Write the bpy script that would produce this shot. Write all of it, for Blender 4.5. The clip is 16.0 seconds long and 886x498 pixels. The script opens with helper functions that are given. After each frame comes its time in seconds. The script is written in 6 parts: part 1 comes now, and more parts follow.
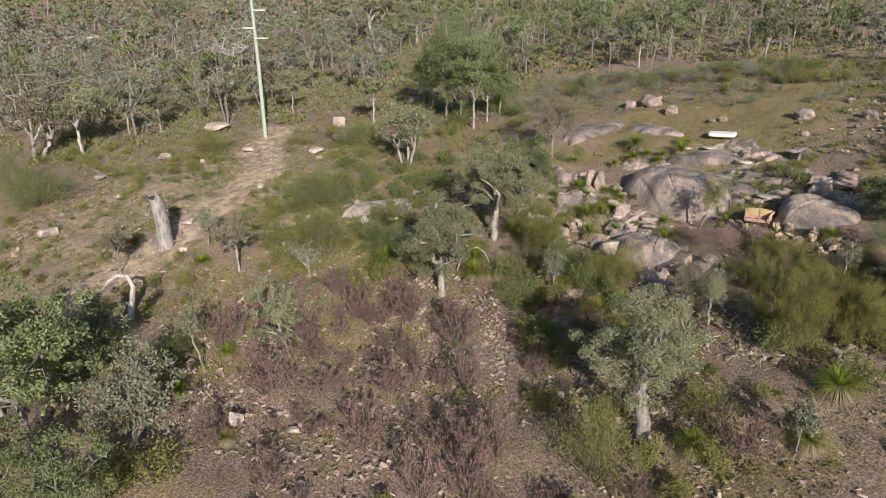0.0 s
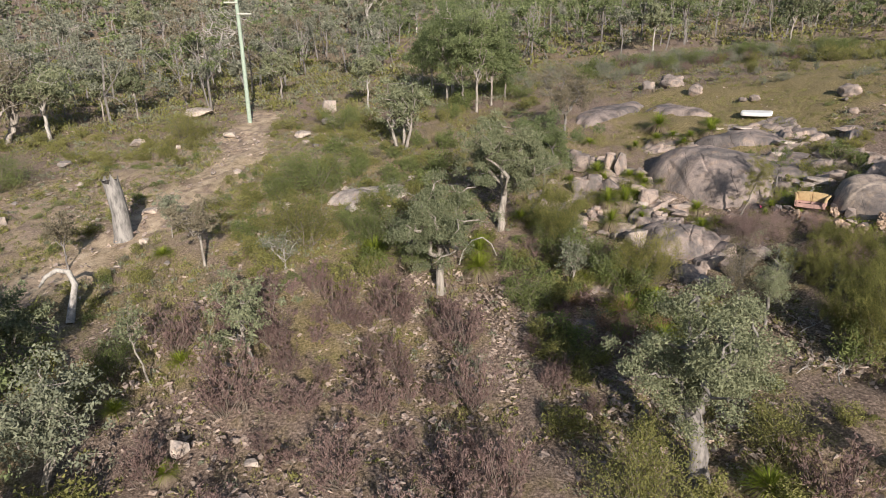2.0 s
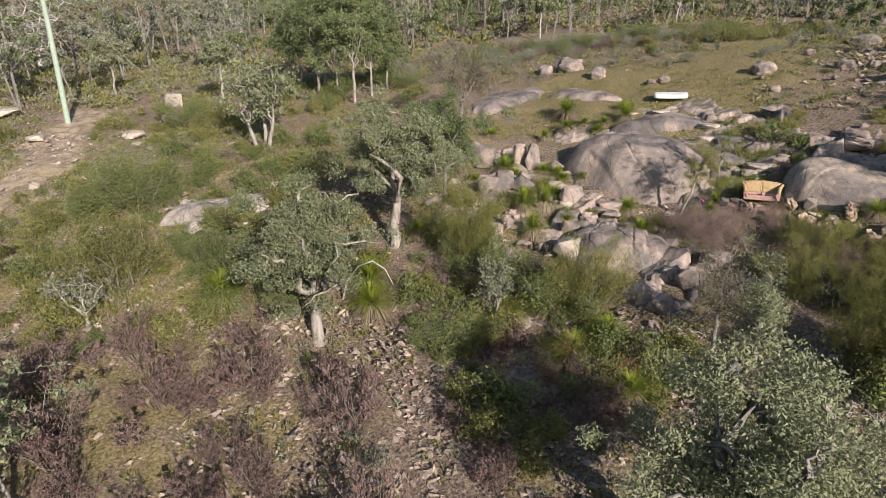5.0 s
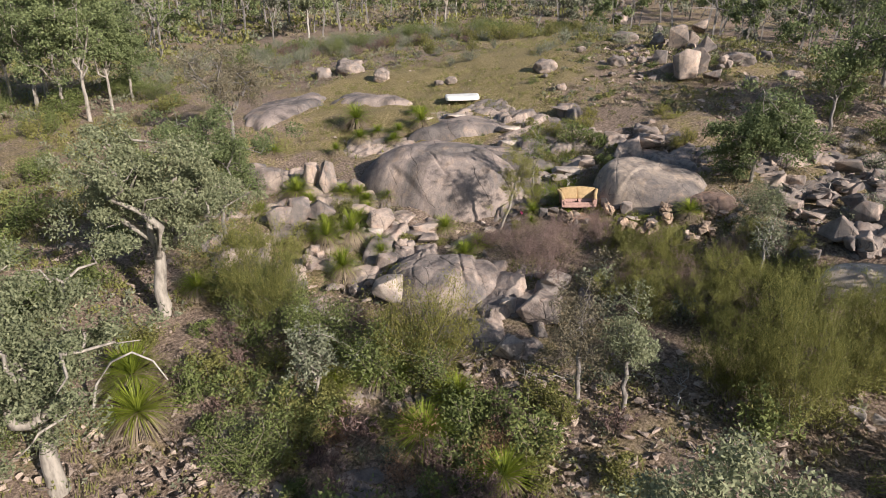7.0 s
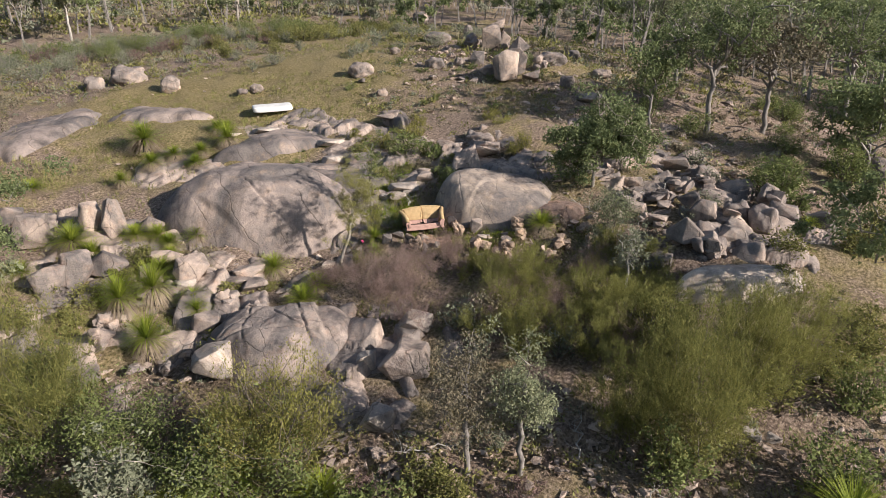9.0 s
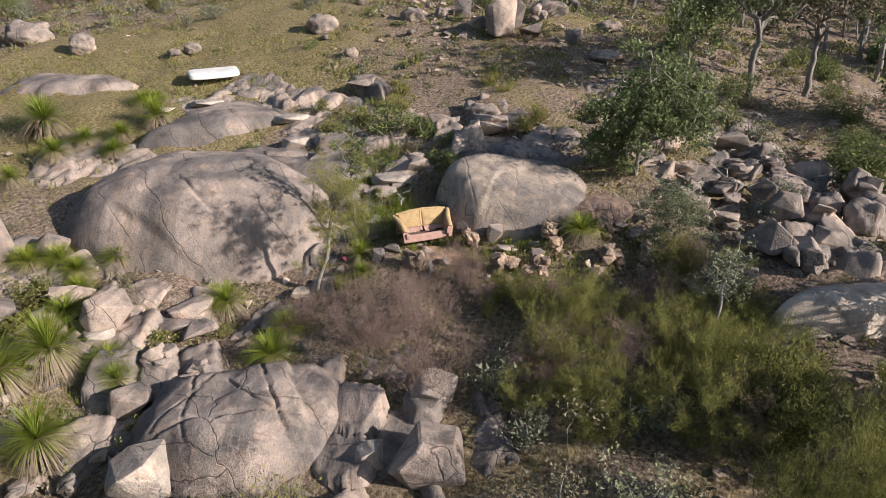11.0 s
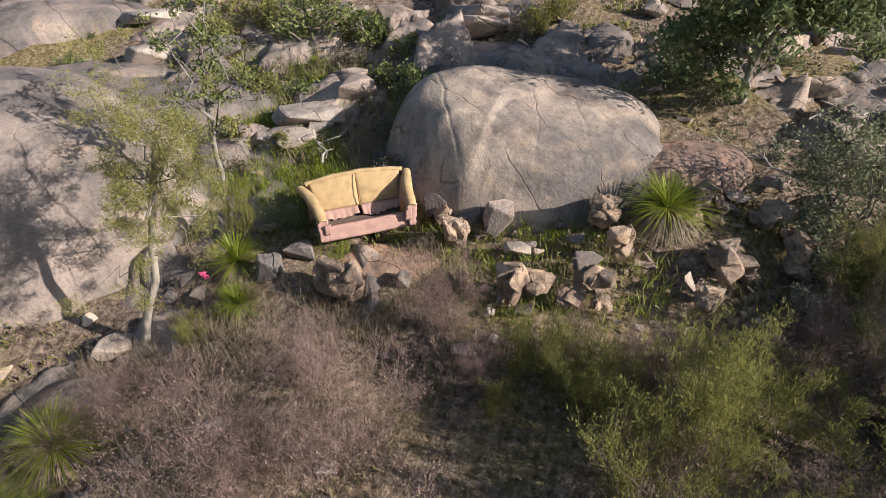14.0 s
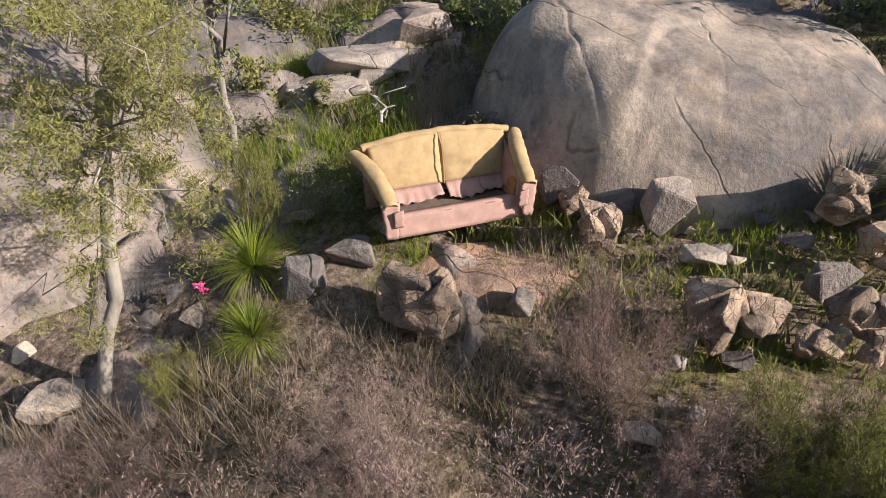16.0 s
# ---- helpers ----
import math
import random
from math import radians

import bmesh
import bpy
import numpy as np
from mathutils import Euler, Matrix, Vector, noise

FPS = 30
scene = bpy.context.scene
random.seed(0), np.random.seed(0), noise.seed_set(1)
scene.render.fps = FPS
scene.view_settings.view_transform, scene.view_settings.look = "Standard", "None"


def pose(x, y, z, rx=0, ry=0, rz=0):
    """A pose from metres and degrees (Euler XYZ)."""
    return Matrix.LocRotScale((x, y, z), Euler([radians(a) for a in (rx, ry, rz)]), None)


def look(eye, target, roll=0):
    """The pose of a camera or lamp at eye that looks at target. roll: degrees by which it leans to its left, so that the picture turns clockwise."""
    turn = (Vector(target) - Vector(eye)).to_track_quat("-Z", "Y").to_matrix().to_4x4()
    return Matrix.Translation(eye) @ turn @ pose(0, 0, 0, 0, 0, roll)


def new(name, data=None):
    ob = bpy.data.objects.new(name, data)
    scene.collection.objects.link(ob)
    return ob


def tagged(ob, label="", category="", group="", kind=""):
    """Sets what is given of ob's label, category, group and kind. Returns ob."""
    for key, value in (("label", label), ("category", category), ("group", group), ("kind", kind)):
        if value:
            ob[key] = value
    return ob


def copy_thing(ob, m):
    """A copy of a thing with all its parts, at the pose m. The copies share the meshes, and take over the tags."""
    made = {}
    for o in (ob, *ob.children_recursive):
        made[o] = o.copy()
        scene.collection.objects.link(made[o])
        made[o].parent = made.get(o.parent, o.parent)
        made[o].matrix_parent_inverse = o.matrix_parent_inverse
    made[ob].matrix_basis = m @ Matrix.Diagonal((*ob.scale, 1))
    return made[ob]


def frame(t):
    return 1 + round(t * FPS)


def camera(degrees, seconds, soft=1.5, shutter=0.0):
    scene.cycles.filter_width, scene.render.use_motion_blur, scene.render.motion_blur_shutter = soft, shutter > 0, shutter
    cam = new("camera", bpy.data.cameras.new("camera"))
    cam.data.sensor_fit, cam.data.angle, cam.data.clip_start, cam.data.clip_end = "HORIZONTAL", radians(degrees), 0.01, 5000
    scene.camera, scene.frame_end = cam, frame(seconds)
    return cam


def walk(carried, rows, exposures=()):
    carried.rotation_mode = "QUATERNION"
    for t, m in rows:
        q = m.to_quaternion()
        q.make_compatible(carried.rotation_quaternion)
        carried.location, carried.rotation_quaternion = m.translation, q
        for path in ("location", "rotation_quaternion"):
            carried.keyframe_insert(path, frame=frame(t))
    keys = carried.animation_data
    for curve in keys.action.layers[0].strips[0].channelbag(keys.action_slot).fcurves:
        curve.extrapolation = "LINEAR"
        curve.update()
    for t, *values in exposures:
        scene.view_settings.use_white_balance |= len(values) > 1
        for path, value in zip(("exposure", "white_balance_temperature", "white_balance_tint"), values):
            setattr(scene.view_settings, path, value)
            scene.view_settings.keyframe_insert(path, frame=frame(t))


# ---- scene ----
cam = camera(71.4, 16.0, soft=0.9)
PATH = [
    (0, (0.002, 0.0, 12.003), (0.001, 1.879, 11.316), 0.0),
    (0.5, (0.033, 1.317, 11.317), (0.031, 3.195, 10.632), 0.0),
    (1, (0.069, 2.69, 10.662), (0.066, 4.568, 9.976), 0.0),
    (1.5, (0.101, 4.117, 9.962), (0.096, 5.996, 9.279), -0.0),
    (2, (0.135, 5.546, 9.323), (0.129, 7.425, 8.64), -0.1),
    (2.5, (0.21, 6.927, 8.67), (0.202, 8.807, 7.989), -0.0),
    (3, (0.195, 8.291, 8.101), (0.188, 10.172, 7.422), -0.0),
    (3.2, (0.196, 8.873, 7.895), (0.187, 10.755, 7.216), -0.1),
    (5.3, (0.78, 15.408, 7.179), (1.241, 17.233, 6.5), 0.1),
    (5.5, (0.872, 16.012, 7.139), (1.41, 17.815, 6.462), 0.1),
    (6, (1.14, 17.497, 7.091), (1.887, 19.224, 6.414), 0.0),
    (6.5, (1.375, 18.817, 7.138), (2.271, 20.472, 6.459), -0.0),
    (7, (1.734, 20.105, 7.12), (2.715, 21.71, 6.44), 0.0),
    (7.5, (2.161, 21.208, 7.166), (3.273, 22.724, 6.484), -0.0),
    (8, (2.626, 22.218, 7.189), (3.859, 23.637, 6.506), -0.0),
    (8.5, (3.066, 23.043, 7.22), (4.419, 24.347, 6.536), -0.0),
    (9, (3.449, 23.815, 7.235), (4.872, 25.042, 6.551), -0.1),
    (9.2, (3.614, 24.106, 7.237), (5.04, 25.329, 6.551), -0.1),
    (11.3, (8.269, 30.17, 6.641), (9.742, 31.231, 5.801), -0.1),
    (11.5, (8.872, 30.658, 6.454), (10.346, 31.705, 5.598), 0.0),
    (12, (10.426, 31.68, 6.078), (11.888, 32.698, 5.17), 0.0),
    (12.5, (11.721, 32.472, 5.586), (13.177, 33.471, 4.646), 0.1),
    (13, (12.835, 33.154, 4.98), (14.292, 34.138, 4.028), 0.1),
    (13.5, (13.93, 33.875, 4.504), (15.374, 34.845, 3.518), 0.0),
    (14, (14.814, 34.423, 3.906), (16.26, 35.392, 2.921), 0.0),
    (14.5, (15.572, 34.992, 3.404), (17.012, 35.962, 2.411), -0.0),
    (15, (16.053, 35.818, 2.951), (17.473, 36.811, 1.953), -0.1),
    (15.5, (16.265, 36.777, 2.494), (17.672, 37.802, 1.509), -0.0),
    (16, (16.811, 37.153, 2.117), (18.22, 38.178, 1.136), -0.0),
]
walk(cam, [(t, look(eye, target, roll)) for t, eye, target, roll in PATH],
     exposures=[(0.0, 0.6), (5.5, 0.72), (9.0, 0.82), (12.0, 0.82), (16.0, 0.95)])

# ---- light: low clear sun, shadows fall ahead and to the left ----
SUN_FROM = Vector((0.25, -0.968, math.tan(radians(23.5)))).normalized()
world = bpy.data.worlds.new("sky")
scene.world = world
world.use_nodes = True
wn = world.node_tree
sky = wn.nodes.new("ShaderNodeTexSky")
sky.sky_type = "NISHITA"
sky.sun_disc = False
sky.sun_elevation = radians(23.5)
sky.sun_rotation = math.atan2(SUN_FROM.x, SUN_FROM.y)
wn.nodes["Background"].inputs["Strength"].default_value = 0.08
wn.links.new(sky.outputs["Color"], wn.nodes["Background"].inputs["Color"])
sun_data = bpy.data.lights.new("sun", "SUN")
sun_data.energy = 5.0
sun_data.angle = radians(0.5)
sun_data.color = (1.0, 0.91, 0.83)
sun = new("sun", sun_data)
sun.matrix_world = look(SUN_FROM * 200, (0, 0, 0))


# ---- materials ----
def material(name, rough=0.8):
    m = bpy.data.materials.new(name)
    m.use_nodes = True
    n, l = m.node_tree.nodes, m.node_tree.links
    b = n["Principled BSDF"]
    b.inputs["Roughness"].default_value = rough
    b.inputs["Specular IOR Level"].default_value = 0.25
    return m, n, l, b


def ramp(n, stops):
    r = n.new("ShaderNodeValToRGB")
    e = r.color_ramp.elements
    while len(e) < len(stops):
        e.new(0.5)
    for k, (pos, c) in zip(e, stops):
        k.position = pos
        k.color = (*c, 1) if len(c) == 3 else c
    return r


def noise_tex(n, l, coord, scale, detail=4.0, rough=0.6, distortion=0.0):
    t = n.new("ShaderNodeTexNoise")
    t.inputs["Scale"].default_value = scale
    t.inputs["Detail"].default_value = detail
    t.inputs["Roughness"].default_value = rough
    t.inputs["Distortion"].default_value = distortion
    l.new(coord, t.inputs["Vector"])
    return t


def blend(n, l, fac, a, b, mode="MIX"):
    m = n.new("ShaderNodeMix")
    m.data_type, m.blend_type = "RGBA", mode
    for sock, v in ((m.inputs[0], fac), (m.inputs[6], a), (m.inputs[7], b)):
        if isinstance(v, (int, float)):
            sock.default_value = v
        elif isinstance(v, tuple):
            sock.default_value = (*v, 1)
        else:
            l.new(v, sock)
    return m.outputs[2]


def bump(n, l, height, b, strength, distance):
    k = n.new("ShaderNodeBump")
    k.inputs["Strength"].default_value = strength
    k.inputs["Distance"].default_value = distance
    l.new(height, k.inputs["Height"])
    l.new(k.outputs[0], b.inputs["Normal"])


def leaf_material(name, dark, light, glow=0.3, rough=0.7):
    """Leaves: hue varies from plant to plant and along each one; some light passes through."""
    m, n, l, b = material(name, rough)
    b.inputs["Specular IOR Level"].default_value = 0.12
    info = n.new("ShaderNodeObjectInfo")
    geo = n.new("ShaderNodeNewGeometry")
    tex = noise_tex(n, l, geo.outputs["Position"], 2.3, 3)
    add = n.new("ShaderNodeMath")
    add.operation = "MULTIPLY_ADD"
    add.inputs[1].default_value = 0.5
    l.new(info.outputs["Random"], add.inputs[0])
    l.new(geo.outputs["Random Per Island"], add.inputs[2])
    sc = n.new("ShaderNodeMath")
    sc.operation = "MULTIPLY_ADD"
    sc.inputs[1].default_value = 0.45
    l.new(add.outputs[0], sc.inputs[0])
    mul = n.new("ShaderNodeMath")
    mul.operation = "MULTIPLY"
    mul.inputs[1].default_value = 0.5
    l.new(tex.outputs[0], mul.inputs[0])
    l.new(mul.outputs[0], sc.inputs[2])
    r = ramp(n, [(0.2, dark), (0.85, light)])
    l.new(sc.outputs[0], r.inputs[0])
    l.new(r.outputs[0], b.inputs["Base Color"])
    tr = n.new("ShaderNodeBsdfTranslucent")
    l.new(r.outputs[0], tr.inputs["Color"])
    mix = n.new("ShaderNodeMixShader")
    mix.inputs[0].default_value = glow
    l.new(b.outputs[0], mix.inputs[1])
    l.new(tr.outputs[0], mix.inputs[2])
    l.new(mix.outputs[0], n["Material Output"].inputs["Surface"])
    return m


def bark_material(name, dark, light, scale=6.0):
    m, n, l, b = material(name, 0.85)
    tc = n.new("ShaderNodeTexCoord")
    mp = n.new("ShaderNodeMapping")
    mp.inputs["Scale"].default_value = (1, 1, 0.25)
    l.new(tc.outputs["Object"], mp.inputs[0])
    t = noise_tex(n, l, mp.outputs[0], scale, 6, 0.65)
    r = ramp(n, [(0.3, dark), (0.6, light)])
    l.new(t.outputs[0], r.inputs[0])
    l.new(r.outputs[0], b.inputs["Base Color"])
    bump(n, l, t.outputs[0], b, 0.5, 0.03)
    return m


def rock_material(name, pale, grey, rust, scale=1.0, stain=0.5, joints=0.5, spacing=0.55, gape=0.007, partings=0.0, relief=0.85):
    """Weathered granite: pale pink-grey with dark lichen, rusty patches and fine grain."""
    m, n, l, b = material(name, 0.9)
    geo = n.new("ShaderNodeNewGeometry")
    info = n.new("ShaderNodeObjectInfo")
    p = geo.outputs["Position"]
    big = noise_tex(n, l, p, 0.45 * scale, 5, 0.62, 0.6)
    mid = noise_tex(n, l, p, 2.4 * scale, 6, 0.7, 0.3)
    fine = noise_tex(n, l, p, 22 * scale, 5, 0.7)
    r1 = ramp(n, [(0.42, (0, 0, 0)), (0.56, (1, 1, 1))])
    l.new(big.outputs[0], r1.inputs[0])
    c = blend(n, l, r1.outputs[0], pale, grey)
    r2 = ramp(n, [(0.52, (0, 0, 0)), (0.72, (1, 1, 1))])
    l.new(mid.outputs[0], r2.inputs[0])
    k = n.new("ShaderNodeMath")
    k.operation = "MULTIPLY"
    k.inputs[1].default_value = stain
    l.new(r2.outputs[0], k.inputs[0])
    c = blend(n, l, k.outputs[0], c, rust)
    streak = n.new("ShaderNodeMapping")
    streak.inputs["Scale"].default_value = (1.3 * scale, 1.3 * scale, 0.22 * scale)
    l.new(p, streak.inputs[0])
    st = noise_tex(n, l, streak.outputs[0], 1.0, 5, 0.65)
    r3 = ramp(n, [(0.5, (0, 0, 0)), (0.7, (0.75, 0.75, 0.75))])
    l.new(st.outputs[0], r3.inputs[0])
    c = blend(n, l, r3.outputs[0], c, tuple(v * 0.42 for v in grey))
    r4 = ramp(n, [(0.3, (0.74, 0.74, 0.75)), (0.5, (1.0, 1.0, 1.0)), (0.7, (1.14, 1.13, 1.11))])
    l.new(fine.outputs[0], r4.inputs[0])
    c = blend(n, l, 1.0, c, r4.outputs[0], "MULTIPLY")
    tone = ramp(n, [(0.0, (0.68, 0.68, 0.7)), (1.0, (1.2, 1.14, 1.08))])
    l.new(info.outputs["Random"], tone.inputs[0])
    c = blend(n, l, 1.0, c, tone.outputs[0], "MULTIPLY")
    # pale scoured and dark lichened patches, a hand to a stride across
    patch = noise_tex(n, l, p, 1.3 * scale, 8, 0.72, 1.2)
    pr = ramp(n, [(0.34, (0.7, 0.7, 0.74)), (0.47, (1.08, 1.07, 1.07)), (0.56, (1.17, 1.15, 1.13)), (0.68, (1.5, 1.45, 1.38))])
    l.new(patch.outputs[0], pr.inputs[0])
    c = blend(n, l, 1.0, c, pr.outputs[0], "MULTIPLY")
    warp = noise_tex(n, l, p, 1.1 * scale, 3, 0.5)
    wv = n.new("ShaderNodeVectorMath")
    wv.operation = "MULTIPLY_ADD"
    wv.inputs[1].default_value = (0.7, 0.7, 0.7)
    l.new(warp.outputs[1], wv.inputs[0])
    l.new(p, wv.inputs[2])
    st2 = n.new("ShaderNodeMapping")
    st2.inputs["Rotation"].default_value = (0.5, 0.3, 0.9)
    st2.inputs["Scale"].default_value = (1.0, 0.4, 0.7)
    l.new(wv.outputs[0], st2.inputs[0])
    joint = n.new("ShaderNodeTexVoronoi")
    joint.feature = "DISTANCE_TO_EDGE"
    joint.inputs["Scale"].default_value = spacing * scale
    l.new(st2.outputs[0], joint.inputs["Vector"])
    jr = ramp(n, [(0.0, (joints, joints, joints)), (gape, (1, 1, 1))])
    l.new(joint.outputs["Distance"], jr.inputs[0])
    c = blend(n, l, 1.0, c, jr.outputs[0], "MULTIPLY")
    line = jr.outputs[0]
    if partings:
        # long broken cracks that run side by side
        turn = n.new("ShaderNodeMapping")
        turn.inputs["Rotation"].default_value = (0.4, 0.2, 0.55)
        l.new(wv.outputs[0], turn.inputs[0])
        band = n.new("ShaderNodeTexWave")
        band.bands_direction = "X"
        band.inputs["Scale"].default_value = partings
        band.inputs["Distortion"].default_value = 2.5
        band.inputs["Detail"].default_value = 4
        band.inputs["Detail Scale"].default_value = 2.0
        l.new(turn.outputs[0], band.inputs["Vector"])
        br = ramp(n, [(0.0, (0.58, 0.56, 0.55)), (0.002, (1, 1, 1))])
        l.new(band.outputs["Fac"], br.inputs[0])
        keep = ramp(n, [(0.45, (0, 0, 0)), (0.52, (1, 1, 1))])
        l.new(warp.outputs[0], keep.inputs[0])
        br2 = blend(n, l, keep.outputs[0], (1.0, 1.0, 1.0), br.outputs[0])
        c = blend(n, l, 1.0, c, br2, "MULTIPLY")
        line = blend(n, l, 1.0, line, br2, "MULTIPLY")
    l.new(c, b.inputs["Base Color"])
    jm = n.new("ShaderNodeMath")
    jm.operation = "MULTIPLY_ADD"
    jm.inputs[1].default_value = 0.5
    l.new(line, jm.inputs[0])
    l.new(mid.outputs[0], jm.inputs[2])
    add = n.new("ShaderNodeMath")
    add.operation = "MULTIPLY_ADD"
    add.inputs[1].default_value = 0.25
    l.new(fine.outputs[0], add.inputs[0])
    l.new(jm.outputs[0], add.inputs[2])
    bump(n, l, add.outputs[0], b, relief, 0.1)
    return m


LEAF_GUM = leaf_material("gum_leaves", (0.078, 0.094, 0.048), (0.280, 0.293, 0.176), 0.25)
LEAF_DARK = leaf_material("dark_gum_leaves", (0.054, 0.076, 0.031), (0.223, 0.257, 0.119), 0.28)
LEAF_BROWN = leaf_material("brownish_leaves", (0.079, 0.070, 0.044), (0.242, 0.209, 0.146), 0.2)
LEAF_OLIVE = leaf_material("olive_shrub_leaves", (0.067, 0.075, 0.022), (0.276, 0.264, 0.094), 0.3)
LEAF_BROOM = leaf_material("broom_leaves", (0.036, 0.046, 0.012), (0.306, 0.297, 0.100), 0.4)
# distance haze is mixed into this leaf colour: greyer and bluer than near gums
LEAF_FAR_HAZY = leaf_material("hazy_far_gum_leaves", (0.092, 0.098, 0.071), (0.276, 0.282, 0.210), 0.25)
LEAF_GREEN = leaf_material("green_shrub_leaves", (0.052, 0.072, 0.022), (0.202, 0.231, 0.085), 0.3)
LEAF_YELLOW = leaf_material("yellow_green_leaves", (0.120, 0.120, 0.026), (0.300, 0.280, 0.091), 0.3)
LEAF_WATTLE = leaf_material("wattle_leaves", (0.098, 0.102, 0.030), (0.271, 0.258, 0.093), 0.35)
LEAF_GREY = leaf_material("silver_leaves", (0.080, 0.090, 0.057), (0.246, 0.257, 0.176), 0.2)
TWIG_DRY = leaf_material("dry_purple_twigs", (0.06, 0.04, 0.036), (0.25, 0.172, 0.152), 0.15, 0.8)
# sunlit version of the dry twigs: the sun's brightening is put into the colour
TWIG_FINE_SUNLIT = leaf_material("sunlit_fine_dry_twigs", (0.06, 0.04, 0.036), (0.38, 0.272, 0.24), 0.25, 0.8)
TWIG_RUST = leaf_material("dry_rusty_leaves", (0.14, 0.08, 0.05), (0.33, 0.2, 0.13), 0.15, 0.8)
BLADE_GREEN = leaf_material("grass_tree_blades", (0.078, 0.130, 0.014), (0.325, 0.364, 0.057), 0.4, 0.5)
BLADE_STRAW = leaf_material("dead_grass_skirt", (0.14, 0.105, 0.075), (0.34, 0.275, 0.2), 0.15, 0.8)
GRASS = leaf_material("grass_blades", (0.100, 0.110, 0.028), (0.270, 0.260, 0.099), 0.3, 0.7)
BARK_PALE = bark_material("pale_bark", (0.11, 0.095, 0.08), (0.33, 0.295, 0.255))
BARK_GREY = bark_material("grey_bark", (0.075, 0.068, 0.064), (0.24, 0.218, 0.2))
BARK_DARK = bark_material("dark_bark", (0.05, 0.042, 0.035), (0.18, 0.15, 0.12))
DEAD_WOOD = bark_material("bleached_dead_wood", (0.16, 0.145, 0.13), (0.42, 0.39, 0.35))
STUMP_WOOD = bark_material("weathered_stump_wood", (0.065, 0.062, 0.06), (0.28, 0.262, 0.242), 5.0)
CHARCOAL = bark_material("charred_wood", (0.012, 0.01, 0.01), (0.05, 0.045, 0.04))
ROCK = rock_material("granite", (0.335, 0.282, 0.248), (0.165, 0.15, 0.143), (0.32, 0.21, 0.15))
ROCK_DOME = rock_material("dome_granite", (0.245, 0.209, 0.192), (0.11, 0.102, 0.102), (0.28, 0.21, 0.155), 0.6, 0.5, 0.85, 0.55, 0.007, 0.24, 0.5)
ROCK_WHALE = rock_material("whaleback_granite", (0.335, 0.286, 0.242), (0.14, 0.128, 0.125), (0.36, 0.265, 0.18), 0.8, 0.5, 0.92, 0.55, 0.006, 0.33, 0.4)
ROCK_PALE = rock_material("pale_granite", (0.48, 0.425, 0.37), (0.3, 0.27, 0.245), (0.42, 0.29, 0.2))
ROCK_CRUMBLE = rock_material("crumbling_granite", (0.46, 0.355, 0.27), (0.27, 0.21, 0.165), (0.3, 0.18, 0.1), 2.5, 0.6, 0.5, 2.6, 0.03)
ROCK_RED = rock_material("rusty_granite", (0.36, 0.24, 0.17), (0.26, 0.19, 0.155), (0.3, 0.17, 0.1))
STONE = rock_material("loose_stone", (0.5, 0.41, 0.335), (0.34, 0.28, 0.24), (0.36, 0.235, 0.16), 1.5)


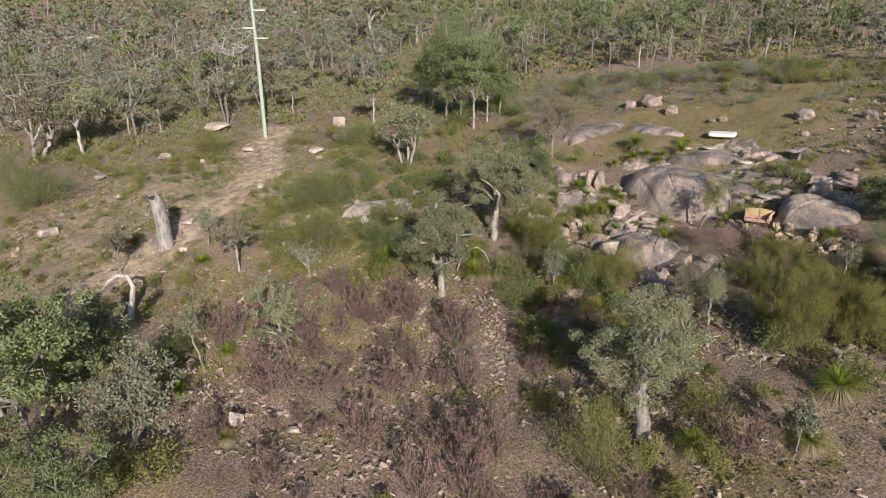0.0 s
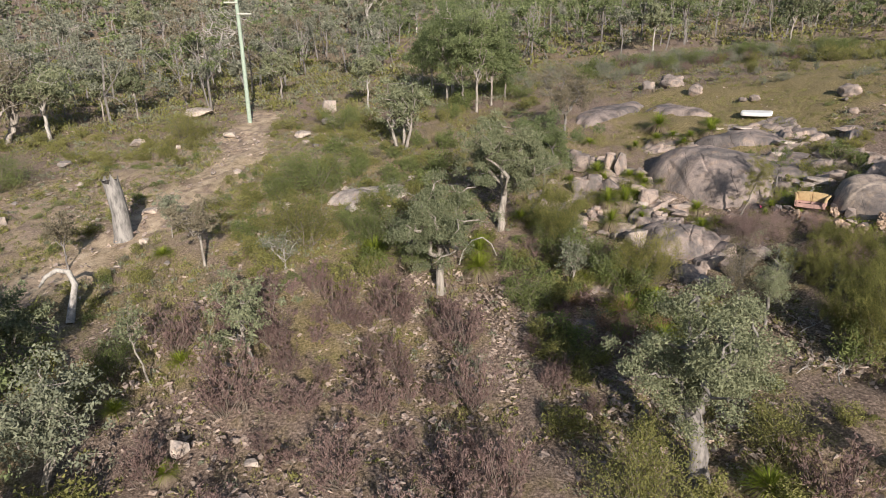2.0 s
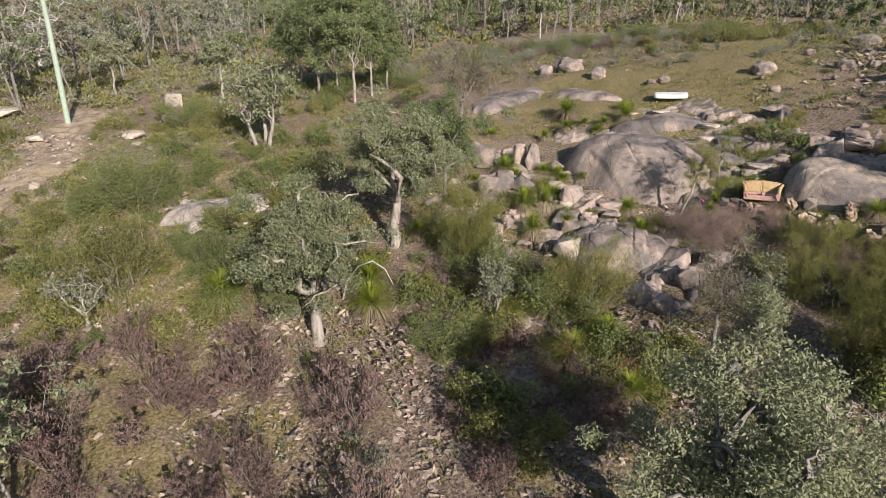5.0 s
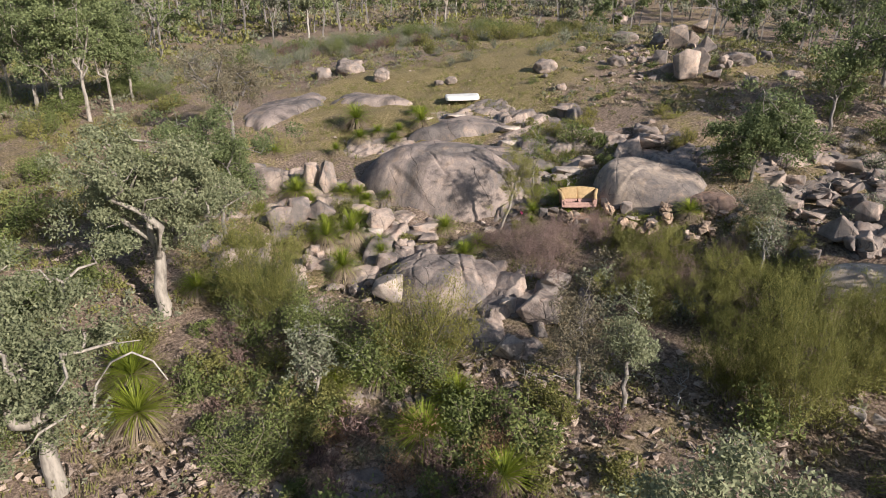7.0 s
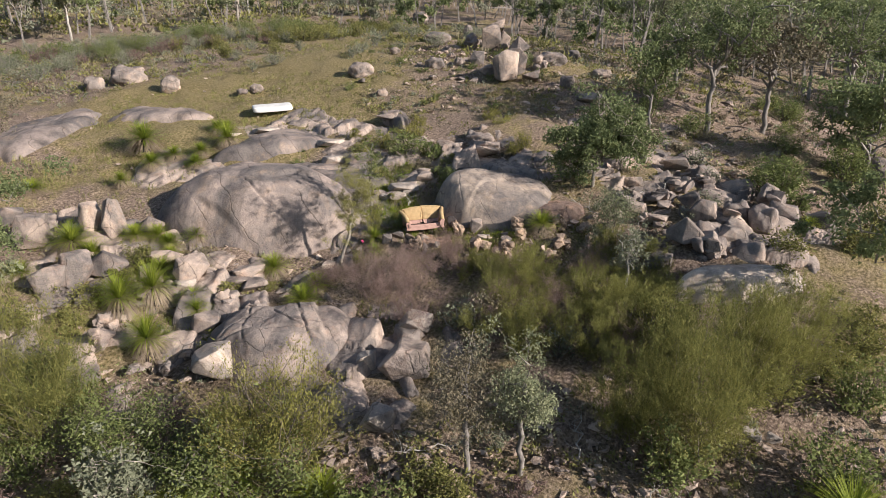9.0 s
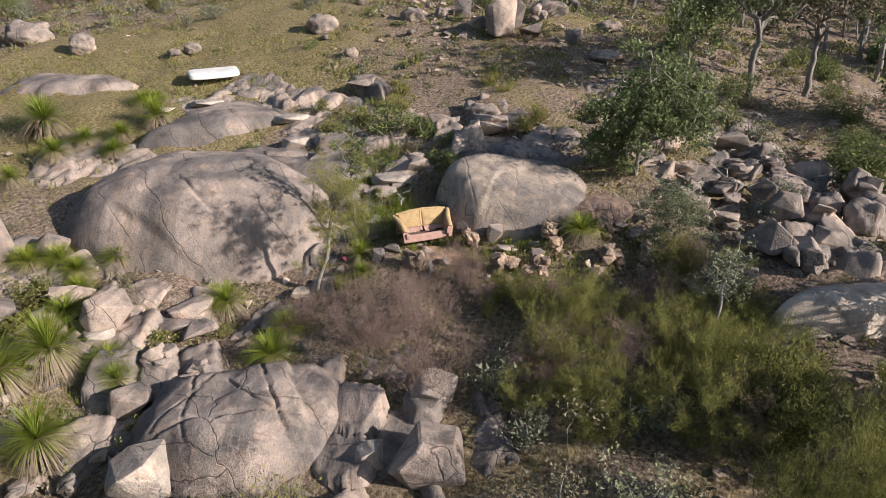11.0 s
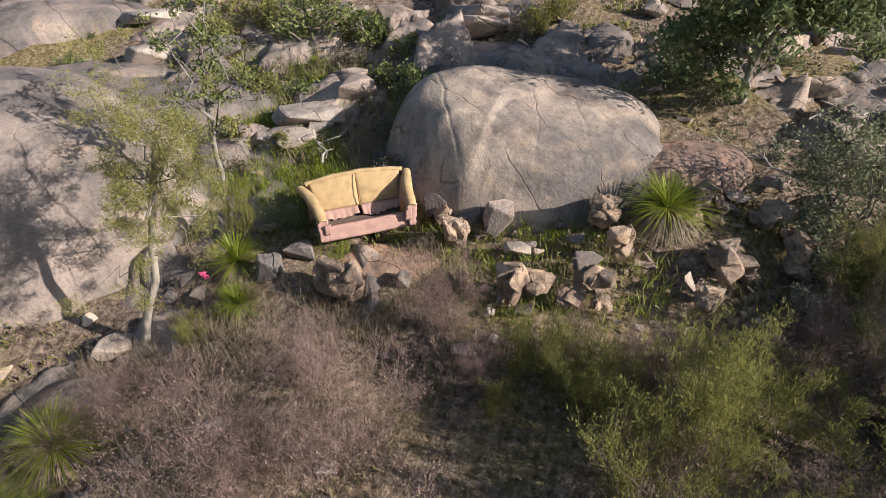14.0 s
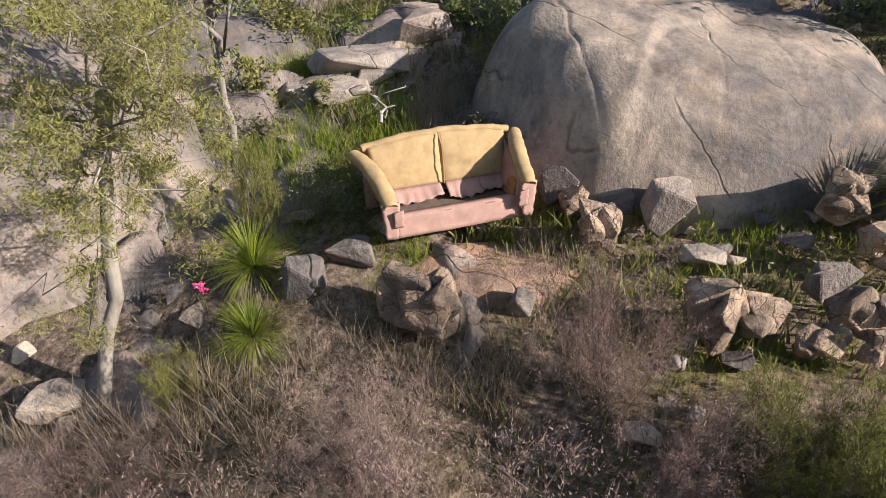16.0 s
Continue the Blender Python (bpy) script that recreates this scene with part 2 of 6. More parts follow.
def ground_material():
    m, n, l, b = material("bush_soil", 0.95)
    geo = n.new("ShaderNodeNewGeometry")
    p = geo.outputs["Position"]
    big = noise_tex(n, l, p, 0.12, 5, 0.6, 0.5)
    mid = noise_tex(n, l, p, 0.9, 6, 0.65, 0.3)
    fine = noise_tex(n, l, p, 9, 6, 0.7)
    grit = noise_tex(n, l, p, 38, 4, 0.7)
    soil = ramp(n, [(0.36, (0.075, 0.054, 0.042)), (0.5, (0.2, 0.148, 0.116)), (0.66, (0.42, 0.325, 0.26))])
    l.new(fine.outputs[0], soil.inputs[0])
    turf = ramp(n, [(0.34, (0.075, 0.068, 0.022)), (0.5, (0.215, 0.172, 0.08)), (0.68, (0.4, 0.315, 0.18))])
    l.new(fine.outputs[0], turf.inputs[0])
    a1 = n.new("ShaderNodeAttribute")
    a1.attribute_name = "meadow"
    a2 = n.new("ShaderNodeAttribute")
    a2.attribute_name = "track"
    cover = n.new("ShaderNodeMath")
    cover.operation = "MULTIPLY_ADD"
    cover.inputs[1].default_value = 0.75
    l.new(big.outputs[0], cover.inputs[0])
    half = n.new("ShaderNodeMath")
    half.operation = "MULTIPLY"
    half.inputs[1].default_value = 0.5
    l.new(mid.outputs[0], half.inputs[0])
    l.new(half.outputs[0], cover.inputs[2])
    more = n.new("ShaderNodeMath")
    more.operation = "MULTIPLY_ADD"
    more.inputs[1].default_value = 0.16
    l.new(a1.outputs["Fac"], more.inputs[0])
    l.new(cover.outputs[0], more.inputs[2])
    r = ramp(n, [(0.6, (0, 0, 0)), (0.76, (0.95, 0.95, 0.95))])
    l.new(more.outputs[0], r.inputs[0])
    c = blend(n, l, r.outputs[0], soil.outputs[0], turf.outputs[0])
    sand = ramp(n, [(0.3, (0.38, 0.28, 0.19)), (0.7, (0.56, 0.45, 0.33))])
    l.new(mid.outputs[0], sand.inputs[0])
    worn = n.new("ShaderNodeMath")
    worn.operation = "MULTIPLY"
    wr = ramp(n, [(0.36, (0.12, 0.12, 0.12)), (0.58, (1, 1, 1))])
    l.new(mid.outputs[0], wr.inputs[0])
    l.new(wr.outputs[0], worn.inputs[0])
    l.new(a2.outputs["Fac"], worn.inputs[1])
    c = blend(n, l, worn.outputs[0], c, sand.outputs[0])
    g = ramp(n, [(0.25, (0.6, 0.6, 0.6)), (0.75, (1.3, 1.28, 1.24))])
    l.new(grit.outputs[0], g.inputs[0])
    c = blend(n, l, 1.0, c, g.outputs[0], "MULTIPLY")
    l.new(c, b.inputs["Base Color"])
    sum_ = n.new("ShaderNodeMath")
    sum_.operation = "MULTIPLY_ADD"
    sum_.inputs[1].default_value = 0.3
    l.new(grit.outputs[0], sum_.inputs[0])
    l.new(fine.outputs[0], sum_.inputs[2])
    bump(n, l, sum_.outputs[0], b, 0.8, 0.12)
    return m


SOIL = ground_material()


def plain(name, color, rough=0.7, vary=0.25, scale=4.0):
    m, n, l, b = material(name, rough)
    geo = n.new("ShaderNodeNewGeometry")
    t = noise_tex(n, l, geo.outputs["Position"], scale, 6, 0.65)
    r = ramp(n, [(0.3, tuple(v * (1 - vary) for v in color)), (0.7, tuple(min(1, v * (1 + vary)) for v in color))])
    l.new(t.outputs[0], r.inputs[0])
    l.new(r.outputs[0], b.inputs["Base Color"])
    bump(n, l, t.outputs[0], b, 0.3, 0.01)
    return m


POLE_PAINT = plain("pale_green_pole", (0.28, 0.34, 0.27), 0.7, 0.15)
CROSSARM = plain("weathered_crossarm", (0.4, 0.4, 0.35))
WIRE = plain("wire", (0.35, 0.33, 0.3), 0.5)
MATTRESS = plain("dirty_white_fabric", (0.62, 0.61, 0.59), 0.9, 0.12, 3.0)
FABRIC_YELLOW = plain("faded_mustard_fabric", (0.36, 0.255, 0.135), 0.95, 0.22, 7.0)
FABRIC_PINK = plain("faded_pink_fabric", (0.36, 0.225, 0.19), 0.95, 0.2, 7.0)
FABRIC_RUST = plain("worn_brown_fabric", (0.3, 0.16, 0.07), 0.95, 0.25, 7.0)
FABRIC_DARK = plain("dark_webbing", (0.13, 0.095, 0.078), 0.95, 0.3, 8.0)
FLOWER = plain("pink_petals", (0.75, 0.12, 0.3), 0.6, 0.2, 20)

# ---- the lie of the land ----
SLOPE = (-2.871, 0.084, 0.125)
# mounds and hollows: where, how wide, how high
MOUNDS = [
    (-22, 44, 16, -0.297),
    (-12, 30, 14, 0.333),
    (0, 40, 12, -1.112),
    (10, 26, 13, -1.185),
    (14, 37, 10, -0.069),
    (20, 43, 8, -0.873),
    (17.4, 43.1, 1.6, -0.62),
    (23.6, 31.8, 1.7, -1.1),
    (18, 51, 9, 0.008),
    (26, 38, 9, 0.55),
    (28, 29, 10, 0.721),
    (25, 56, 13, -1.066),
    (42, 54, 16, 4.099),
    (-8, 54, 13, 1.377),
    (-20, 72, 18, 0.255),
    (25, 74, 18, 0.441),
    (-5, 95, 30, -1.077),
]


def step(a, b, v):
    k = np.clip((v - a) / (b - a), 0, 1)
    return k * k * (3 - 2 * k)


def ground_z(x, y):
    x, y = np.asarray(x, float), np.asarray(y, float)
    z = SLOPE[0] + SLOPE[1] * 60 * np.tanh(x / 60) + SLOPE[2] * 90 * np.tanh((y - 40) / 90)
    for cx, cy, wide, high in MOUNDS:
        z = z + high * np.exp(-((x - cx) ** 2 + (y - cy) ** 2) / (2 * wide * wide))
    return z + 40 * step(95, 420, np.hypot(x - 8, y - 40))


def gz(x, y):
    return float(ground_z(x, y))


def mesh_object(name, verts, faces, mats, parent=None, smooth=False, mat_index=None):
    me = bpy.data.meshes.new(name)
    me.from_pydata([tuple(v) for v in verts] if not isinstance(verts, np.ndarray) else verts.tolist(), [], faces if isinstance(faces, list) else faces.tolist())
    for m in mats if isinstance(mats, (list, tuple)) else [mats]:
        me.materials.append(m)
    if mat_index is not None:
        me.polygons.foreach_set("material_index", np.asarray(mat_index, np.int32))
    if smooth:
        me.polygons.foreach_set("use_smooth", np.ones(len(me.polygons), bool))
    me.update()
    ob = new(name, me)
    if parent:
        ob.parent = parent
    return ob


def part(name, bm, mat, parent, label="", smooth=False):
    me = bpy.data.meshes.new(name)
    bm.to_mesh(me)
    bm.free()
    me.materials.append(mat)
    if smooth:
        me.polygons.foreach_set("use_smooth", np.ones(len(me.polygons), bool))
    ob = new(name, me)
    ob.parent = parent
    if label:
        tagged(ob, label)
    return ob


# the vehicle track: along this line of the plan
TRACK = [(-34, 29), (-26, 33.5), (-22.5, 41), (-19.5, 50), (-17.5, 59), (-20.0, 68), (-21, 78)]


def track_distance(x, y):
    d = np.full(np.shape(x), 1e9)
    for (ax, ay), (bx, by) in zip(TRACK, TRACK[1:]):
        t = np.clip(((x - ax) * (bx - ax) + (y - ay) * (by - ay)) / ((bx - ax) ** 2 + (by - ay) ** 2), 0, 1)
        d = np.minimum(d, np.hypot(x - ax - t * (bx - ax), y - ay - t * (by - ay)))
    return d


def build_ground():
    xs = np.concatenate([np.linspace(-1500, -75, 22), np.linspace(-70, 78, 190), np.linspace(84, 1500, 22)])
    ys = np.concatenate([np.linspace(-400, -6, 12), np.linspace(0, 112, 160), np.linspace(118, 1800, 30)])
    X, Y = np.meshgrid(xs, ys)
    Z = ground_z(X, Y)
    near = step(150, 60, np.hypot(X - 8, Y - 45))
    lump = np.zeros_like(Z)
    r = np.random.RandomState(4)
    for k in range(26):
        a, w = r.uniform(0, 6.283), r.uniform(0.5, 4.2)
        lump += np.sin((np.cos(a) * X + np.sin(a) * Y) * w + r.uniform(0, 6.28)) * 0.05 / w ** 0.5
    Z = Z + near * lump
    nx = len(xs)
    i = np.arange((len(ys) - 1) * (nx - 1))
    a = i // (nx - 1) * nx + i % (nx - 1)
    faces = np.stack([a, a + 1, a + 1 + nx, a + nx], 1)
    ob = mesh_object("ground", np.stack([X.ravel(), Y.ravel(), Z.ravel()], 1), faces, SOIL, smooth=True)
    x, y = X.ravel(), Y.ravel()
    d = track_distance(x, y)
    track = step(4.2, 0.5, d + lump.ravel() * 6)
    d2 = np.hypot((x + 4.5) / 1.6, (y - 100) / 22)
    track = np.maximum(track, step(1.3, 0.7, d2 + lump.ravel()))
    track = np.maximum(track, 0.5 * step(1.2, 0.4, np.hypot((x + 24) / 16, (y - 52) / 17) + lump.ravel()))
    meadow = np.maximum(step(1.25, 0.6, np.hypot((x - 26) / 18, (y - 60) / 10)), 0.55 * step(1.2, 0.3, np.hypot((x + 14) / 14, (y - 44) / 18)))
    for name, v in (("track", track), ("meadow", meadow)):
        ob.data.attributes.new(name, "FLOAT", "POINT").data.foreach_set("value", v.astype(np.float32))
    return tagged(ob, "stony brown soil with dry grass and a sandy track", "ground", kind="structure")


build_ground()


# ---- makers ----
def tube(points, radii, sides=6):
    """Verts and faces of a tapered tube along points."""
    P, R = np.array(points, float), np.array(radii, float)
    T = np.gradient(P, axis=0)
    T /= np.linalg.norm(T, axis=1, keepdims=True) + 1e-9
    ref = np.where(np.abs(T[:, 2:3]) < 0.9, np.array([[0, 0, 1.0]]), np.array([[1.0, 0, 0]]))
    U = np.cross(T, ref)
    U /= np.linalg.norm(U, axis=1, keepdims=True) + 1e-9
    V = np.cross(T, U)
    a = np.linspace(0, 2 * math.pi, sides, endpoint=False)
    ring = P[:, None] + R[:, None, None] * (np.cos(a)[None, :, None] * U[:, None] + np.sin(a)[None, :, None] * V[:, None])
    n = len(P)
    i, j = np.meshgrid(np.arange(n - 1), np.arange(sides), indexing="ij")
    k = (j + 1) % sides
    F = np.stack([i * sides + j, i * sides + k, (i + 1) * sides + k, (i + 1) * sides + j], -1).reshape(-1, 4)
    return ring.reshape(-1, 3), F


def join(pieces):
    V, F, n = [], [], 0
    for v, f in pieces:
        V.append(v)
        F.append(f + n)
        n += len(v)
    return np.concatenate(V), np.concatenate(F)


def leaves(rs, centres, length, width, up=0.0, out=None, small=False):
    """One leaf at each centre, pointing about, up or along out: four-sided, or three-sided where small."""
    n = len(centres)
    d = rs.normal(size=(n, 3))
    d[:, 2] += up
    if out is not None:
        d = d * 0.55 + out
    d /= np.linalg.norm(d, axis=1, keepdims=True) + 1e-9
    s = np.cross(d, rs.normal(size=(n, 3)))
    s /= np.linalg.norm(s, axis=1, keepdims=True) + 1e-9
    L = (length * rs.uniform(0.6, 1.3, n))[:, None]
    W = (width * rs.uniform(0.7, 1.3, n))[:, None]
    if small:
        V = np.stack([centres - d * L / 2 - s * W / 2, centres - d * L / 2 + s * W / 2, centres + d * L / 2], 1).reshape(-1, 3)
        return V, np.arange(3 * n).reshape(-1, 3)
    V = np.stack([centres - d * L / 2, centres + s * W / 2, centres + d * L / 2, centres - s * W / 2], 1).reshape(-1, 3)
    return V, np.arange(4 * n).reshape(-1, 4)


def branch(rs, a, b, r0, r1, n=6, wander=0.08):
    a, b = np.array(a, float), np.array(b, float)
    t = np.linspace(0, 1, n)[:, None]
    off = rs.normal(size=(n, 3)) * wander * np.linalg.norm(b - a)
    off[0] = off[-1] = 0
    p = a + (b - a) * t + off * np.sin(t * math.pi)
    return p, r0 + (r1 - r0) * t[:, 0]


def make_tree(name, seed, height, spread, trunk_r, bark, leaf, fork=0.35, limbs=5, count=4000, size=0.14, lean=(0, 0), clump=0.55,
              stems=1, label="", category="tree", bare=False, low=0.45, sub=4, slim=0.6, limb=0.55):
    """A tree at the origin: trunk, branches and a crown of many leaves in uneven clumps."""
    rs = np.random.RandomState(seed)
    root = new(name)
    trunk, arms, tips = [], [], []
    for s in range(stems):
        ang = rs.uniform(0, 6.28)
        foot = np.array([math.cos(ang), math.sin(ang), 0]) * (0 if stems == 1 else trunk_r * 2.2)
        top = foot + np.array([lean[0] * height, lean[1] * height, height * fork]) + np.array([math.cos(ang), math.sin(ang), 0]) * (0 if stems == 1 else spread * 0.3)
        p, r = branch(rs, foot - (0, 0, 0.35), top, trunk_r * 1.0, trunk_r * 0.68, 9, 0.013)
        r[0] *= 1.3
        trunk.append(tube(p, r, 10))
        for k in range(limbs):
            a = ang + 6.283 * k / limbs + rs.uniform(-0.5, 0.5)
            reach = spread * rs.uniform(0.45, 0.85) / (1 if stems == 1 else 1.3)
            up = height * (1 - fork) * rs.uniform(low, 0.85) if k else height * (1 - fork) * 0.88
            if k == 0:
                reach *= 0.25
            start = p[-1] if k % 2 == 0 else p[-2]
            end = start + np.array([math.cos(a) * reach, math.sin(a) * reach, up])
            q, qr = branch(rs, start, end, trunk_r * limb, trunk_r * 0.36 * limb, 8, 0.09)
            arms.append([tube(q, qr, 6)])
            tips += [q[-1], q[-2], q[-3], q[-4] + rs.normal(size=3) * 0.06 * spread]
            for m in range(sub):
                u = rs.randint(3, 8)
                e = q[u] + rs.normal(size=3) * (spread * 0.32, spread * 0.32, height * 0.1) + (0, 0, height * 0.02)
                w, wr = branch(rs, q[u], e, trunk_r * 0.4 * limb, trunk_r * 0.1 * limb, 5, 0.12)
                arms[-1].append(tube(w, wr, 4))
                tips.append(w[-1])
                if bare:
                    for _ in range(3):
                        e2 = w[2] + (e - w[0]) * rs.uniform(0.4, 0.8) + rs.normal(size=3) * spread * 0.12
                        z, zr = branch(rs, w[2], e2, trunk_r * 0.1, trunk_r * 0.03, 4, 0.1)
                        arms[-1].append(tube(z, zr, 3))
    V, F = join(trunk)
    mesh_object("trunk", V, F, bark, root, True)
    for arm in arms:
        V, F = join(arm)
        mesh_object("limb", V, F, bark, root, True)
    if count:
        tips = np.array(tips)
        tips = np.repeat(tips, 3, 0) + rs.normal(size=(len(tips) * 3, 3)) * clump * (0.5, 0.5, 0.34)
        clump *= 0.68
        weight = rs.uniform(0.12, 1.0, len(tips))
        pick = rs.choice(len(tips), count, p=weight / weight.sum())
        rad = clump * rs.uniform(0.6, 1.25, len(tips))
        off = rs.normal(size=(count, 3))
        off /= np.linalg.norm(off, axis=1, keepdims=True)
        off *= (rs.uniform(0, 1, count) ** 0.45 * rad[pick])[:, None]
        off[:, 2] *= 0.75
        V, F = leaves(rs, tips[pick] + off, size * 1.15, size * slim, -0.3, small=True)
        mesh_object("crown", V, F, leaf, root)
    return tagged(root, label, category, group="gum trees of the slope")


def make_shrub(name, seed, leaf, bark, count, size, width, style, tall, label="", category="shrub"):
    """A shrub scaled to one metre, meant to stand about tall metres high, so that its leaves keep their true size."""
    rs = np.random.RandomState(seed)
    root = new(name)
    stems, pts, outs = [], [], []
    size, width = size / tall, width / tall
    n = {"round": 18, "broom": 26, "dry": 22, "flat": 12}[style] if tall > 1 else 10
    reach = {"round": 0.5, "broom": 0.5, "dry": 0.52, "flat": 0.62}[style]
    for k in range(n):
        a, u = rs.uniform(0, 6.283), math.sqrt(rs.uniform(0.02, 1))
        hgt = {"round": 0.85, "broom": 0.95, "dry": 0.88, "flat": 0.6}[style] * math.sqrt(1 - 0.75 * u * u) * rs.uniform(0.75, 1.08)
        end = np.array([math.cos(a) * u * reach, math.sin(a) * u * reach, hgt])
        q, qr = branch(rs, (rs.normal() * 0.05, rs.normal() * 0.05, -0.08), end, (0.008 if style == "dry" else 0.02) / tall ** 0.5, 0.006 / tall, 6, 0.1)
        last = 4 if style == "dry" else 5
        stems.append(tube(q[[0, 2, last]], qr[[0, 2, last]], 3))
        for m in range(7 if tall > 1 else 3):
            v = rs.randint(2, 6)
            e = q[v] + rs.normal(size=3) * 0.11 + (0, 0, 0.08 if style != "flat" else 0.03)
            w, wr = branch(rs, q[v], e, 0.007 / tall ** 0.5, 0.003 / tall, 4, 0.1)
            if tall > 2:
                side = np.cross(e - q[v], rs.normal(size=3))
                side *= 0.006 / tall ** 0.5 / (np.linalg.norm(side) + 1e-9)
                stems.append((np.array([q[v] - side, q[v] + side, e + side * 0.4, e - side * 0.4]), np.array([[0, 1, 2, 3]])))
            for c in (w[-1], w[-2], w[1]):
                pts.append(c)
                d = c - np.array([0, 0, 0.05])
                outs.append(d / np.linalg.norm(d))
    pts, outs = np.array(pts), np.array(outs)
    dense = rs.uniform(0.15, 1, len(pts)) ** 1.5
    pick = rs.choice(len(pts), count, p=dense / dense.sum())
    rad = {"round": 0.065, "broom": 0.042, "dry": 0.085, "flat": 0.08}[style]
    c = pts[pick] + rs.normal(size=(count, 3)) * rad
    c[:, 2] = np.abs(c[:, 2])
    V, F = leaves(rs, c, size, width, 0.2, outs[pick] * {"round": 0.4, "broom": 0.7, "dry": 0.5, "flat": 0.3}[style] + (0, 0, 0.25 if style == "broom" else 0), small=True)
    V2, F2 = join(stems)
    mesh_object("stem_tangle", V2, F2, bark, root)
    mesh_object("foliage", V, F, leaf, root)
    return tagged(root, label, category, group=name.replace("_", " ") + "s of the bush")


def make_fine_shrub(name, seed, leaf, bark, tall, counts, label, upright=0.5, thick=1.0, tip=(0.024, 0.008)):
    """A shrub of thin stems that fork into ever finer twigs; counts: stems, twigs, twiglets, tips."""
    rs = np.random.RandomState(seed)
    root = new(name)

    def unit(v):
        return v / (np.linalg.norm(v, axis=1, keepdims=True) + 1e-9)

    n0, n1, n2, n3 = counts
    stems, along, dirs = [], [], []
    for k in range(n0):
        a, u = rs.uniform(0, 6.283), math.sqrt(rs.uniform(0.03, 1))
        end = np.array([math.cos(a) * u * 0.44, math.sin(a) * u * 0.44, 0.86 * math.sqrt(1 - 0.7 * u * u) * rs.uniform(0.7, 1.05)])
        q, qr = branch(rs, (rs.normal() * 0.04, rs.normal() * 0.04, -0.06), end, 0.006 * thick ** 0.5 / tall, 0.0015 * thick ** 0.5 / tall, 7, 0.07)
        stems.append(tube(q[[0, 2, 4, 6]], qr[[0, 2, 4, 6]], 3))
        along.append(q[2:])
        dirs.append(np.gradient(q, axis=0)[2:])
    V, F = join(stems)
    mesh_object("stem_tangle", V, F, bark, root)
    along, dirs = np.concatenate(along), unit(np.concatenate(dirs))
    out = []
    for n, long, thick in ((n1, 0.15, 0.0016 * thick / tall), (n2, 0.07, 0.0013 * thick / tall)):
        i = rs.randint(0, len(along), n)
        d = unit(dirs[i] + rs.normal(size=(n, 3)) * 0.62 + (0, 0, upright * 0.5))
        L = long * rs.uniform(0.5, 1.2, n)[:, None]
        base = along[i]
        s = unit(np.cross(d, rs.normal(size=(n, 3)))) * thick
        out.append((np.stack([base - s, base + s, base + d * L], 1).reshape(-1, 3), np.arange(3 * n).reshape(-1, 3)))
        t = rs.uniform(0.35, 1, n)[:, None]
        along = np.concatenate([base + d * L * t, base + d * L])
        dirs = np.concatenate([d, d])
    i = rs.randint(0, len(along), n3)
    c = along[i] + rs.normal(size=(n3, 3)) * 0.018
    c[:, 2] = np.abs(c[:, 2])
    out.append(leaves(rs, c, tip[0] / tall, tip[1] / tall, 0.3, dirs[i], small=True))
    V, F = join(out)
    mesh_object("foliage", V, F, leaf, root)
    return tagged(root, label, "shrub", group=name.replace("_", " ") + "s of the bush")


def make_grass_tree(seed, blades=430, skirt=330, trunk_h=0.4, label="", length=0.8):
    """A grass tree: short dark trunk, drooping dead skirt, tuft of long green blades."""
    rs = np.random.RandomState(seed)
    root = new("grass_tree")
    V, F = tube([(0, 0, -0.15), (0, 0, trunk_h * 0.6), (0, 0, trunk_h)], [0.14, 0.13, 0.1], 8)
    mesh_object("trunk", V, F, CHARCOAL, root)

    def tuft(n, droop, long, wide):
        vs, fs = [], []
        for k in range(n):
            a, e = rs.uniform(0, 6.283), (rs.uniform(0.1, 1.35) if droop < 1 else rs.uniform(-0.5, 0.5))
            d = np.array([math.cos(a) * math.cos(e), math.sin(a) * math.cos(e), math.sin(e)])
            side = np.array([-math.sin(a), math.cos(a), 0]) * wide
            L = long * rs.uniform(0.7, 1.15)
            base = np.array([0, 0, trunk_h]) + d * 0.05
            i = len(vs)
            for u, w in ((0, 1), (0.4, 1), (0.75, 0.7), (1, 0.12)):
                p = base + d * L * u + np.array([0, 0, -droop * L * u * u * 0.55])
                p[2] = max(p[2], 0.015 + 0.02 * u)
                vs += [p - side * w, p + side * w]
            fs += [[i, i + 1, i + 3, i + 2], [i + 2, i + 3, i + 5, i + 4], [i + 4, i + 5, i + 7, i + 6]]
        return np.array(vs), fs

    v, f = tuft(skirt, 1.7, length * 0.75, 0.006)
    mesh_object("dead_skirt", v, f, BLADE_STRAW, root)
    v, f = tuft(blades, 0.55, length, 0.005)
    mesh_object("blade_tuft", v, f, BLADE_GREEN, root)
    return tagged(root, label or "grass tree with green blades over a dead straw skirt", "grass tree", group="grass trees among the rocks")


def put(ob, x, y, size=1.0, rz=0.0, sink=0.0, tall=None, tilt=0.0):
    """Stand a copy of a thing on the ground."""
    m = pose(x, y, gz(x, y) - sink, tilt, 0, rz) @ Matrix.Diagonal((size, size, tall or size, 1))
    return copy_thing(ob, m)


def retire(*things):
    """Take the pattern things away once their copies stand."""
    for ob in things:
        for o in (*ob.children_recursive, ob):
            bpy.data.objects.remove(o)


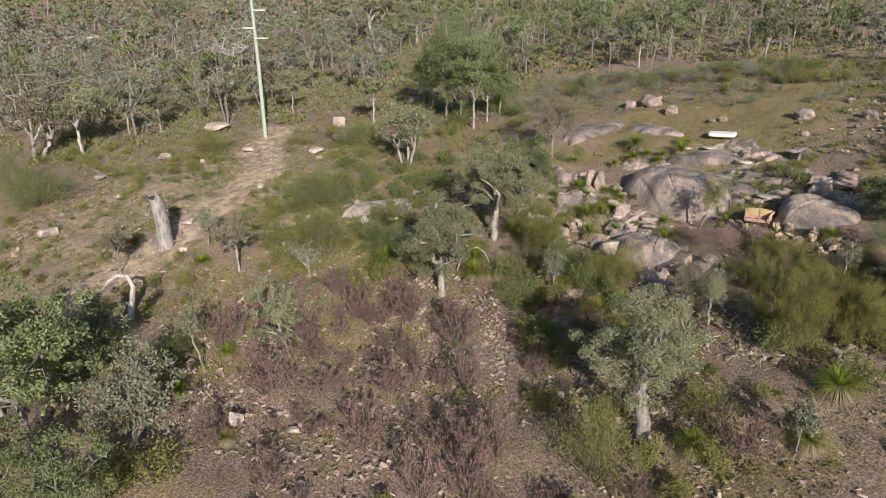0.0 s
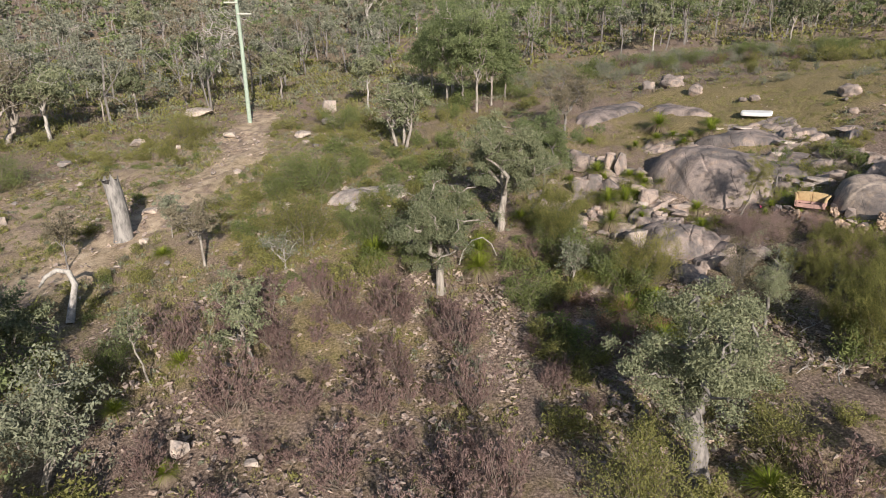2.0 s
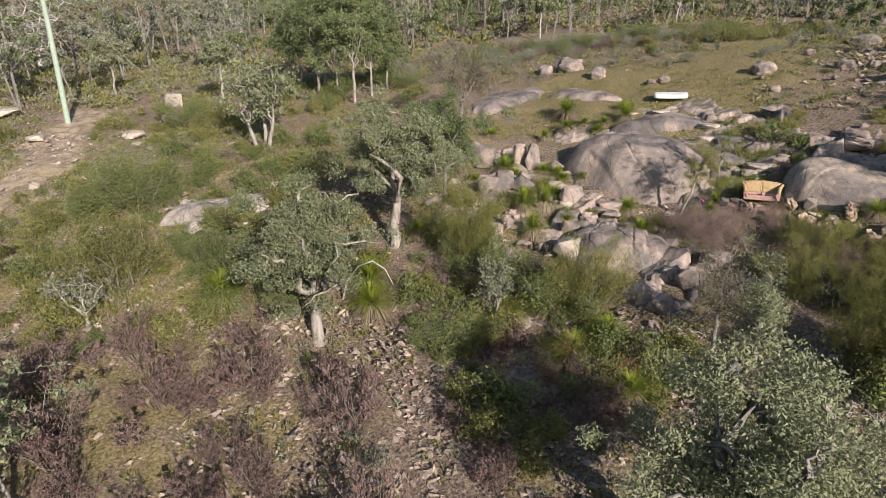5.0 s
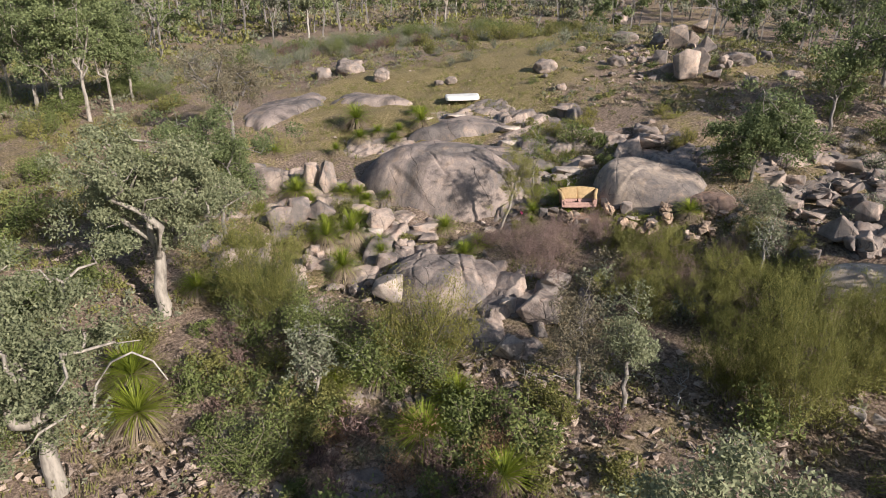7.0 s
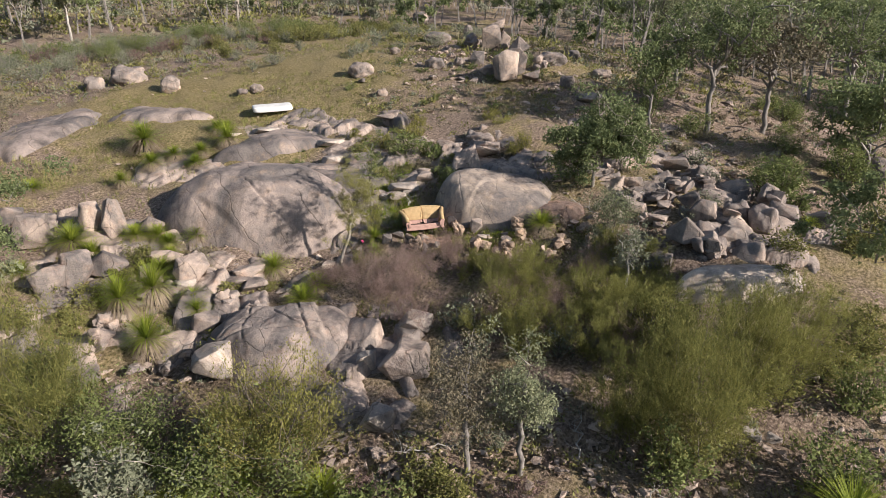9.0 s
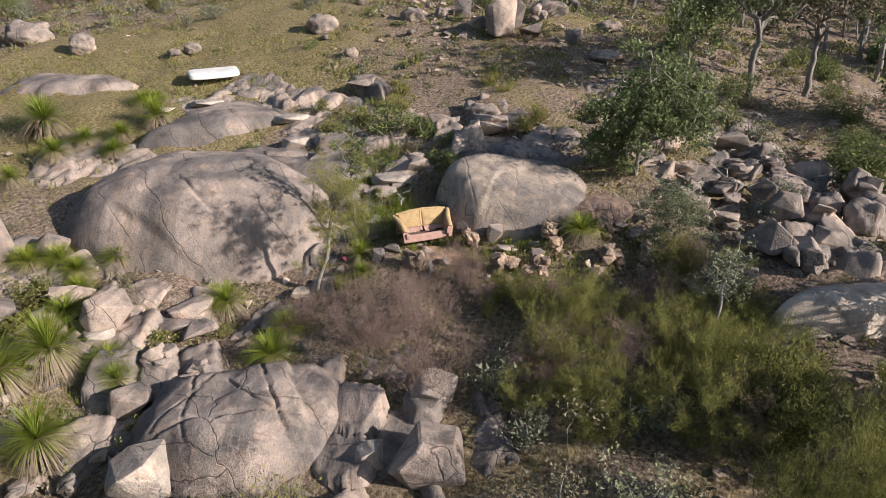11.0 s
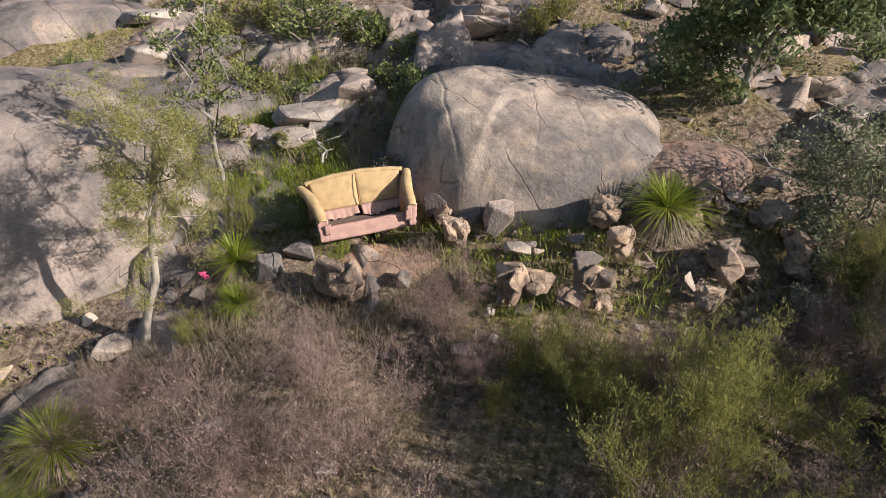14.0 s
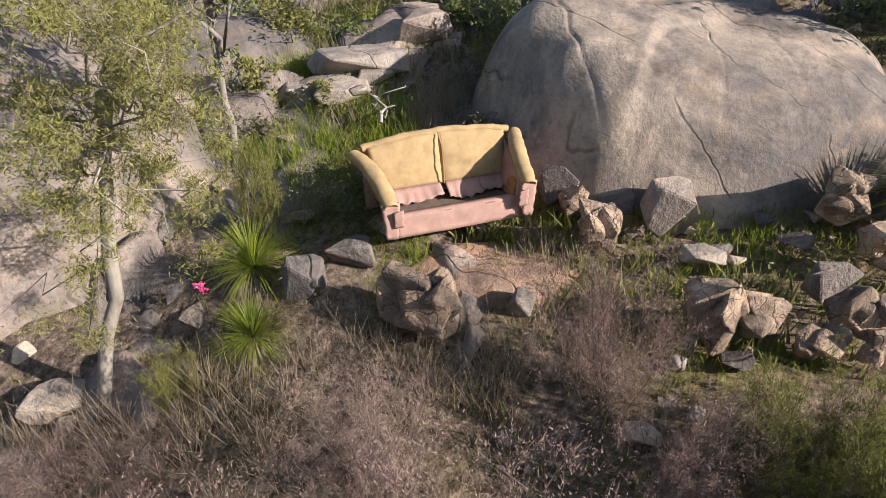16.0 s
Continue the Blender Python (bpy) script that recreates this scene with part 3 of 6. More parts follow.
def hull_mesh(name, seed, n=16, mat=None, flat=1.0, edge=0.05):
    """A broken block about one metre across, with worn edges."""
    rs = np.random.RandomState(seed)
    p = rs.uniform(-1, 1, (n, 3))
    p /= (np.abs(p) ** 3.2).sum(1, keepdims=True) ** (1 / 3.2)
    p *= 0.5 * rs.uniform(0.82, 1.0, (n, 1))
    p[:, 2] *= flat
    bm = bmesh.new()
    for v in p:
        bm.verts.new(v)
    bmesh.ops.convex_hull(bm, input=bm.verts)
    bmesh.ops.delete(bm, geom=[v for v in bm.verts if not v.link_faces], context="VERTS")
    bmesh.ops.dissolve_limit(bm, angle_limit=radians(12), verts=bm.verts, edges=bm.edges)
    if edge:
        bmesh.ops.bevel(bm, geom=bm.edges[:], offset=edge, segments=1, affect="EDGES", profile=0.6)
    bmesh.ops.triangulate(bm, faces=bm.faces)
    me = bpy.data.meshes.new(name)
    bm.to_mesh(me)
    bm.free()
    me.materials.append(mat)
    return me


def round_mesh(name, seed, mat, rough=0.22, sub=4, square=2.6, cracks=3):
    """A rounded boulder about one metre across, with joints cut into it."""
    rs = np.random.RandomState(seed)
    bm = bmesh.new()
    bmesh.ops.create_icosphere(bm, subdivisions=sub, radius=1)
    planes = []
    for _ in range(cracks):
        nrm = Vector(rs.normal(size=3)).normalized()
        planes.append((nrm, rs.uniform(-0.25, 0.25)))
    o = Vector(rs.uniform(-50, 50, 3))
    for v in bm.verts:
        d = v.co.normalized()
        k = (abs(d.x) ** square + abs(d.y) ** square + abs(d.z) ** square) ** (-1 / square)
        f = k * 0.5 * (1 + rough * noise.noise(d * 1.3 + o) + rough * 0.4 * noise.noise(d * 3.3 + o) + rough * 0.12 * noise.noise(d * 9 + o))
        p = d * f
        for nrm, off in planes:
            gap = abs(p.dot(nrm) - off + 0.06 * noise.noise(p * 4 + o))
            if gap < 0.025:
                f *= 1 - 0.1 * (1 - gap / 0.025)
        v.co = d * f
    me = bpy.data.meshes.new(name)
    bm.to_mesh(me)
    bm.free()
    me.materials.append(mat)
    me.polygons.foreach_set("use_smooth", np.ones(len(me.polygons), bool))
    return me


BLOCKS = [hull_mesh("block", s, 11 + s % 6, ROCK, 0.8, 0.022) for s in range(10)]
PALE_BLOCKS = [hull_mesh("pale_block", s + 40, 11 + s % 5, ROCK_PALE, 0.7, 0.022) for s in range(5)]
CRUMBLE = [hull_mesh("crumbling_piece", s + 300, 11, ROCK_CRUMBLE, 0.9, 0.04) for s in range(6)]
BOULDERS = [round_mesh("boulder", s + 3, ROCK, 0.3, 4) for s in range(6)]


def rock(name, mesh, x, y, sx, sy, sz, rz=0.0, sink=0.2, tx=0.0, ty=0.0, label="", base=None):
    """A rock of its own, sunk a little into the ground."""
    ob = new(name, mesh)
    z = (gz(x, y) if base is None else base) + sz * (0.5 - sink)
    ob.matrix_basis = pose(x, y, z, tx, ty, rz) @ Matrix.Diagonal((sx, sy, sz, 1))
    return tagged(ob, label or "angular weathered granite rock lying on the slope", "rock", group="loose rocks on the slope")


def crag(name, meshes, x, y, wide, deep, tall, rz, lean, seed, label):
    """A rock split by joints into close-fitting blocks, each a part."""
    rs = np.random.RandomState(seed)
    root = new(name)
    root.matrix_basis = pose(x, y, gz(x, y) + tall * 0.36, lean, 0, rz)
    for k in range(6):
        c = rs.normal(size=3)
        c *= 0.27 * rs.uniform(0.5, 1) / np.linalg.norm(c)
        if k == 0:
            c *= 0
        big = rs.uniform(0.42, 0.62, 3) * (1.35 if k == 0 else 1)
        ob = new("block", meshes[rs.randint(len(meshes))])
        ob.parent = root
        ob.matrix_basis = Matrix.Diagonal((wide, deep, tall, 1)) @ pose(*c, *rs.uniform(-25, 25, 2), rs.uniform(0, 360)) @ Matrix.Diagonal((*big, 1))
    return tagged(root, label, "rock", group="jointed crags")


def whaleback(name, x, y, rx, ry, high, rz, seed, mat, power=2.6, soft=0.55, cracks=(), depth=1.6, rings=90, spokes=220, label="", lumps=0.12, base=None, lean=0.0, fall=0.0, ragged=1.0, sheets=0.0, square=2.0, steps=()):
    """A large rounded outcrop: irregular footprint, joints cut in along lines of the plan (angle, offset, width, depth, from, to);
    steps: where an upper sheet of rock breaks off (angle, offset, drop, from, to)."""
    rs = np.random.RandomState(seed)
    o = Vector(rs.uniform(-40, 40, 3))
    ang = np.linspace(0, 2 * math.pi, spokes, endpoint=False)
    foot = (np.abs(np.cos(ang)) ** square + np.abs(np.sin(ang)) ** square) ** (-1 / square)
    foot = foot + ragged * (0.07 * np.sin(2 * ang + rs.uniform(0, 6)) + 0.05 * np.sin(3 * ang + rs.uniform(0, 6)) + 0.03 * np.sin(5 * ang + rs.uniform(0, 6)) + 0.02 * np.sin(11 * ang + rs.uniform(0, 6)))
    V = []
    for i in range(rings + 1):
        r = 1 - (1 - i / rings) ** 1.6
        for a, f in zip(ang, foot):
            u, v = r * f * math.cos(a) * rx, r * f * math.sin(a) * ry
            z = high * max(0.0, 1 - r ** power) ** soft - depth * r ** 8 + lean * v - fall * u
            z += lumps * (noise.noise(Vector((u * 0.35, v * 0.35, 0)) + o) * 2 + noise.noise(Vector((u * 1.1, v * 1.1, 3)) + o) * 0.7 + noise.noise(Vector((u * 3.5, v * 3.5, 7)) + o) * 0.16) * (1 - r ** 6)
            if sheets:
                k = 2.6 * noise.noise(Vector((u * 0.2, v * 0.2, 11)) + o) + 0.35 * noise.noise(Vector((u * 0.9, v * 0.9, 5)) + o)
                f = k - math.floor(k)
                z += sheets * (math.floor(k) + min(1, max(0, (f - 0.42) / 0.12))) * (1 - r ** 6)
            for ca, off, wide, deep, *ends in cracks:
                along = v * math.cos(ca) - u * math.sin(ca)
                if ends and not ends[0] < along < ends[1]:
                    continue
                g = abs(u * math.cos(ca) + v * math.sin(ca) - off + 0.35 * noise.noise(Vector((u * 0.5, v * 0.5, ca * 9)) + o) + 0.06 * noise.noise(Vector((u * 3, v * 3, ca * 9)) + o))
                if g < wide:
                    z -= deep * (1 - g / wide)
            for ca, off, drop, low, high_end in steps:
                along = v * math.cos(ca) - u * math.sin(ca)
                g = u * math.cos(ca) + v * math.sin(ca) - off + 0.5 * noise.noise(Vector((u * 0.45, v * 0.45, ca * 5)) + o) + 0.1 * noise.noise(Vector((u * 2, v * 2, ca * 5)) + o)
                ease = min(1, max(0, (along - low) / 0.8)) * min(1, max(0, (high_end - along) / 0.8))
                z -= drop * ease * min(1, max(0, g / 0.1)) * max(0, 1 - g / 2.2)
            V.append((u, v, z))
    F = []
    for i in range(rings):
        for j in range(spokes):
            k = (j + 1) % spokes
            F.append([i * spokes + j, (i + 1) * spokes + j, (i + 1) * spokes + k, i * spokes + k] if i else [0, spokes + j, spokes + k])
    ob = mesh_object(name, V, F, mat, smooth=True)
    ob.matrix_basis = pose(x, y, gz(x, y) if base is None else base, 0, 0, rz)
    return tagged(ob, label, "rock outcrop", kind="structure")

# ---- rock outcrops ----
whaleback("rock_dome", 18.75, 47.95, 5.6, 3.6, 3.4, -51.5, 11, ROCK_DOME, 2.5, 0.8, label="great smooth grey-pink granite dome with dark streaks and cracks",
          cracks=((1.013, -1.35, 0.07, 0.12, -3.2, -0.5), (1.5, -1.3, 0.05, 0.06, -1.2, 3.6), (0.3, 3.6, 0.06, 0.1, -3.5, -0.6)),
          steps=((-1.15, 1.1, 0.2, -0.4, 3.8), (-1.9, 2.6, 0.25, -1.5, 2.6)),
          base=-2.05, lean=0.0, rings=130, spokes=320, sheets=0.06, square=2.4, ragged=0.6, lumps=0.08)
whaleback("rock_whaleback", 24.8, 39.05, 2.8, 1.8, 1.42, -57.5, 12, ROCK_WHALE, 4.6, 0.55, label="grey whaleback granite rock with parallel cracks behind a sofa",
          rings=120, spokes=300, cracks=((0.3, -1.6, 0.03, 0.02, -2.5, 2.0), (0.15, -0.2, 0.02, 0.012, -2.2, 0.2), (0.05, 0.6, 0.02, 0.012, -2.2, 0.2), (0.2, 1.4, 0.02, 0.015, -2.2, 0.6)),
          base=-0.55, lumps=0.09, lean=0.24, fall=0.08, sheets=0.06, depth=0.9, square=2.9, ragged=0.8)
whaleback("rock_red_shoulder", 25.6, 36.6, 1.5, 1.0, 0.65, -57, 19, ROCK_RED, 3.0, 0.6, label="rusty red granite shoulder beside the whaleback rock", base=-0.5, rings=40, spokes=110,
          cracks=((1.4, 0.1, 0.04, 0.1),))
whaleback("rock_low_dome", 13.9, 40.0, 2.9, 1.9, 1.3, -48, 13, ROCK, 3.4, 0.6, label="rounded pink-grey granite boulder with cracks", base=-3.0, lumps=0.16, rings=70, spokes=180, square=2.6,
          cracks=((0.9, 0.2, 0.05, 0.1, -3, 0.5), (1.7, -0.7, 0.05, 0.1), (0.2, -0.9, 0.04, 0.1), (0.35, 0.9, 0.05, 0.12), (2.6, 1.1, 0.04, 0.08)), steps=((1.4, -0.9, 0.16, -2.0, 1.2), (0.3, 1.3, 0.2, -2, 2)))
whaleback("rock_slab_west", 15.4, 64.0, 4.5, 2.3, 0.5, 23, 14, ROCK_DOME, 4, 0.6, ragged=2.2, label="low sloping slab of dark streaked granite", rings=50, spokes=140,
          cracks=((0.3, 0.5, 0.06, 0.1), (1.7, 0.3, 0.06, 0.1)), fall=-0.14, lean=0.08)
whaleback("rock_slab_meadow", 20.9, 61.6, 3.3, 2.0, 0.32, -50, 15, ROCK_DOME, 4, 0.6, ragged=2.2, label="flat dark granite slab at the meadow's edge", rings=40, spokes=120, lean=0.12)
whaleback("rock_slab_middle", 24.0, 51.8, 4.6, 2.0, 0.26, -35, 16, ROCK_DOME, 5, 0.6, ragged=2.2, label="flat granite slab flush with the turf", rings=50, spokes=140, lean=0.1,
          cracks=((0.5, 0.5, 0.06, 0.1), (1.7, 0.3, 0.06, 0.1)))
whaleback("rock_slab_ridge", 29.0, 49.5, 3.0, 0.8, 0.2, 60, 26, ROCK_DOME, 4, 0.6, ragged=2.2, label="narrow dark rib of granite in the turf", rings=40, spokes=120)
whaleback("rock_slab_behind", 27.8, 42.5, 3.0, 1.6, 0.55, -30, 27, ROCK_DOME, 4, 0.6, ragged=1.8, label="broad grey granite slab behind the whaleback rock", rings=50, spokes=140, base=0.3,
          cracks=((0.5, 0.5, 0.05, 0.1),))
whaleback("rock_slab_upper", 22.8, 47.6, 3.6, 2.8, 0.8, -50, 28, ROCK_DOME, 4, 0.6, ragged=1.6, label="sloping granite slab beside the dome", rings=50, spokes=140, base=-0.2)
whaleback("rock_slab_white", -4.6, 48.6, 3.2, 2.0, 0.5, 10, 17, ROCK_PALE, 4, 0.6, ragged=2.2, label="bleached white granite slab on the slope", rings=50, spokes=140, cracks=((0.4, 0.3, 0.06, 0.12), (1.8, 0.2, 0.06, 0.12)))
whaleback("rock_slab_east", 25.9, 28.8, 2.4, 1.1, 0.6, -50, 18, ROCK_PALE, 3.5, 0.6, ragged=1.5, label="pale granite slab among rubble", rings=40, spokes=120)
whaleback("rock_sofa_ledge", 21.4, 39.95, 1.35, 0.65, 0.12, -55, 29, ROCK_RED, 6.0, 0.3, label="flat rusty brown granite ledge under a sofa", rings=40, spokes=120, base=-1.15, lumps=0.06)
whaleback("rock_front_hump", 19.6, 40.25, 0.95, 0.8, 0.55, -60, 30, ROCK_DOME, 2.6, 0.6, label="smooth grey granite hump below the sofa", rings=50, spokes=130, base=-2.1, lumps=0.06)

def rock_outcrop():
    """The jointed bedrock that breaks through the soil round the dome: close-set blocks with open joints between them."""
    rs = np.random.RandomState(31)
    # where the rock shows: centre, reach, how far it stands proud
    shows = [(11.6, 46.5, 4.6, 5.5, 0.28), (15.0, 42.6, 5.0, 2.6, 0.3), (20.5, 54.0, 6.0, 2.4, 0.08), (24.5, 46.5, 3.8, 4.6, 0.2), (26.8, 41.5, 3.6, 3.0, 0.28), (15.3, 37.3, 3.2, 2.8, 0.3), (30.6, 31.5, 4.4, 4.6, 0.34), (33, 36, 4, 4, 0.16), (7, 37, 3, 5, 0.1), (18.5, 41.5, 3, 2, 0.12)]
    X, Y = np.meshgrid(np.arange(3, 38, 0.1), np.arange(25.5, 62, 0.1))
    x, y = X.ravel(), Y.ravel()
    wob = np.zeros_like(x)
    for k in range(14):
        a, w = rs.uniform(0, 6.283), rs.uniform(0.6, 5)
        wob += np.sin((np.cos(a) * x + np.sin(a) * y) * w + rs.uniform(0, 6.28)) / w ** 0.7 * 0.16
    rough = np.zeros_like(x)
    for k in range(16):
        a, w = rs.uniform(0, 6.283), rs.uniform(5, 22)
        rough += np.sin((np.cos(a) * x + np.sin(a) * y) * w + rs.uniform(0, 6.28) + wob * 3) * 0.05 / w ** 0.6
    mask, proud = np.full(x.shape, -9.0), np.zeros_like(x)
    for cx, cy, rx, ry, up in shows:
        m = 1 - np.hypot((x - cx) / rx, (y - cy) / ry) + wob * 0.45
        proud = np.where(m > mask, up, proud)
        mask = np.maximum(mask, m)
    gx, gy = np.meshgrid(np.arange(-2, 44, 1.45), np.arange(20, 68, 1.0))
    seeds = np.stack([gx.ravel(), gy.ravel()], 1) + rs.uniform(-0.75, 0.75, (gx.size, 2))
    keep = mask > -0.12
    px, py = x[keep] + wob[keep] * 0.3, y[keep] + wob[keep] * 0.25
    near, second, cell = [], [], []
    for k in range(0, len(px), 4000):
        d = np.hypot(px[k:k + 4000, None] - seeds[None, :, 0], (py[k:k + 4000, None] - seeds[None, :, 1]) * 1.25)
        two = np.argpartition(d, 1, axis=1)[:, :2]
        dd = np.take_along_axis(d, two, 1)
        o = np.argsort(dd, axis=1)
        cell.append(np.take_along_axis(two, o, 1)[:, 0])
        dd = np.take_along_axis(dd, o, 1)
        near.append(dd[:, 0])
        second.append(dd[:, 1])
    near, second, cell = np.concatenate(near), np.concatenate(second), np.concatenate(cell)
    tilt, lift = rs.normal(size=(len(seeds), 2)) * 0.42, rs.uniform(-0.9, 1.3, len(seeds))
    edge = second - near
    z = ground_z(x[keep], y[keep])
    amp = proud[keep] * np.clip(mask[keep] * 3.5 + 0.3, 0, 1)
    rise = lift[cell] + tilt[cell, 0] * (px - seeds[cell, 0]) * 1.6 + tilt[cell, 1] * (py - seeds[cell, 1]) * 1.6
    z = z + amp * (0.25 + rise) - (0.08 + amp) * np.exp(-(edge / 0.055) ** 2) * 0.9 + wob[keep] * 0.03 + rough[keep] * 0.6 + np.where(mask[keep] < 0, mask[keep] * 2.5, 0)
    index = np.full(x.shape, -1)
    index[keep] = np.arange(keep.sum())
    index = index.reshape(X.shape)
    quad = np.stack([index[:-1, :-1], index[:-1, 1:], index[1:, 1:], index[1:, :-1]], -1).reshape(-1, 4)
    quad = quad[(quad >= 0).all(1)]
    ob = mesh_object("rock_outcrop", np.stack([x[keep], y[keep], z], 1), quad, ROCK, smooth=True)
    return tagged(ob, "jointed pinkish granite bedrock breaking through the soil", "rock outcrop", kind="structure")


rock_outcrop()

# ---- single rocks ----
def stone_at(kind, x, y, wide, deep, tall, rz=0.0, lean=0.0, label=""):
    if kind in ("crag", "broken"):
        return crag("crag", BLOCKS if kind == "crag" else CRUMBLE, x, y, wide, deep, tall, rz, lean, rocks_by_chance.randint(0, 9999), label or ROCK_LABEL[kind])
    meshes = {"block": BLOCKS, "pale": PALE_BLOCKS, "round": BOULDERS}[kind]
    return rock("rock", rocks_by_chance.choice(meshes), x, y, wide, deep, tall, rz, 0.16, lean, 0, label or ROCK_LABEL[kind])


ROCK_LABEL = {"crag": "jointed granite crag of jammed blocks", "block": "angular weathered granite block on the slope", "pale": "pale bleached granite rock on the slope",
              "round": "rounded grey-pink granite boulder", "broken": "crumbling cracked granite rock on green turf"}
rocks_by_chance = random.Random(3)
stone_at("block", 10.35, 51.23, 1.59, 1.25, 2.22, -25)
stone_at("block", 12.40, 50.74, 1.07, 0.84, 2.23, -8)
stone_at("block", 12.98, 50.08, 1.11, 0.87, 2.59, -12)
stone_at("block", 10.38, 53.68, 1.42, 1.12, 1.68, -20)
stone_at("block", 9.63, 47.71, 1.42, 1.12, 1.98, -15)
stone_at("block", 10.55, 47.59, 1.43, 1.12, 2.10, -18)
stone_at("block", 11.56, 47.61, 1.80, 1.41, 1.53, -14)
stone_at("block", 13.67, 45.20, 1.60, 1.26, 1.69, -17)
stone_at("block", 13.57, 46.89, 1.44, 1.14, 1.06, -36)
stone_at("block", 12.52, 42.30, 1.23, 0.97, 1.11, -40)
stone_at("block", 15.07, 43.35, 1.33, 1.04, 0.76, -21)
stone_at("block", 14.25, 49.54, 1.31, 1.03, 1.03, -25)
stone_at("block", 13.24, 41.86, 0.93, 0.73, 1.01, -21)
stone_at("block", 15.42, 35.65, 1.94, 1.53, 1.65, -60)
stone_at("block", 25.45, 31.9, 1.3, 1.0, 1.0, -60, 0, "rusty red granite boulder in the gully")
stone_at("block", 23.55, 31.06, 1.86, 1.46, 0.65, -72)
stone_at("block", 26.74, 31.48, 1.62, 1.27, 1.71, -65)
stone_at("block", 28.65, 31.55, 1.36, 1.07, 1.34, -81)
stone_at("block", 27.85, 30.13, 1.43, 1.12, 1.05, -62)
stone_at("block", 28.26, 29.40, 1.56, 1.22, 0.71, -65)
stone_at("block", 29.27, 32.40, 1.14, 0.90, 1.00, -86)
stone_at("block", 27.45, 32.97, 1.21, 0.95, 0.71, -83)
stone_at("block", 27.45, 33.96, 1.22, 0.96, 0.72, -66)
stone_at("block", 30.91, 33.73, 1.08, 0.85, 0.67, -57)
stone_at("block", 31.10, 29.15, 1.57, 1.24, 1.03, -83)
stone_at("block", 31.62, 27.98, 1.33, 1.05, 1.05, -90)
stone_at("block", 17.17, 42.25, 1.99, 1.57, 0.54, -39)
stone_at("block", 27.52, 44.32, 1.16, 0.91, 0.71, -64)
stone_at("block", 28.04, 42.16, 1.96, 1.54, 1.10, -62)
stone_at("block", 24.12, 47.09, 1.72, 1.35, 0.84, -43)
stone_at("pale", 16.98, 36.92, 1.76, 1.38, 1.21, -46)
stone_at("pale", 14.84, 36.83, 0.79, 0.62, 1.16, -49)
stone_at("pale", 13.30, 34.86, 1.43, 1.13, 1.37, -50)
stone_at("pale", 11.50, 40.16, 1.54, 1.21, 2.07, -35)
stone_at("pale", 13.20, 44.96, 0.99, 0.78, 0.79, -26)
stone_at("pale", 10.31, 45.19, 0.60, 0.47, 0.51, -24)
stone_at("pale", 10.71, 44.81, 0.60, 0.47, 0.46, -33)
stone_at("pale", 23.21, 48.21, 1.26, 0.99, 0.84, -29)
stone_at("pale", 23.47, 43.48, 1.70, 1.34, 0.66, -44)
stone_at("pale", 22.46, 25.94, 0.64, 0.50, 0.45, -79)
stone_at("pale", 19.29, 26.59, 0.66, 0.52, 0.50, -89)
stone_at("pale", 19.54, 26.09, 0.48, 0.38, 0.51, -67)
stone_at("block", 36.33, 47.01, 1.82, 1.43, 3.29, -44)
stone_at("block", 37.87, 47.14, 1.50, 1.18, 2.59, -67)
stone_at("block", 41.47, 51.99, 1.71, 1.34, 2.94, -58)
stone_at("block", 43.12, 52.06, 1.58, 1.25, 2.60, -48)
stone_at("block", 41.98, 49.85, 1.68, 1.32, 2.06, -50)
stone_at("block", 37.87, 50.39, 1.34, 1.05, 1.55, -39)
stone_at("block", 37.56, 45.84, 1.32, 1.04, 1.30, -59)
stone_at("block", 36.46, 48.59, 1.49, 1.18, 1.10, -43)
stone_at("block", 77.87, 77.87, 2.49, 1.96, 3.27, -49)
stone_at("crag", 40.07, 46.84, 1.70, 1.34, 1.36, -64)
stone_at("crag", 41.19, 53.77, 1.89, 1.49, 1.51, -49)
stone_at("round", 78.19, 92.69, 2.30, 1.81, 2.08, -36)
stone_at("round", 41.67, 57.26, 1.86, 1.47, 0.95, -38)
stone_at("round", 45.83, 57.60, 0.77, 0.61, 1.19, -51)
stone_at("round", 41.99, 47.15, 1.97, 1.55, 1.06, -56)
stone_at("round", 45.38, 47.42, 1.02, 0.81, 0.83, -75)
stone_at("round", 38.61, 43.87, 0.92, 0.72, 0.83, -68)
stone_at("round", 32.21, 55.77, 1.52, 1.20, 1.01, -33)
stone_at("round", 30.32, 51.85, 0.61, 0.48, 0.61, -46)
stone_at("round", 37.67, 41.68, 1.64, 1.29, 0.49, -72)
stone_at("round", 21.09, 70.88, 1.29, 1.01, 1.11, -19)
stone_at("round", 23.26, 70.43, 2.22, 1.75, 1.43, -17)
stone_at("round", 23.91, 65.74, 1.26, 0.99, 1.18, -21)
stone_at("round", 26.92, 60.11, 0.80, 0.63, 0.55, -37)
stone_at("round", 26.13, 60.55, 0.68, 0.53, 0.41, -34)
stone_at("round", 42.84, 43.68, 1.25, 0.98, 0.69, -63)
stone_at("round", 29.48, 30.48, 0.95, 0.75, 1.14, -67)
stone_at("round", 29.48, 29.47, 1.08, 0.85, 1.35, -77)
stone_at("round", 40.06, 27.24, 1.59, 1.25, 1.47, -88)
stone_at("round", 37.24, 57.54, 0.68, 0.53, 0.45, -45)
stone_at("round", 35.71, 52.30, 1.22, 0.96, 0.85, -63)
stone_at("round", 28.86, 43.15, 1.37, 1.08, 0.63, -66)
stone_at("block", 20.17, 41.34, 0.50, 0.39, 0.74, -25)
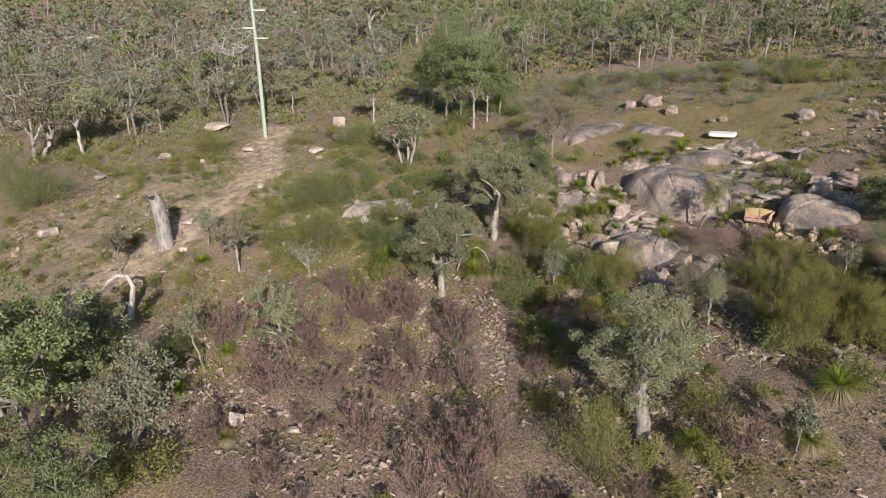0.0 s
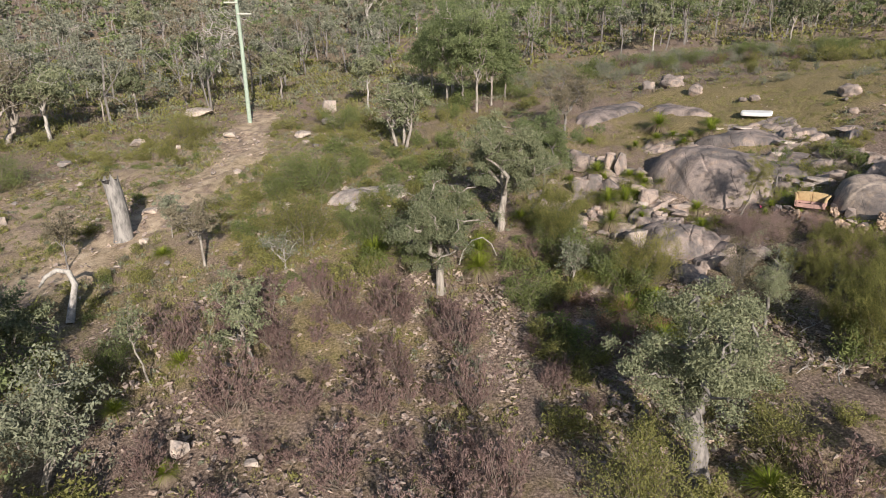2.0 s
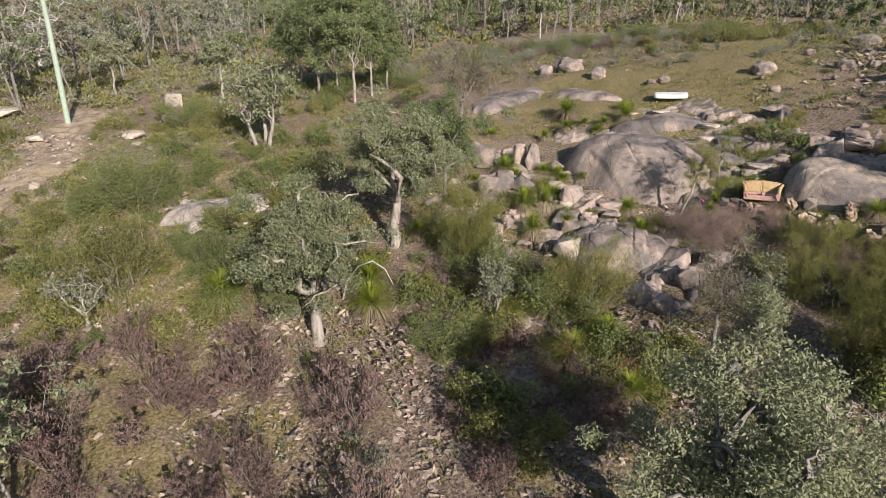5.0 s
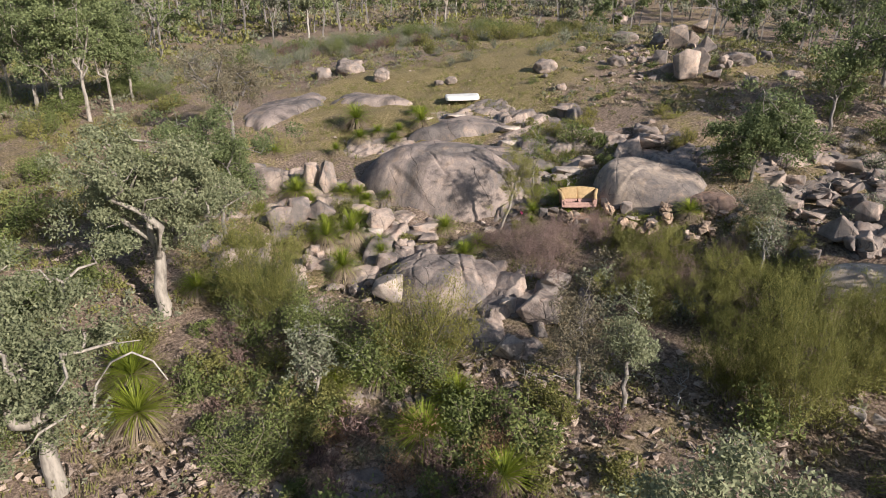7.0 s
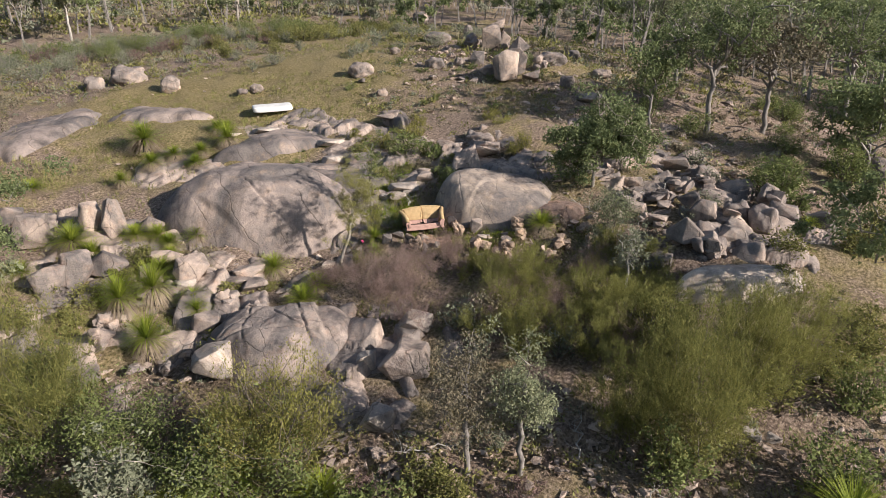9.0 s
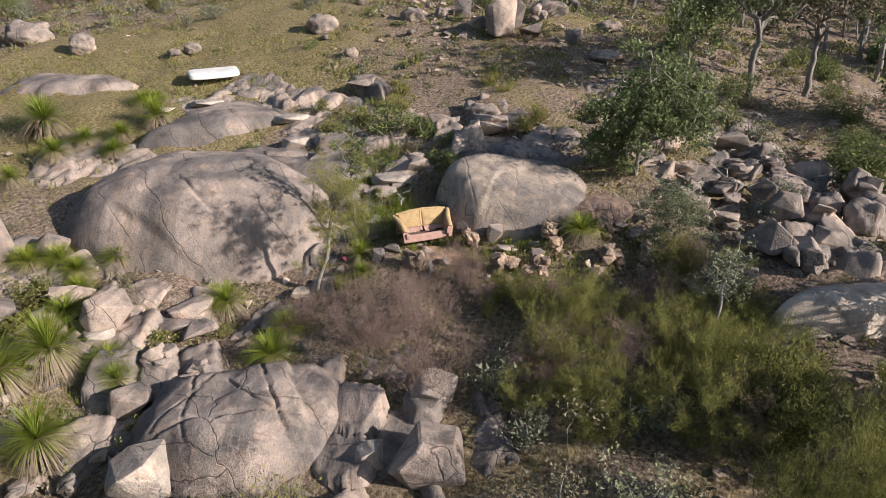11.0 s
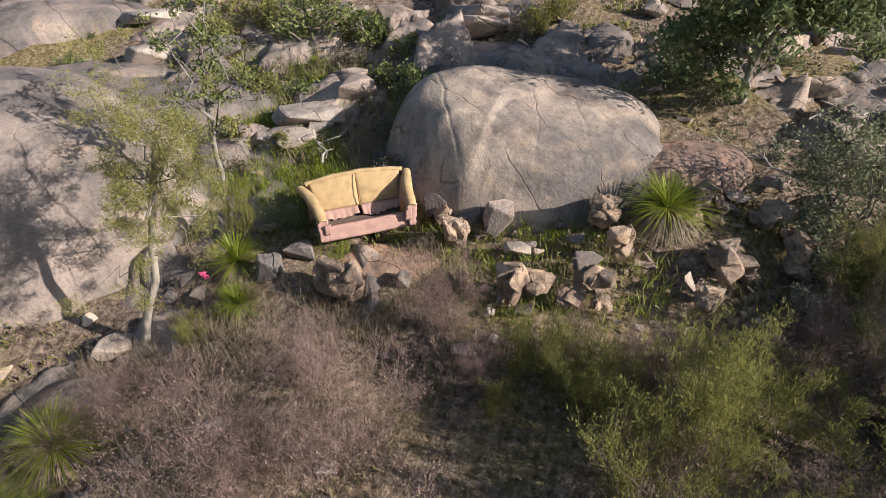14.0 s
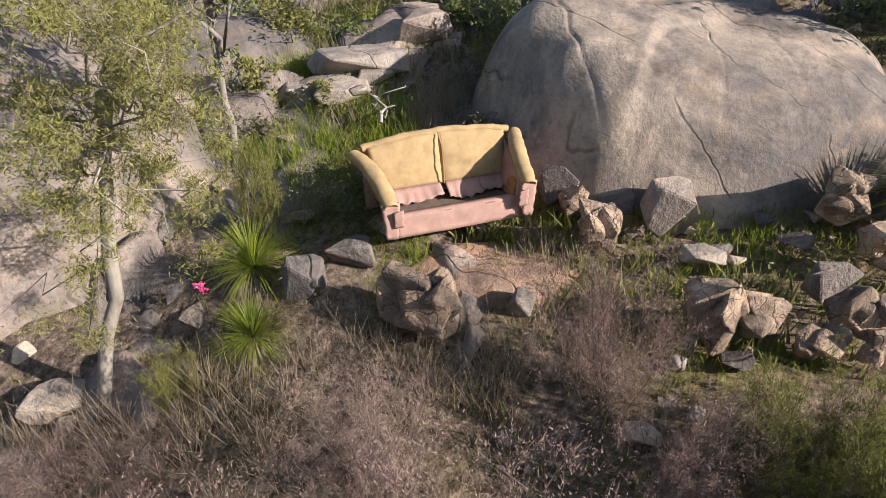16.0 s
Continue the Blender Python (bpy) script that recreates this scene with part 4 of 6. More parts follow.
stone_at("broken", 23.58, 39.51, 0.92, 0.74, 0.67, -36)
stone_at("block", 22.78, 38.66, 0.63, 0.51, 0.84, -59)
stone_at("block", 22.69, 39.19, 0.49, 0.39, 0.48, -53)
stone_at("block", 23.49, 38.99, 0.52, 0.42, 0.38, -42)
stone_at("block", 22.59, 39.79, 0.51, 0.41, 0.69, -74)
stone_at("broken", 22.15, 39.1, 0.74, 0.60, 0.81, -46)
stone_at("pale", 22.53, 38.17, 0.51, 0.41, 0.28, -60)
stone_at("broken", 21.69, 37.84, 0.82, 0.66, 1.02, -72)
stone_at("broken", 21.94, 37.49, 0.66, 0.53, 0.77, -65)
stone_at("broken", 23.62, 37.2, 0.9, 0.72, 0.85, -68)
stone_at("block", 22.71, 37.11, 0.54, 0.43, 0.60, -52)
stone_at("broken", 22.34, 36.81, 0.75, 0.60, 0.92, -45)
stone_at("broken", 21.99, 37.02, 0.57, 0.47, 0.45, -60)
stone_at("broken", 23.26, 36.78, 0.72, 0.57, 0.76, -51)
stone_at("broken", 22.14, 36.6, 0.43, 0.34, 0.56, -41)
stone_at("broken", 20.43, 40.04, 1.04, 0.83, 1.12, -69)
stone_at("block", 20.41, 40.40, 0.27, 0.22, 0.46, -39)
stone_at("pale", 21.07, 39.39, 0.36, 0.29, 0.50, -60)
stone_at("block", 20.64, 41.09, 0.60, 0.48, 0.67, -75)
stone_at("block", 20.12, 41.23, 0.53, 0.43, 0.88, -62)
stone_at("pale", 18.20, 42.69, 0.68, 0.55, 0.52, -49)
stone_at("pale", 20.87, 37.67, 0.20, 0.16, 0.34, -58)
stone_at("pale", 20.54, 37.95, 0.36, 0.29, 0.23, -64)
stone_at("pale", 19.57, 40.57, 0.18, 0.15, 0.16, -51)
stone_at("block", 22.74, 38.07, 0.25, 0.20, 0.20, -65)
stone_at("broken", 22.48, 39.56, 0.53, 0.43, 0.52, -71)
stone_at("block", 23.18, 37.50, 0.38, 0.30, 0.27, -67)
stone_at("block", 23.35, 37.84, 0.26, 0.21, 0.18, -36)
stone_at("pale", 22.70, 37.89, 0.22, 0.18, 0.15, -36)
stone_at("pale", 21.28, 37.97, 0.24, 0.19, 0.23, -47)
stone_at("block", 21.58, 37.55, 0.32, 0.26, 0.23, -67)
stone_at("block", 24.44, 43.07, 1.05, 0.82, 0.91, -44)
stone_at("block", 22.53, 44.17, 0.73, 0.57, 0.58, -30)
stone_at("pale", 18.10, 42.42, 0.33, 0.26, 0.35, -7)
stone_at("pale", 22.85, 43.25, 0.95, 0.75, 0.55, -44)
stone_at("pale", 18.34, 43.52, 0.37, 0.29, 0.31, -16)
stone_at("pale", 22.51, 43.92, 0.80, 0.63, 0.47, -38)
stone_at("block", 24.90, 43.55, 0.88, 0.69, 0.66, -59)
stone_at("block", 22.95, 46.61, 1.10, 0.87, 0.98, -38)
stone_at("block", 21.68, 49.11, 1.75, 1.38, 0.52, -31)
stone_at("block", 22.52, 48.12, 2.28, 1.79, 0.61, -39)
stone_at("block", 28.13, 49.23, 1.61, 1.27, 0.98, -49)
stone_at("block", 28.38, 42.28, 1.73, 1.36, 1.23, -58)
stone_at("block", 31.94, 34.09, 1.42, 1.12, 1.08, -82)
stone_at("block", 29.36, 35.03, 1.09, 0.86, 0.77, -78)
stone_at("block", 15.54, 44.38, 1.42, 1.11, 0.90, -19)
stone_at("block", 16.12, 44.54, 1.16, 0.91, 0.62, -34)
stone_at("block", 14.89, 44.29, 1.67, 1.32, 0.67, -23)
stone_at("pale", 23.37, 54.02, 1.69, 1.33, 0.51, -38)
stone_at("pale", 21.83, 55.24, 1.48, 1.16, 0.39, -21)
stone_at("pale", 24.49, 49.85, 1.71, 1.35, 0.57, -25)
stone_at("pale", 23.41, 43.15, 0.66, 0.52, 0.44, -39)
stone_at("pale", -32.28, 47.75, 1.77, 1.39, 1.38, 43)
stone_at("pale", -29.03, 79.62, 4.19, 3.29, 1.60, 30)
stone_at("pale", -35.02, 61.77, 1.43, 1.12, 0.91, 22)
stone_at("pale", -30.91, 67.41, 2.22, 1.75, 1.10, 35)
stone_at("pale", -13.14, 63.34, 1.94, 1.53, 1.10, 17)
stone_at("pale", -11.62, 68.67, 1.53, 1.20, 1.19, -3)
stone_at("pale", -4.07, 26.27, 0.63, 0.50, 0.34, -6)
stone_at("pale", -7.02, 24.23, 0.67, 0.53, 0.46, 2)
stone_at("pale", -9.84, 24.74, 0.82, 0.65, 1.35, 29)
stone_at("pale", -20.96, 47.93, 1.29, 1.01, 0.69, 16)
stone_at("pale", -12.65, 75.24, 1.97, 1.55, 2.42, -2)
stone_at("pale", -21.48, 67.56, 1.56, 1.23, 0.91, 21)
stone_at("pale", -89.51, 161.52, 10.79, 8.50, 5.75, 24)


def rubble(kind, n, cx, cy, rx, ry, low, high):
    for _ in range(n):
        a, r = rocks_by_chance.uniform(0, 6.283), math.sqrt(rocks_by_chance.random())
        s = low + (high - low) * rocks_by_chance.random() ** 1.7
        stone_at(kind, cx + rx * r * math.cos(a), cy + ry * r * math.sin(a), s * rocks_by_chance.uniform(0.8, 1.4), s, s * rocks_by_chance.uniform(0.6, 1.0),
                 rocks_by_chance.uniform(0, 360), rocks_by_chance.uniform(-35, 35))


rubble("crag", 14, 29.5, 31.5, 3.0, 3.6, 0.7, 1.6)
rubble("block", 16, 30.0, 32.0, 4.0, 4.6, 0.4, 1.0)
rubble("crag", 10, 12.3, 43.6, 3.0, 3.0, 0.7, 1.4)
rubble("block", 12, 12.8, 43.2, 3.4, 3.2, 0.35, 0.8)
rubble("crag", 6, 9.5, 51.0, 2.5, 3.5, 0.7, 1.4)
rubble("pale", 8, 15.0, 41.8, 2.8, 1.6, 0.3, 0.6)
rubble("crag", 8, 40, 50, 5, 5, 0.6, 1.4)
rubble("block", 8, 33, 52, 5, 4, 0.2, 0.7)
rubble("block", 16, 33, 36, 5, 7, 0.25, 0.8)
rubble("pale", 16, -22, 52, 12, 14, 0.35, 0.8)
rubble("block", 10, -4, 58, 10, 8, 0.4, 1.0)
rubble("block", 14, 6.5, 33, 4, 5, 0.25, 0.6)
rubble("pale", 8, 3.5, 40, 3, 3, 0.25, 0.5)
rubble("broken", 14, 24.6, 35.0, 1.7, 1.5, 0.4, 0.95)
rubble("block", 10, 26.5, 33.0, 2.0, 2.0, 0.4, 1.0)
rubble("pale", 16, -4.4, 48.0, 3.6, 3.0, 0.4, 1.1)
rubble("block", 6, 17.5, 38.5, 2.0, 2.5, 0.3, 0.6)

# ---- pole ----
def power_pole(x, y, tall):
    root = new("power_pole")
    root.location = (x, y, gz(x, y))
    V, F = tube([(0, 0, -0.5), (0, 0, tall * 0.5), (-0.12, 0, tall)], [0.24, 0.21, 0.17], 12)
    mesh_object("pole", V, F, POLE_PAINT, root, True)
    for k, (z, side, long) in enumerate(((0.91, 1, 1.5), (0.79, -1, 1.4), (0.72, 1, 1.5))):
        bm = bmesh.new()
        bmesh.ops.create_cube(bm, size=1, matrix=Matrix.Translation((side * long * 0.45, -0.2, tall * z)) @ Matrix.Diagonal((long, 0.14, 0.16, 1)))
        bmesh.ops.bevel(bm, geom=bm.edges[:], offset=0.02, segments=1, affect="EDGES")
        part("crossarm", bm, CROSSARM, root, "pale timber crossarm")
    return tagged(root, "tall pale green timber power pole with crossarms", "power pole")


power_pole(-21.3, 74.0, 15.6)

# ---- sofa ----
def sheet(name, mat, parent, f, nu, nv, thick, label=""):
    """A soft panel: f(u, v) gives its outer face for u, v in 0..1; thick is its thickness along -normal."""
    P = np.array([[f(u / nu, v / nv) for u in range(nu + 1)] for v in range(nv + 1)], float)
    du, dv = np.gradient(P, axis=1), np.gradient(P, axis=0)
    N = np.cross(du, dv)
    N /= np.linalg.norm(N, axis=2, keepdims=True) + 1e-9
    Q = P - N * thick
    V = np.concatenate([P.reshape(-1, 3), Q.reshape(-1, 3)])
    w, k, F = nu + 1, (nu + 1) * (nv + 1), []
    for v in range(nv):
        for u in range(nu):
            a = v * w + u
            F += [[a, a + 1, a + 1 + w, a + w], [k + a, k + a + w, k + a + 1 + w, k + a + 1]]
    edge = [v * w for v in range(nv, 0, -1)] + list(range(nu)) + [v * w + nu for v in range(nv)] + [nv * w + u for u in range(nu, 0, -1)]
    for a, b in zip(edge, edge[1:] + edge[:1]):
        F.append([b, a, k + a, k + b])
    ob = mesh_object(name, V, F, mat, parent, True)
    return tagged(ob, label) if label else ob


def sofa(x, y, z, rz, tip):
    root = new("sofa")
    root.matrix_basis = pose(x, y, z, 0, tip, rz) @ Matrix.Diagonal((1.1, 1.0, 0.86, 1))
    n3 = lambda p, s, o=0.0: noise.noise(Vector(p) * s + Vector((o, o * 2, 5)))  # noqa: E731
    # front board of the base, leaning a little
    sheet("front_panel", FABRIC_PINK, root, lambda u, v: ((u - 0.5) * (1.24 - 0.02 * v), 0.035 * v + 0.012 * n3((u * 3, v, 0), 2.0), 0.02 + 0.26 * v), 24, 6, 0.05, "faded pink front board of the seat")
    sheet("seat_rail", FABRIC_PINK, root, lambda u, v: ((u - 0.5) * 1.22, 0.04 + 0.09 * v, 0.285 - 0.01 * v), 12, 2, 0.03)
    sheet("seat_well", FABRIC_DARK, root, lambda u, v: ((u - 0.5) * 1.2, 0.08 + 0.55 * v, 0.2 - 0.05 * math.sin(math.pi * v) * math.sin(math.pi * u)), 12, 8, 0.02, "dark sagging webbing where the cushions are gone")
    for s in (-1, 1):
        tuck = lambda u, v, s=s: (s * (0.6 + 0.05 * v + 0.1 * v * u), 0.02 + 0.72 * u, 0.02 + (0.47 + 0.22 * u) * v)  # noqa: E731
        sheet("side_panel", FABRIC_PINK, root, tuck if s > 0 else (lambda u, v: (-(0.6 + 0.05 * v + 0.1 * v * (1 - u)), 0.02 + 0.72 * (1 - u), 0.02 + (0.47 + 0.22 * (1 - u)) * v)), 10, 8, 0.05)
        # rolled arm, high at the back and falling to the front, flared outwards
        pts = [(s * (0.66 + 0.16 * t - 0.03 * math.sin(math.pi * t)), -0.06 + 0.78 * t, 0.46 + 0.34 * t + 0.05 * math.sin(math.pi * t)) for t in np.linspace(0, 1, 12)]
        V, F = tube(pts, [0.06, 0.072, 0.078, 0.08, 0.08, 0.082, 0.082, 0.08, 0.078, 0.075, 0.07, 0.06], 14)
        V += np.array([[n3(p, 9, s) * 0.014, 0, n3(p, 6, s) * 0.018] for p in V])
        mesh_object("armrest", V, F, FABRIC_YELLOW, root, True)
        # the inner cover of the arm, torn away from the roll
        inner = lambda u, v, s=s: (s * (0.56 + 0.06 * v + 0.1 * u), 0.1 + 0.58 * u, 0.24 + (0.2 + 0.22 * u) * v + 0.02 * n3((u * 4, v * 3, s), 2))  # noqa: E731
        sheet("arm_lining", FABRIC_YELLOW if s < 0 else FABRIC_RUST, root, inner, 10, 7, 0.02, "torn inner cover of the arm")
        # front face of the arm with ragged pink cloth
        front = sheet("arm_front", FABRIC_PINK, root, lambda u, v, s=s: (s * 0.66 + (u - 0.5) * (0.1 + 0.07 * v), -0.045 - 0.02 * n3((u * 4, v * 4, s), 2), 0.05 + 0.44 * v), 6, 10, 0.04)
        sheet("torn_strip", FABRIC_PINK, front, lambda u, v, s=s: (s * (0.6 + 0.02 * n3((u, v * 3, s), 3)) + (u - 0.5) * 0.09, -0.07 - 0.02 * v, 0.2 + 0.2 * v * (1 + 0.1 * u)), 5, 8, 0.008)
    # two back cushions under an arched top
    for s in (-1, 1):
        def face(u, v, s=s):
            a = (u if s > 0 else u - 1) * 0.66
            puff = 0.05 * math.sin(math.pi * u) ** 0.6 * math.sin(math.pi * min(1, v * 0.95 + 0.05)) ** 0.6
            crest = 0.85 + 0.09 * (1 - (a / 0.7) ** 2)
            return (a * (1 + 0.05 * v), 0.56 - puff + 0.14 * v + 0.012 * n3((a * 4, v * 4, 1), 2), 0.34 + (crest - 0.34) * v)
        cushion = sheet("back_cushion", FABRIC_YELLOW, root, face, 16, 14, 0.12, "faded mustard back cushion")
    arch = [(a, 0.74 + 0.008 * math.sin(a * 17), 0.85 + 0.09 * (1 - (a / 0.72) ** 2) + 0.004 * math.sin(a * 13)) for a in np.linspace(-0.74, 0.74, 28)]
    V, F = tube(arch, [0.045 + 0.004 * math.sin(k * 1.9) for k in range(28)], 8)
    mesh_object("top_roll", V, F, FABRIC_YELLOW, root, True)
    V, F = tube([(0.005, 0.525, 0.35), (0.0, 0.515, 0.55), (0.004, 0.58, 0.8), (0, 0.66, 0.94)], [0.008] * 4, 6)
    mesh_object("seam", V, F, FABRIC_RUST, cushion, True)
    sheet("back_board", FABRIC_PINK, root, lambda u, v: (0.74 * (1 - 2 * u), 0.8 - 0.02 * v, 0.03 + (0.82 + 0.09 * (1 - (1 - 2 * u) ** 2)) * v), 14, 8, 0.04)
    # ragged valances of lining hanging from the cushions into the well
    for a0, a1, drop in ((-0.6, -0.03, 0.13), (0.02, 0.42, 0.17), (0.36, 0.62, 0.12)):
        def rag(u, v, a0=a0, a1=a1, drop=drop):
            a = a0 + (a1 - a0) * u
            sag = drop * (0.55 + 0.45 * math.sin(math.pi * (u * 0.9 + 0.1))) * (1 + 0.35 * n3((a * 9, 0, 0), 2, drop))
            return (a, 0.545 - 0.16 * (1 - v) - 0.012 * math.sin(a * 60) * (1 - v), 0.35 - sag * (1 - v))
        sheet("hanging_lining", FABRIC_PINK, root, rag, 22, 5, 0.008, "torn pink lining hanging into the seat")
    return tagged(root, "torn mustard yellow two-seat sofa with missing cushions", "sofa")


sofa(21.45, 40.3, -0.8, -35, -1.5)

# ---- mattress ----
def mattress(x, y, rz):
    root = new("mattress")
    root.matrix_basis = pose(x, y, gz(x, y) + 0.06, 3, -2, rz)
    bm = bmesh.new()
    bmesh.ops.create_cube(bm, size=1)
    bmesh.ops.subdivide_edges(bm, edges=bm.edges[:], cuts=9, use_grid_fill=True)
    for v in bm.verts:
        p = v.co.copy()
        k = 0.5 / max(1e-6, (abs(p.x) ** 8 + abs(p.y) ** 8 + (abs(p.z) * 0.9) ** 8) ** 0.125)
        q = p * (k if max(abs(p.x), abs(p.y), abs(p.z)) > 0.49 else 1)
        sag = 0.05 * noise.noise(Vector((q.x * 3, q.y * 2, 1)))
        v.co = (q.x * 2.3, q.y * 1.45, q.z * 0.27 + 0.15 + sag * (q.z + 0.5) + 0.1 * q.x * q.x)
    cover = part("cover", bm, MATTRESS, root, "", True)
    for z in (0.05, 0.25):
        ring = [(1.1 * math.copysign(abs(math.cos(a)) ** 0.3, math.cos(a)), 0.69 * math.copysign(abs(math.sin(a)) ** 0.3, math.sin(a)), z + 0.02) for a in np.linspace(0, 2 * math.pi, 60)]
        V, F = tube(ring, [0.014] * 60, 5)
        mesh_object("piping", V, F, MATTRESS, cover, True)
    return tagged(root, "dirty white mattress lying on the mossy turf", "mattress")


mattress(25.4, 56.3, -30)

# ---- stump ----
def dead_stump(x, y, tall):
    root = new("dead_tree_stump")
    root.location = (x, y, gz(x, y))
    rs = np.random.RandomState(5)
    V, F = tube([(0, 0, -0.4), (0, 0, 0.1), (0.05, 0, tall * 0.4), (-0.1, 0, tall * 0.75), (-0.25, 0, tall * 0.93)], [0.75, 0.6, 0.52, 0.5, 0.52], 18)
    V[-18:, 2] += rs.uniform(-0.35, 0.35, 18)
    shell = mesh_object("trunk", V, F, STUMP_WOOD, root, True)
    V, F = tube([(-0.22, 0, tall * 0.8), (-0.25, 0, tall * 0.9)], [0.44, 0.46], 14)
    mesh_object("hollow", V, F, CHARCOAL, shell, True)
    return tagged(root, "tall broken dead tree stump, weathered pale grey", "tree stump")


dead_stump(-21.2, 44.3, 4.3)

# ---- key trees ----
def tree_at(x, y, **k):
    ob = make_tree("tree", **k)
    ob.location = (x, y, gz(x, y))
    return ob


GUM = "grey-green gum tree with a pale trunk on the stony slope"
tree_at(9.05, 23.0, seed=1, height=7.0, spread=2.3, trunk_r=0.38, bark=BARK_GREY, leaf=LEAF_GUM, fork=0.36, limbs=8, count=42000, size=0.085, lean=(-0.06, 0.1), clump=0.75, low=0.3, label="large grey-green gum tree with a thick grey trunk")
tree_at(-0.1, 37.1, seed=2, height=6.4, spread=2.5, trunk_r=0.26, bark=BARK_PALE, leaf=LEAF_GUM, fork=0.34, limbs=7, count=36000, size=0.095, clump=0.75, low=0.25, label=GUM)
tree_at(3.7, 43.5, seed=3, height=7.4, spread=2.6, trunk_r=0.27, bark=BARK_PALE, leaf=LEAF_GUM, fork=0.36, limbs=7, count=36000, size=0.1, lean=(0.03, 0), clump=0.8, low=0.25, label=GUM)
tree_at(7.1, 47.7, seed=4, height=6.0, spread=2.4, trunk_r=0.11, bark=BARK_GREY, leaf=LEAF_DARK, fork=0.3, limbs=6, count=22000, size=0.095, clump=0.75, label="dense green gum tree on the slope")
tree_at(-3.5, 57.9, seed=5, height=5.8, spread=2.2, trunk_r=0.16, bark=BARK_PALE, leaf=LEAF_GUM, fork=0.3, limbs=4, count=5400, size=0.2, stems=3, clump=0.7, label="many-stemmed grey-green gum tree")
tree_at(6.8, 36.6, seed=6, height=2.9, spread=1, trunk_r=0.055, bark=BARK_PALE, leaf=LEAF_GREY, fork=0.35, limbs=4, count=2000, size=0.11, stems=2, clump=0.35, label="small silvery gum sapling")
tree_at(-14.2, 39.7, seed=7, height=4.3, spread=1.8, trunk_r=0.094, bark=BARK_PALE, leaf=LEAF_BROWN, fork=0.45, limbs=5, count=3200, size=0.13, clump=0.45, label="small olive-brown gum tree with pale trunk")
tree_at(-9.2, 39.1, seed=8, height=2.5, spread=1.4, trunk_r=0.078, bark=DEAD_WOOD, leaf=LEAF_GREY, fork=0.25, limbs=5, count=900, size=0.1, clump=0.35, bare=True, label="small half-bare silvery tree")
tree_at(-8.5, 30.3, seed=9, height=4.1, spread=2.2, trunk_r=0.094, bark=BARK_PALE, leaf=LEAF_GUM, fork=0.45, limbs=5, count=4000, size=0.13, lean=(-0.12, 0.0), clump=0.45, low=0.3, label="leaning gum sapling with grey-green crown")
tree_at(-12.9, 29.2, seed=10, height=3.8, spread=0.69, trunk_r=0.055, bark=BARK_PALE, leaf=LEAF_GUM, fork=0.6, limbs=4, count=900, size=0.12, lean=(-0.15, 0), clump=0.3, label="thin pale leaning sapling")
tree_at(-18.3, 29.0, seed=11, height=4.6, spread=2.5, trunk_r=0.094, bark=BARK_PALE, leaf=LEAF_GUM, fork=0.4, limbs=5, count=4300, size=0.14, lean=(-0.1, 0), clump=0.5, low=0.25, label="small spreading gum with pale limbs")
tree_at(-14.4, 22.9, seed=12, height=4.7, spread=2.4, trunk_r=0.094, bark=BARK_PALE, leaf=LEAF_GREY, fork=0.3, limbs=4, count=7400, size=0.14, stems=3, clump=0.55, label="leafy silver-green gum with several stems")
tree_at(-18.8, 23.3, seed=13, height=8.0, spread=3.9, trunk_r=0.2, bark=BARK_GREY, leaf=LEAF_DARK, fork=0.35, limbs=7, count=12100, size=0.17, clump=0.8, label="dense dark green gum tree")
tree_at(14.75, 30.9, seed=14, height=4.2, spread=0.8, trunk_r=0.085, bark=BARK_GREY, leaf=LEAF_GUM, fork=0.6, limbs=8, count=6500, size=0.06, clump=0.4, low=-0.5, limb=0.3, label="slender gum sapling with brownish green leaves")
tree_at(13.9, 32.0, seed=15, height=4.2, spread=0.85, trunk_r=0.085, bark=BARK_GREY, leaf=LEAF_BROWN, fork=0.58, limbs=8, count=6500, size=0.06, clump=0.42, low=-0.5, limb=0.3, lean=(0.02, 0.03), label="slender gum sapling with olive leaves")
tree_at(18.4, 42.4, seed=16, height=4.15, spread=0.95, trunk_r=0.07, bark=BARK_PALE, leaf=LEAF_WATTLE, fork=0.74, limbs=15, count=34000, size=0.042, slim=0.24, limb=0.22, lean=(0.13, -0.18), clump=0.24, low=-0.85, label="slender wattle sapling with yellow-green leaves before the dome")
tree_at(20.45, 42.5, seed=17, height=4.1, spread=0.6, trunk_r=0.05, bark=BARK_GREY, leaf=LEAF_GREEN, fork=0.55, limbs=5, count=1900, size=0.06, clump=0.22, label="thin sapling with sparse green leaves")
tree_at(22.4, 31.75, seed=18, height=3.5, spread=0.55, trunk_r=0.06, bark=DEAD_WOOD, leaf=LEAF_GREY, fork=0.62, limbs=5, count=1500, size=0.07, clump=0.28, lean=(-0.02, 0.01), label="thin bleached snag with a tuft of grey leaves")
tree_at(14.6, 21.1, seed=19, height=2.8, spread=0.8, trunk_r=0.039, bark=BARK_PALE, leaf=LEAF_GREY, fork=0.4, limbs=4, count=1600, size=0.12, clump=0.35, label="small silvery sapling on stony ground")
tree_at(10.2, 57.8, seed=20, height=6.3, spread=3.4, trunk_r=0.14, bark=BARK_GREY, leaf=LEAF_BROWN, fork=0.35, limbs=7, count=11000, size=0.1, clump=0.7, bare=True, label="thinly leaved brownish tree by the rock slabs")
tree_at(-22.8, 40.4, seed=21, height=3.8, spread=1.4, trunk_r=0.062, bark=BARK_GREY, leaf=LEAF_BROWN, fork=0.4, limbs=5, count=2400, size=0.13, clump=0.4, label="small brownish gum beside the track")
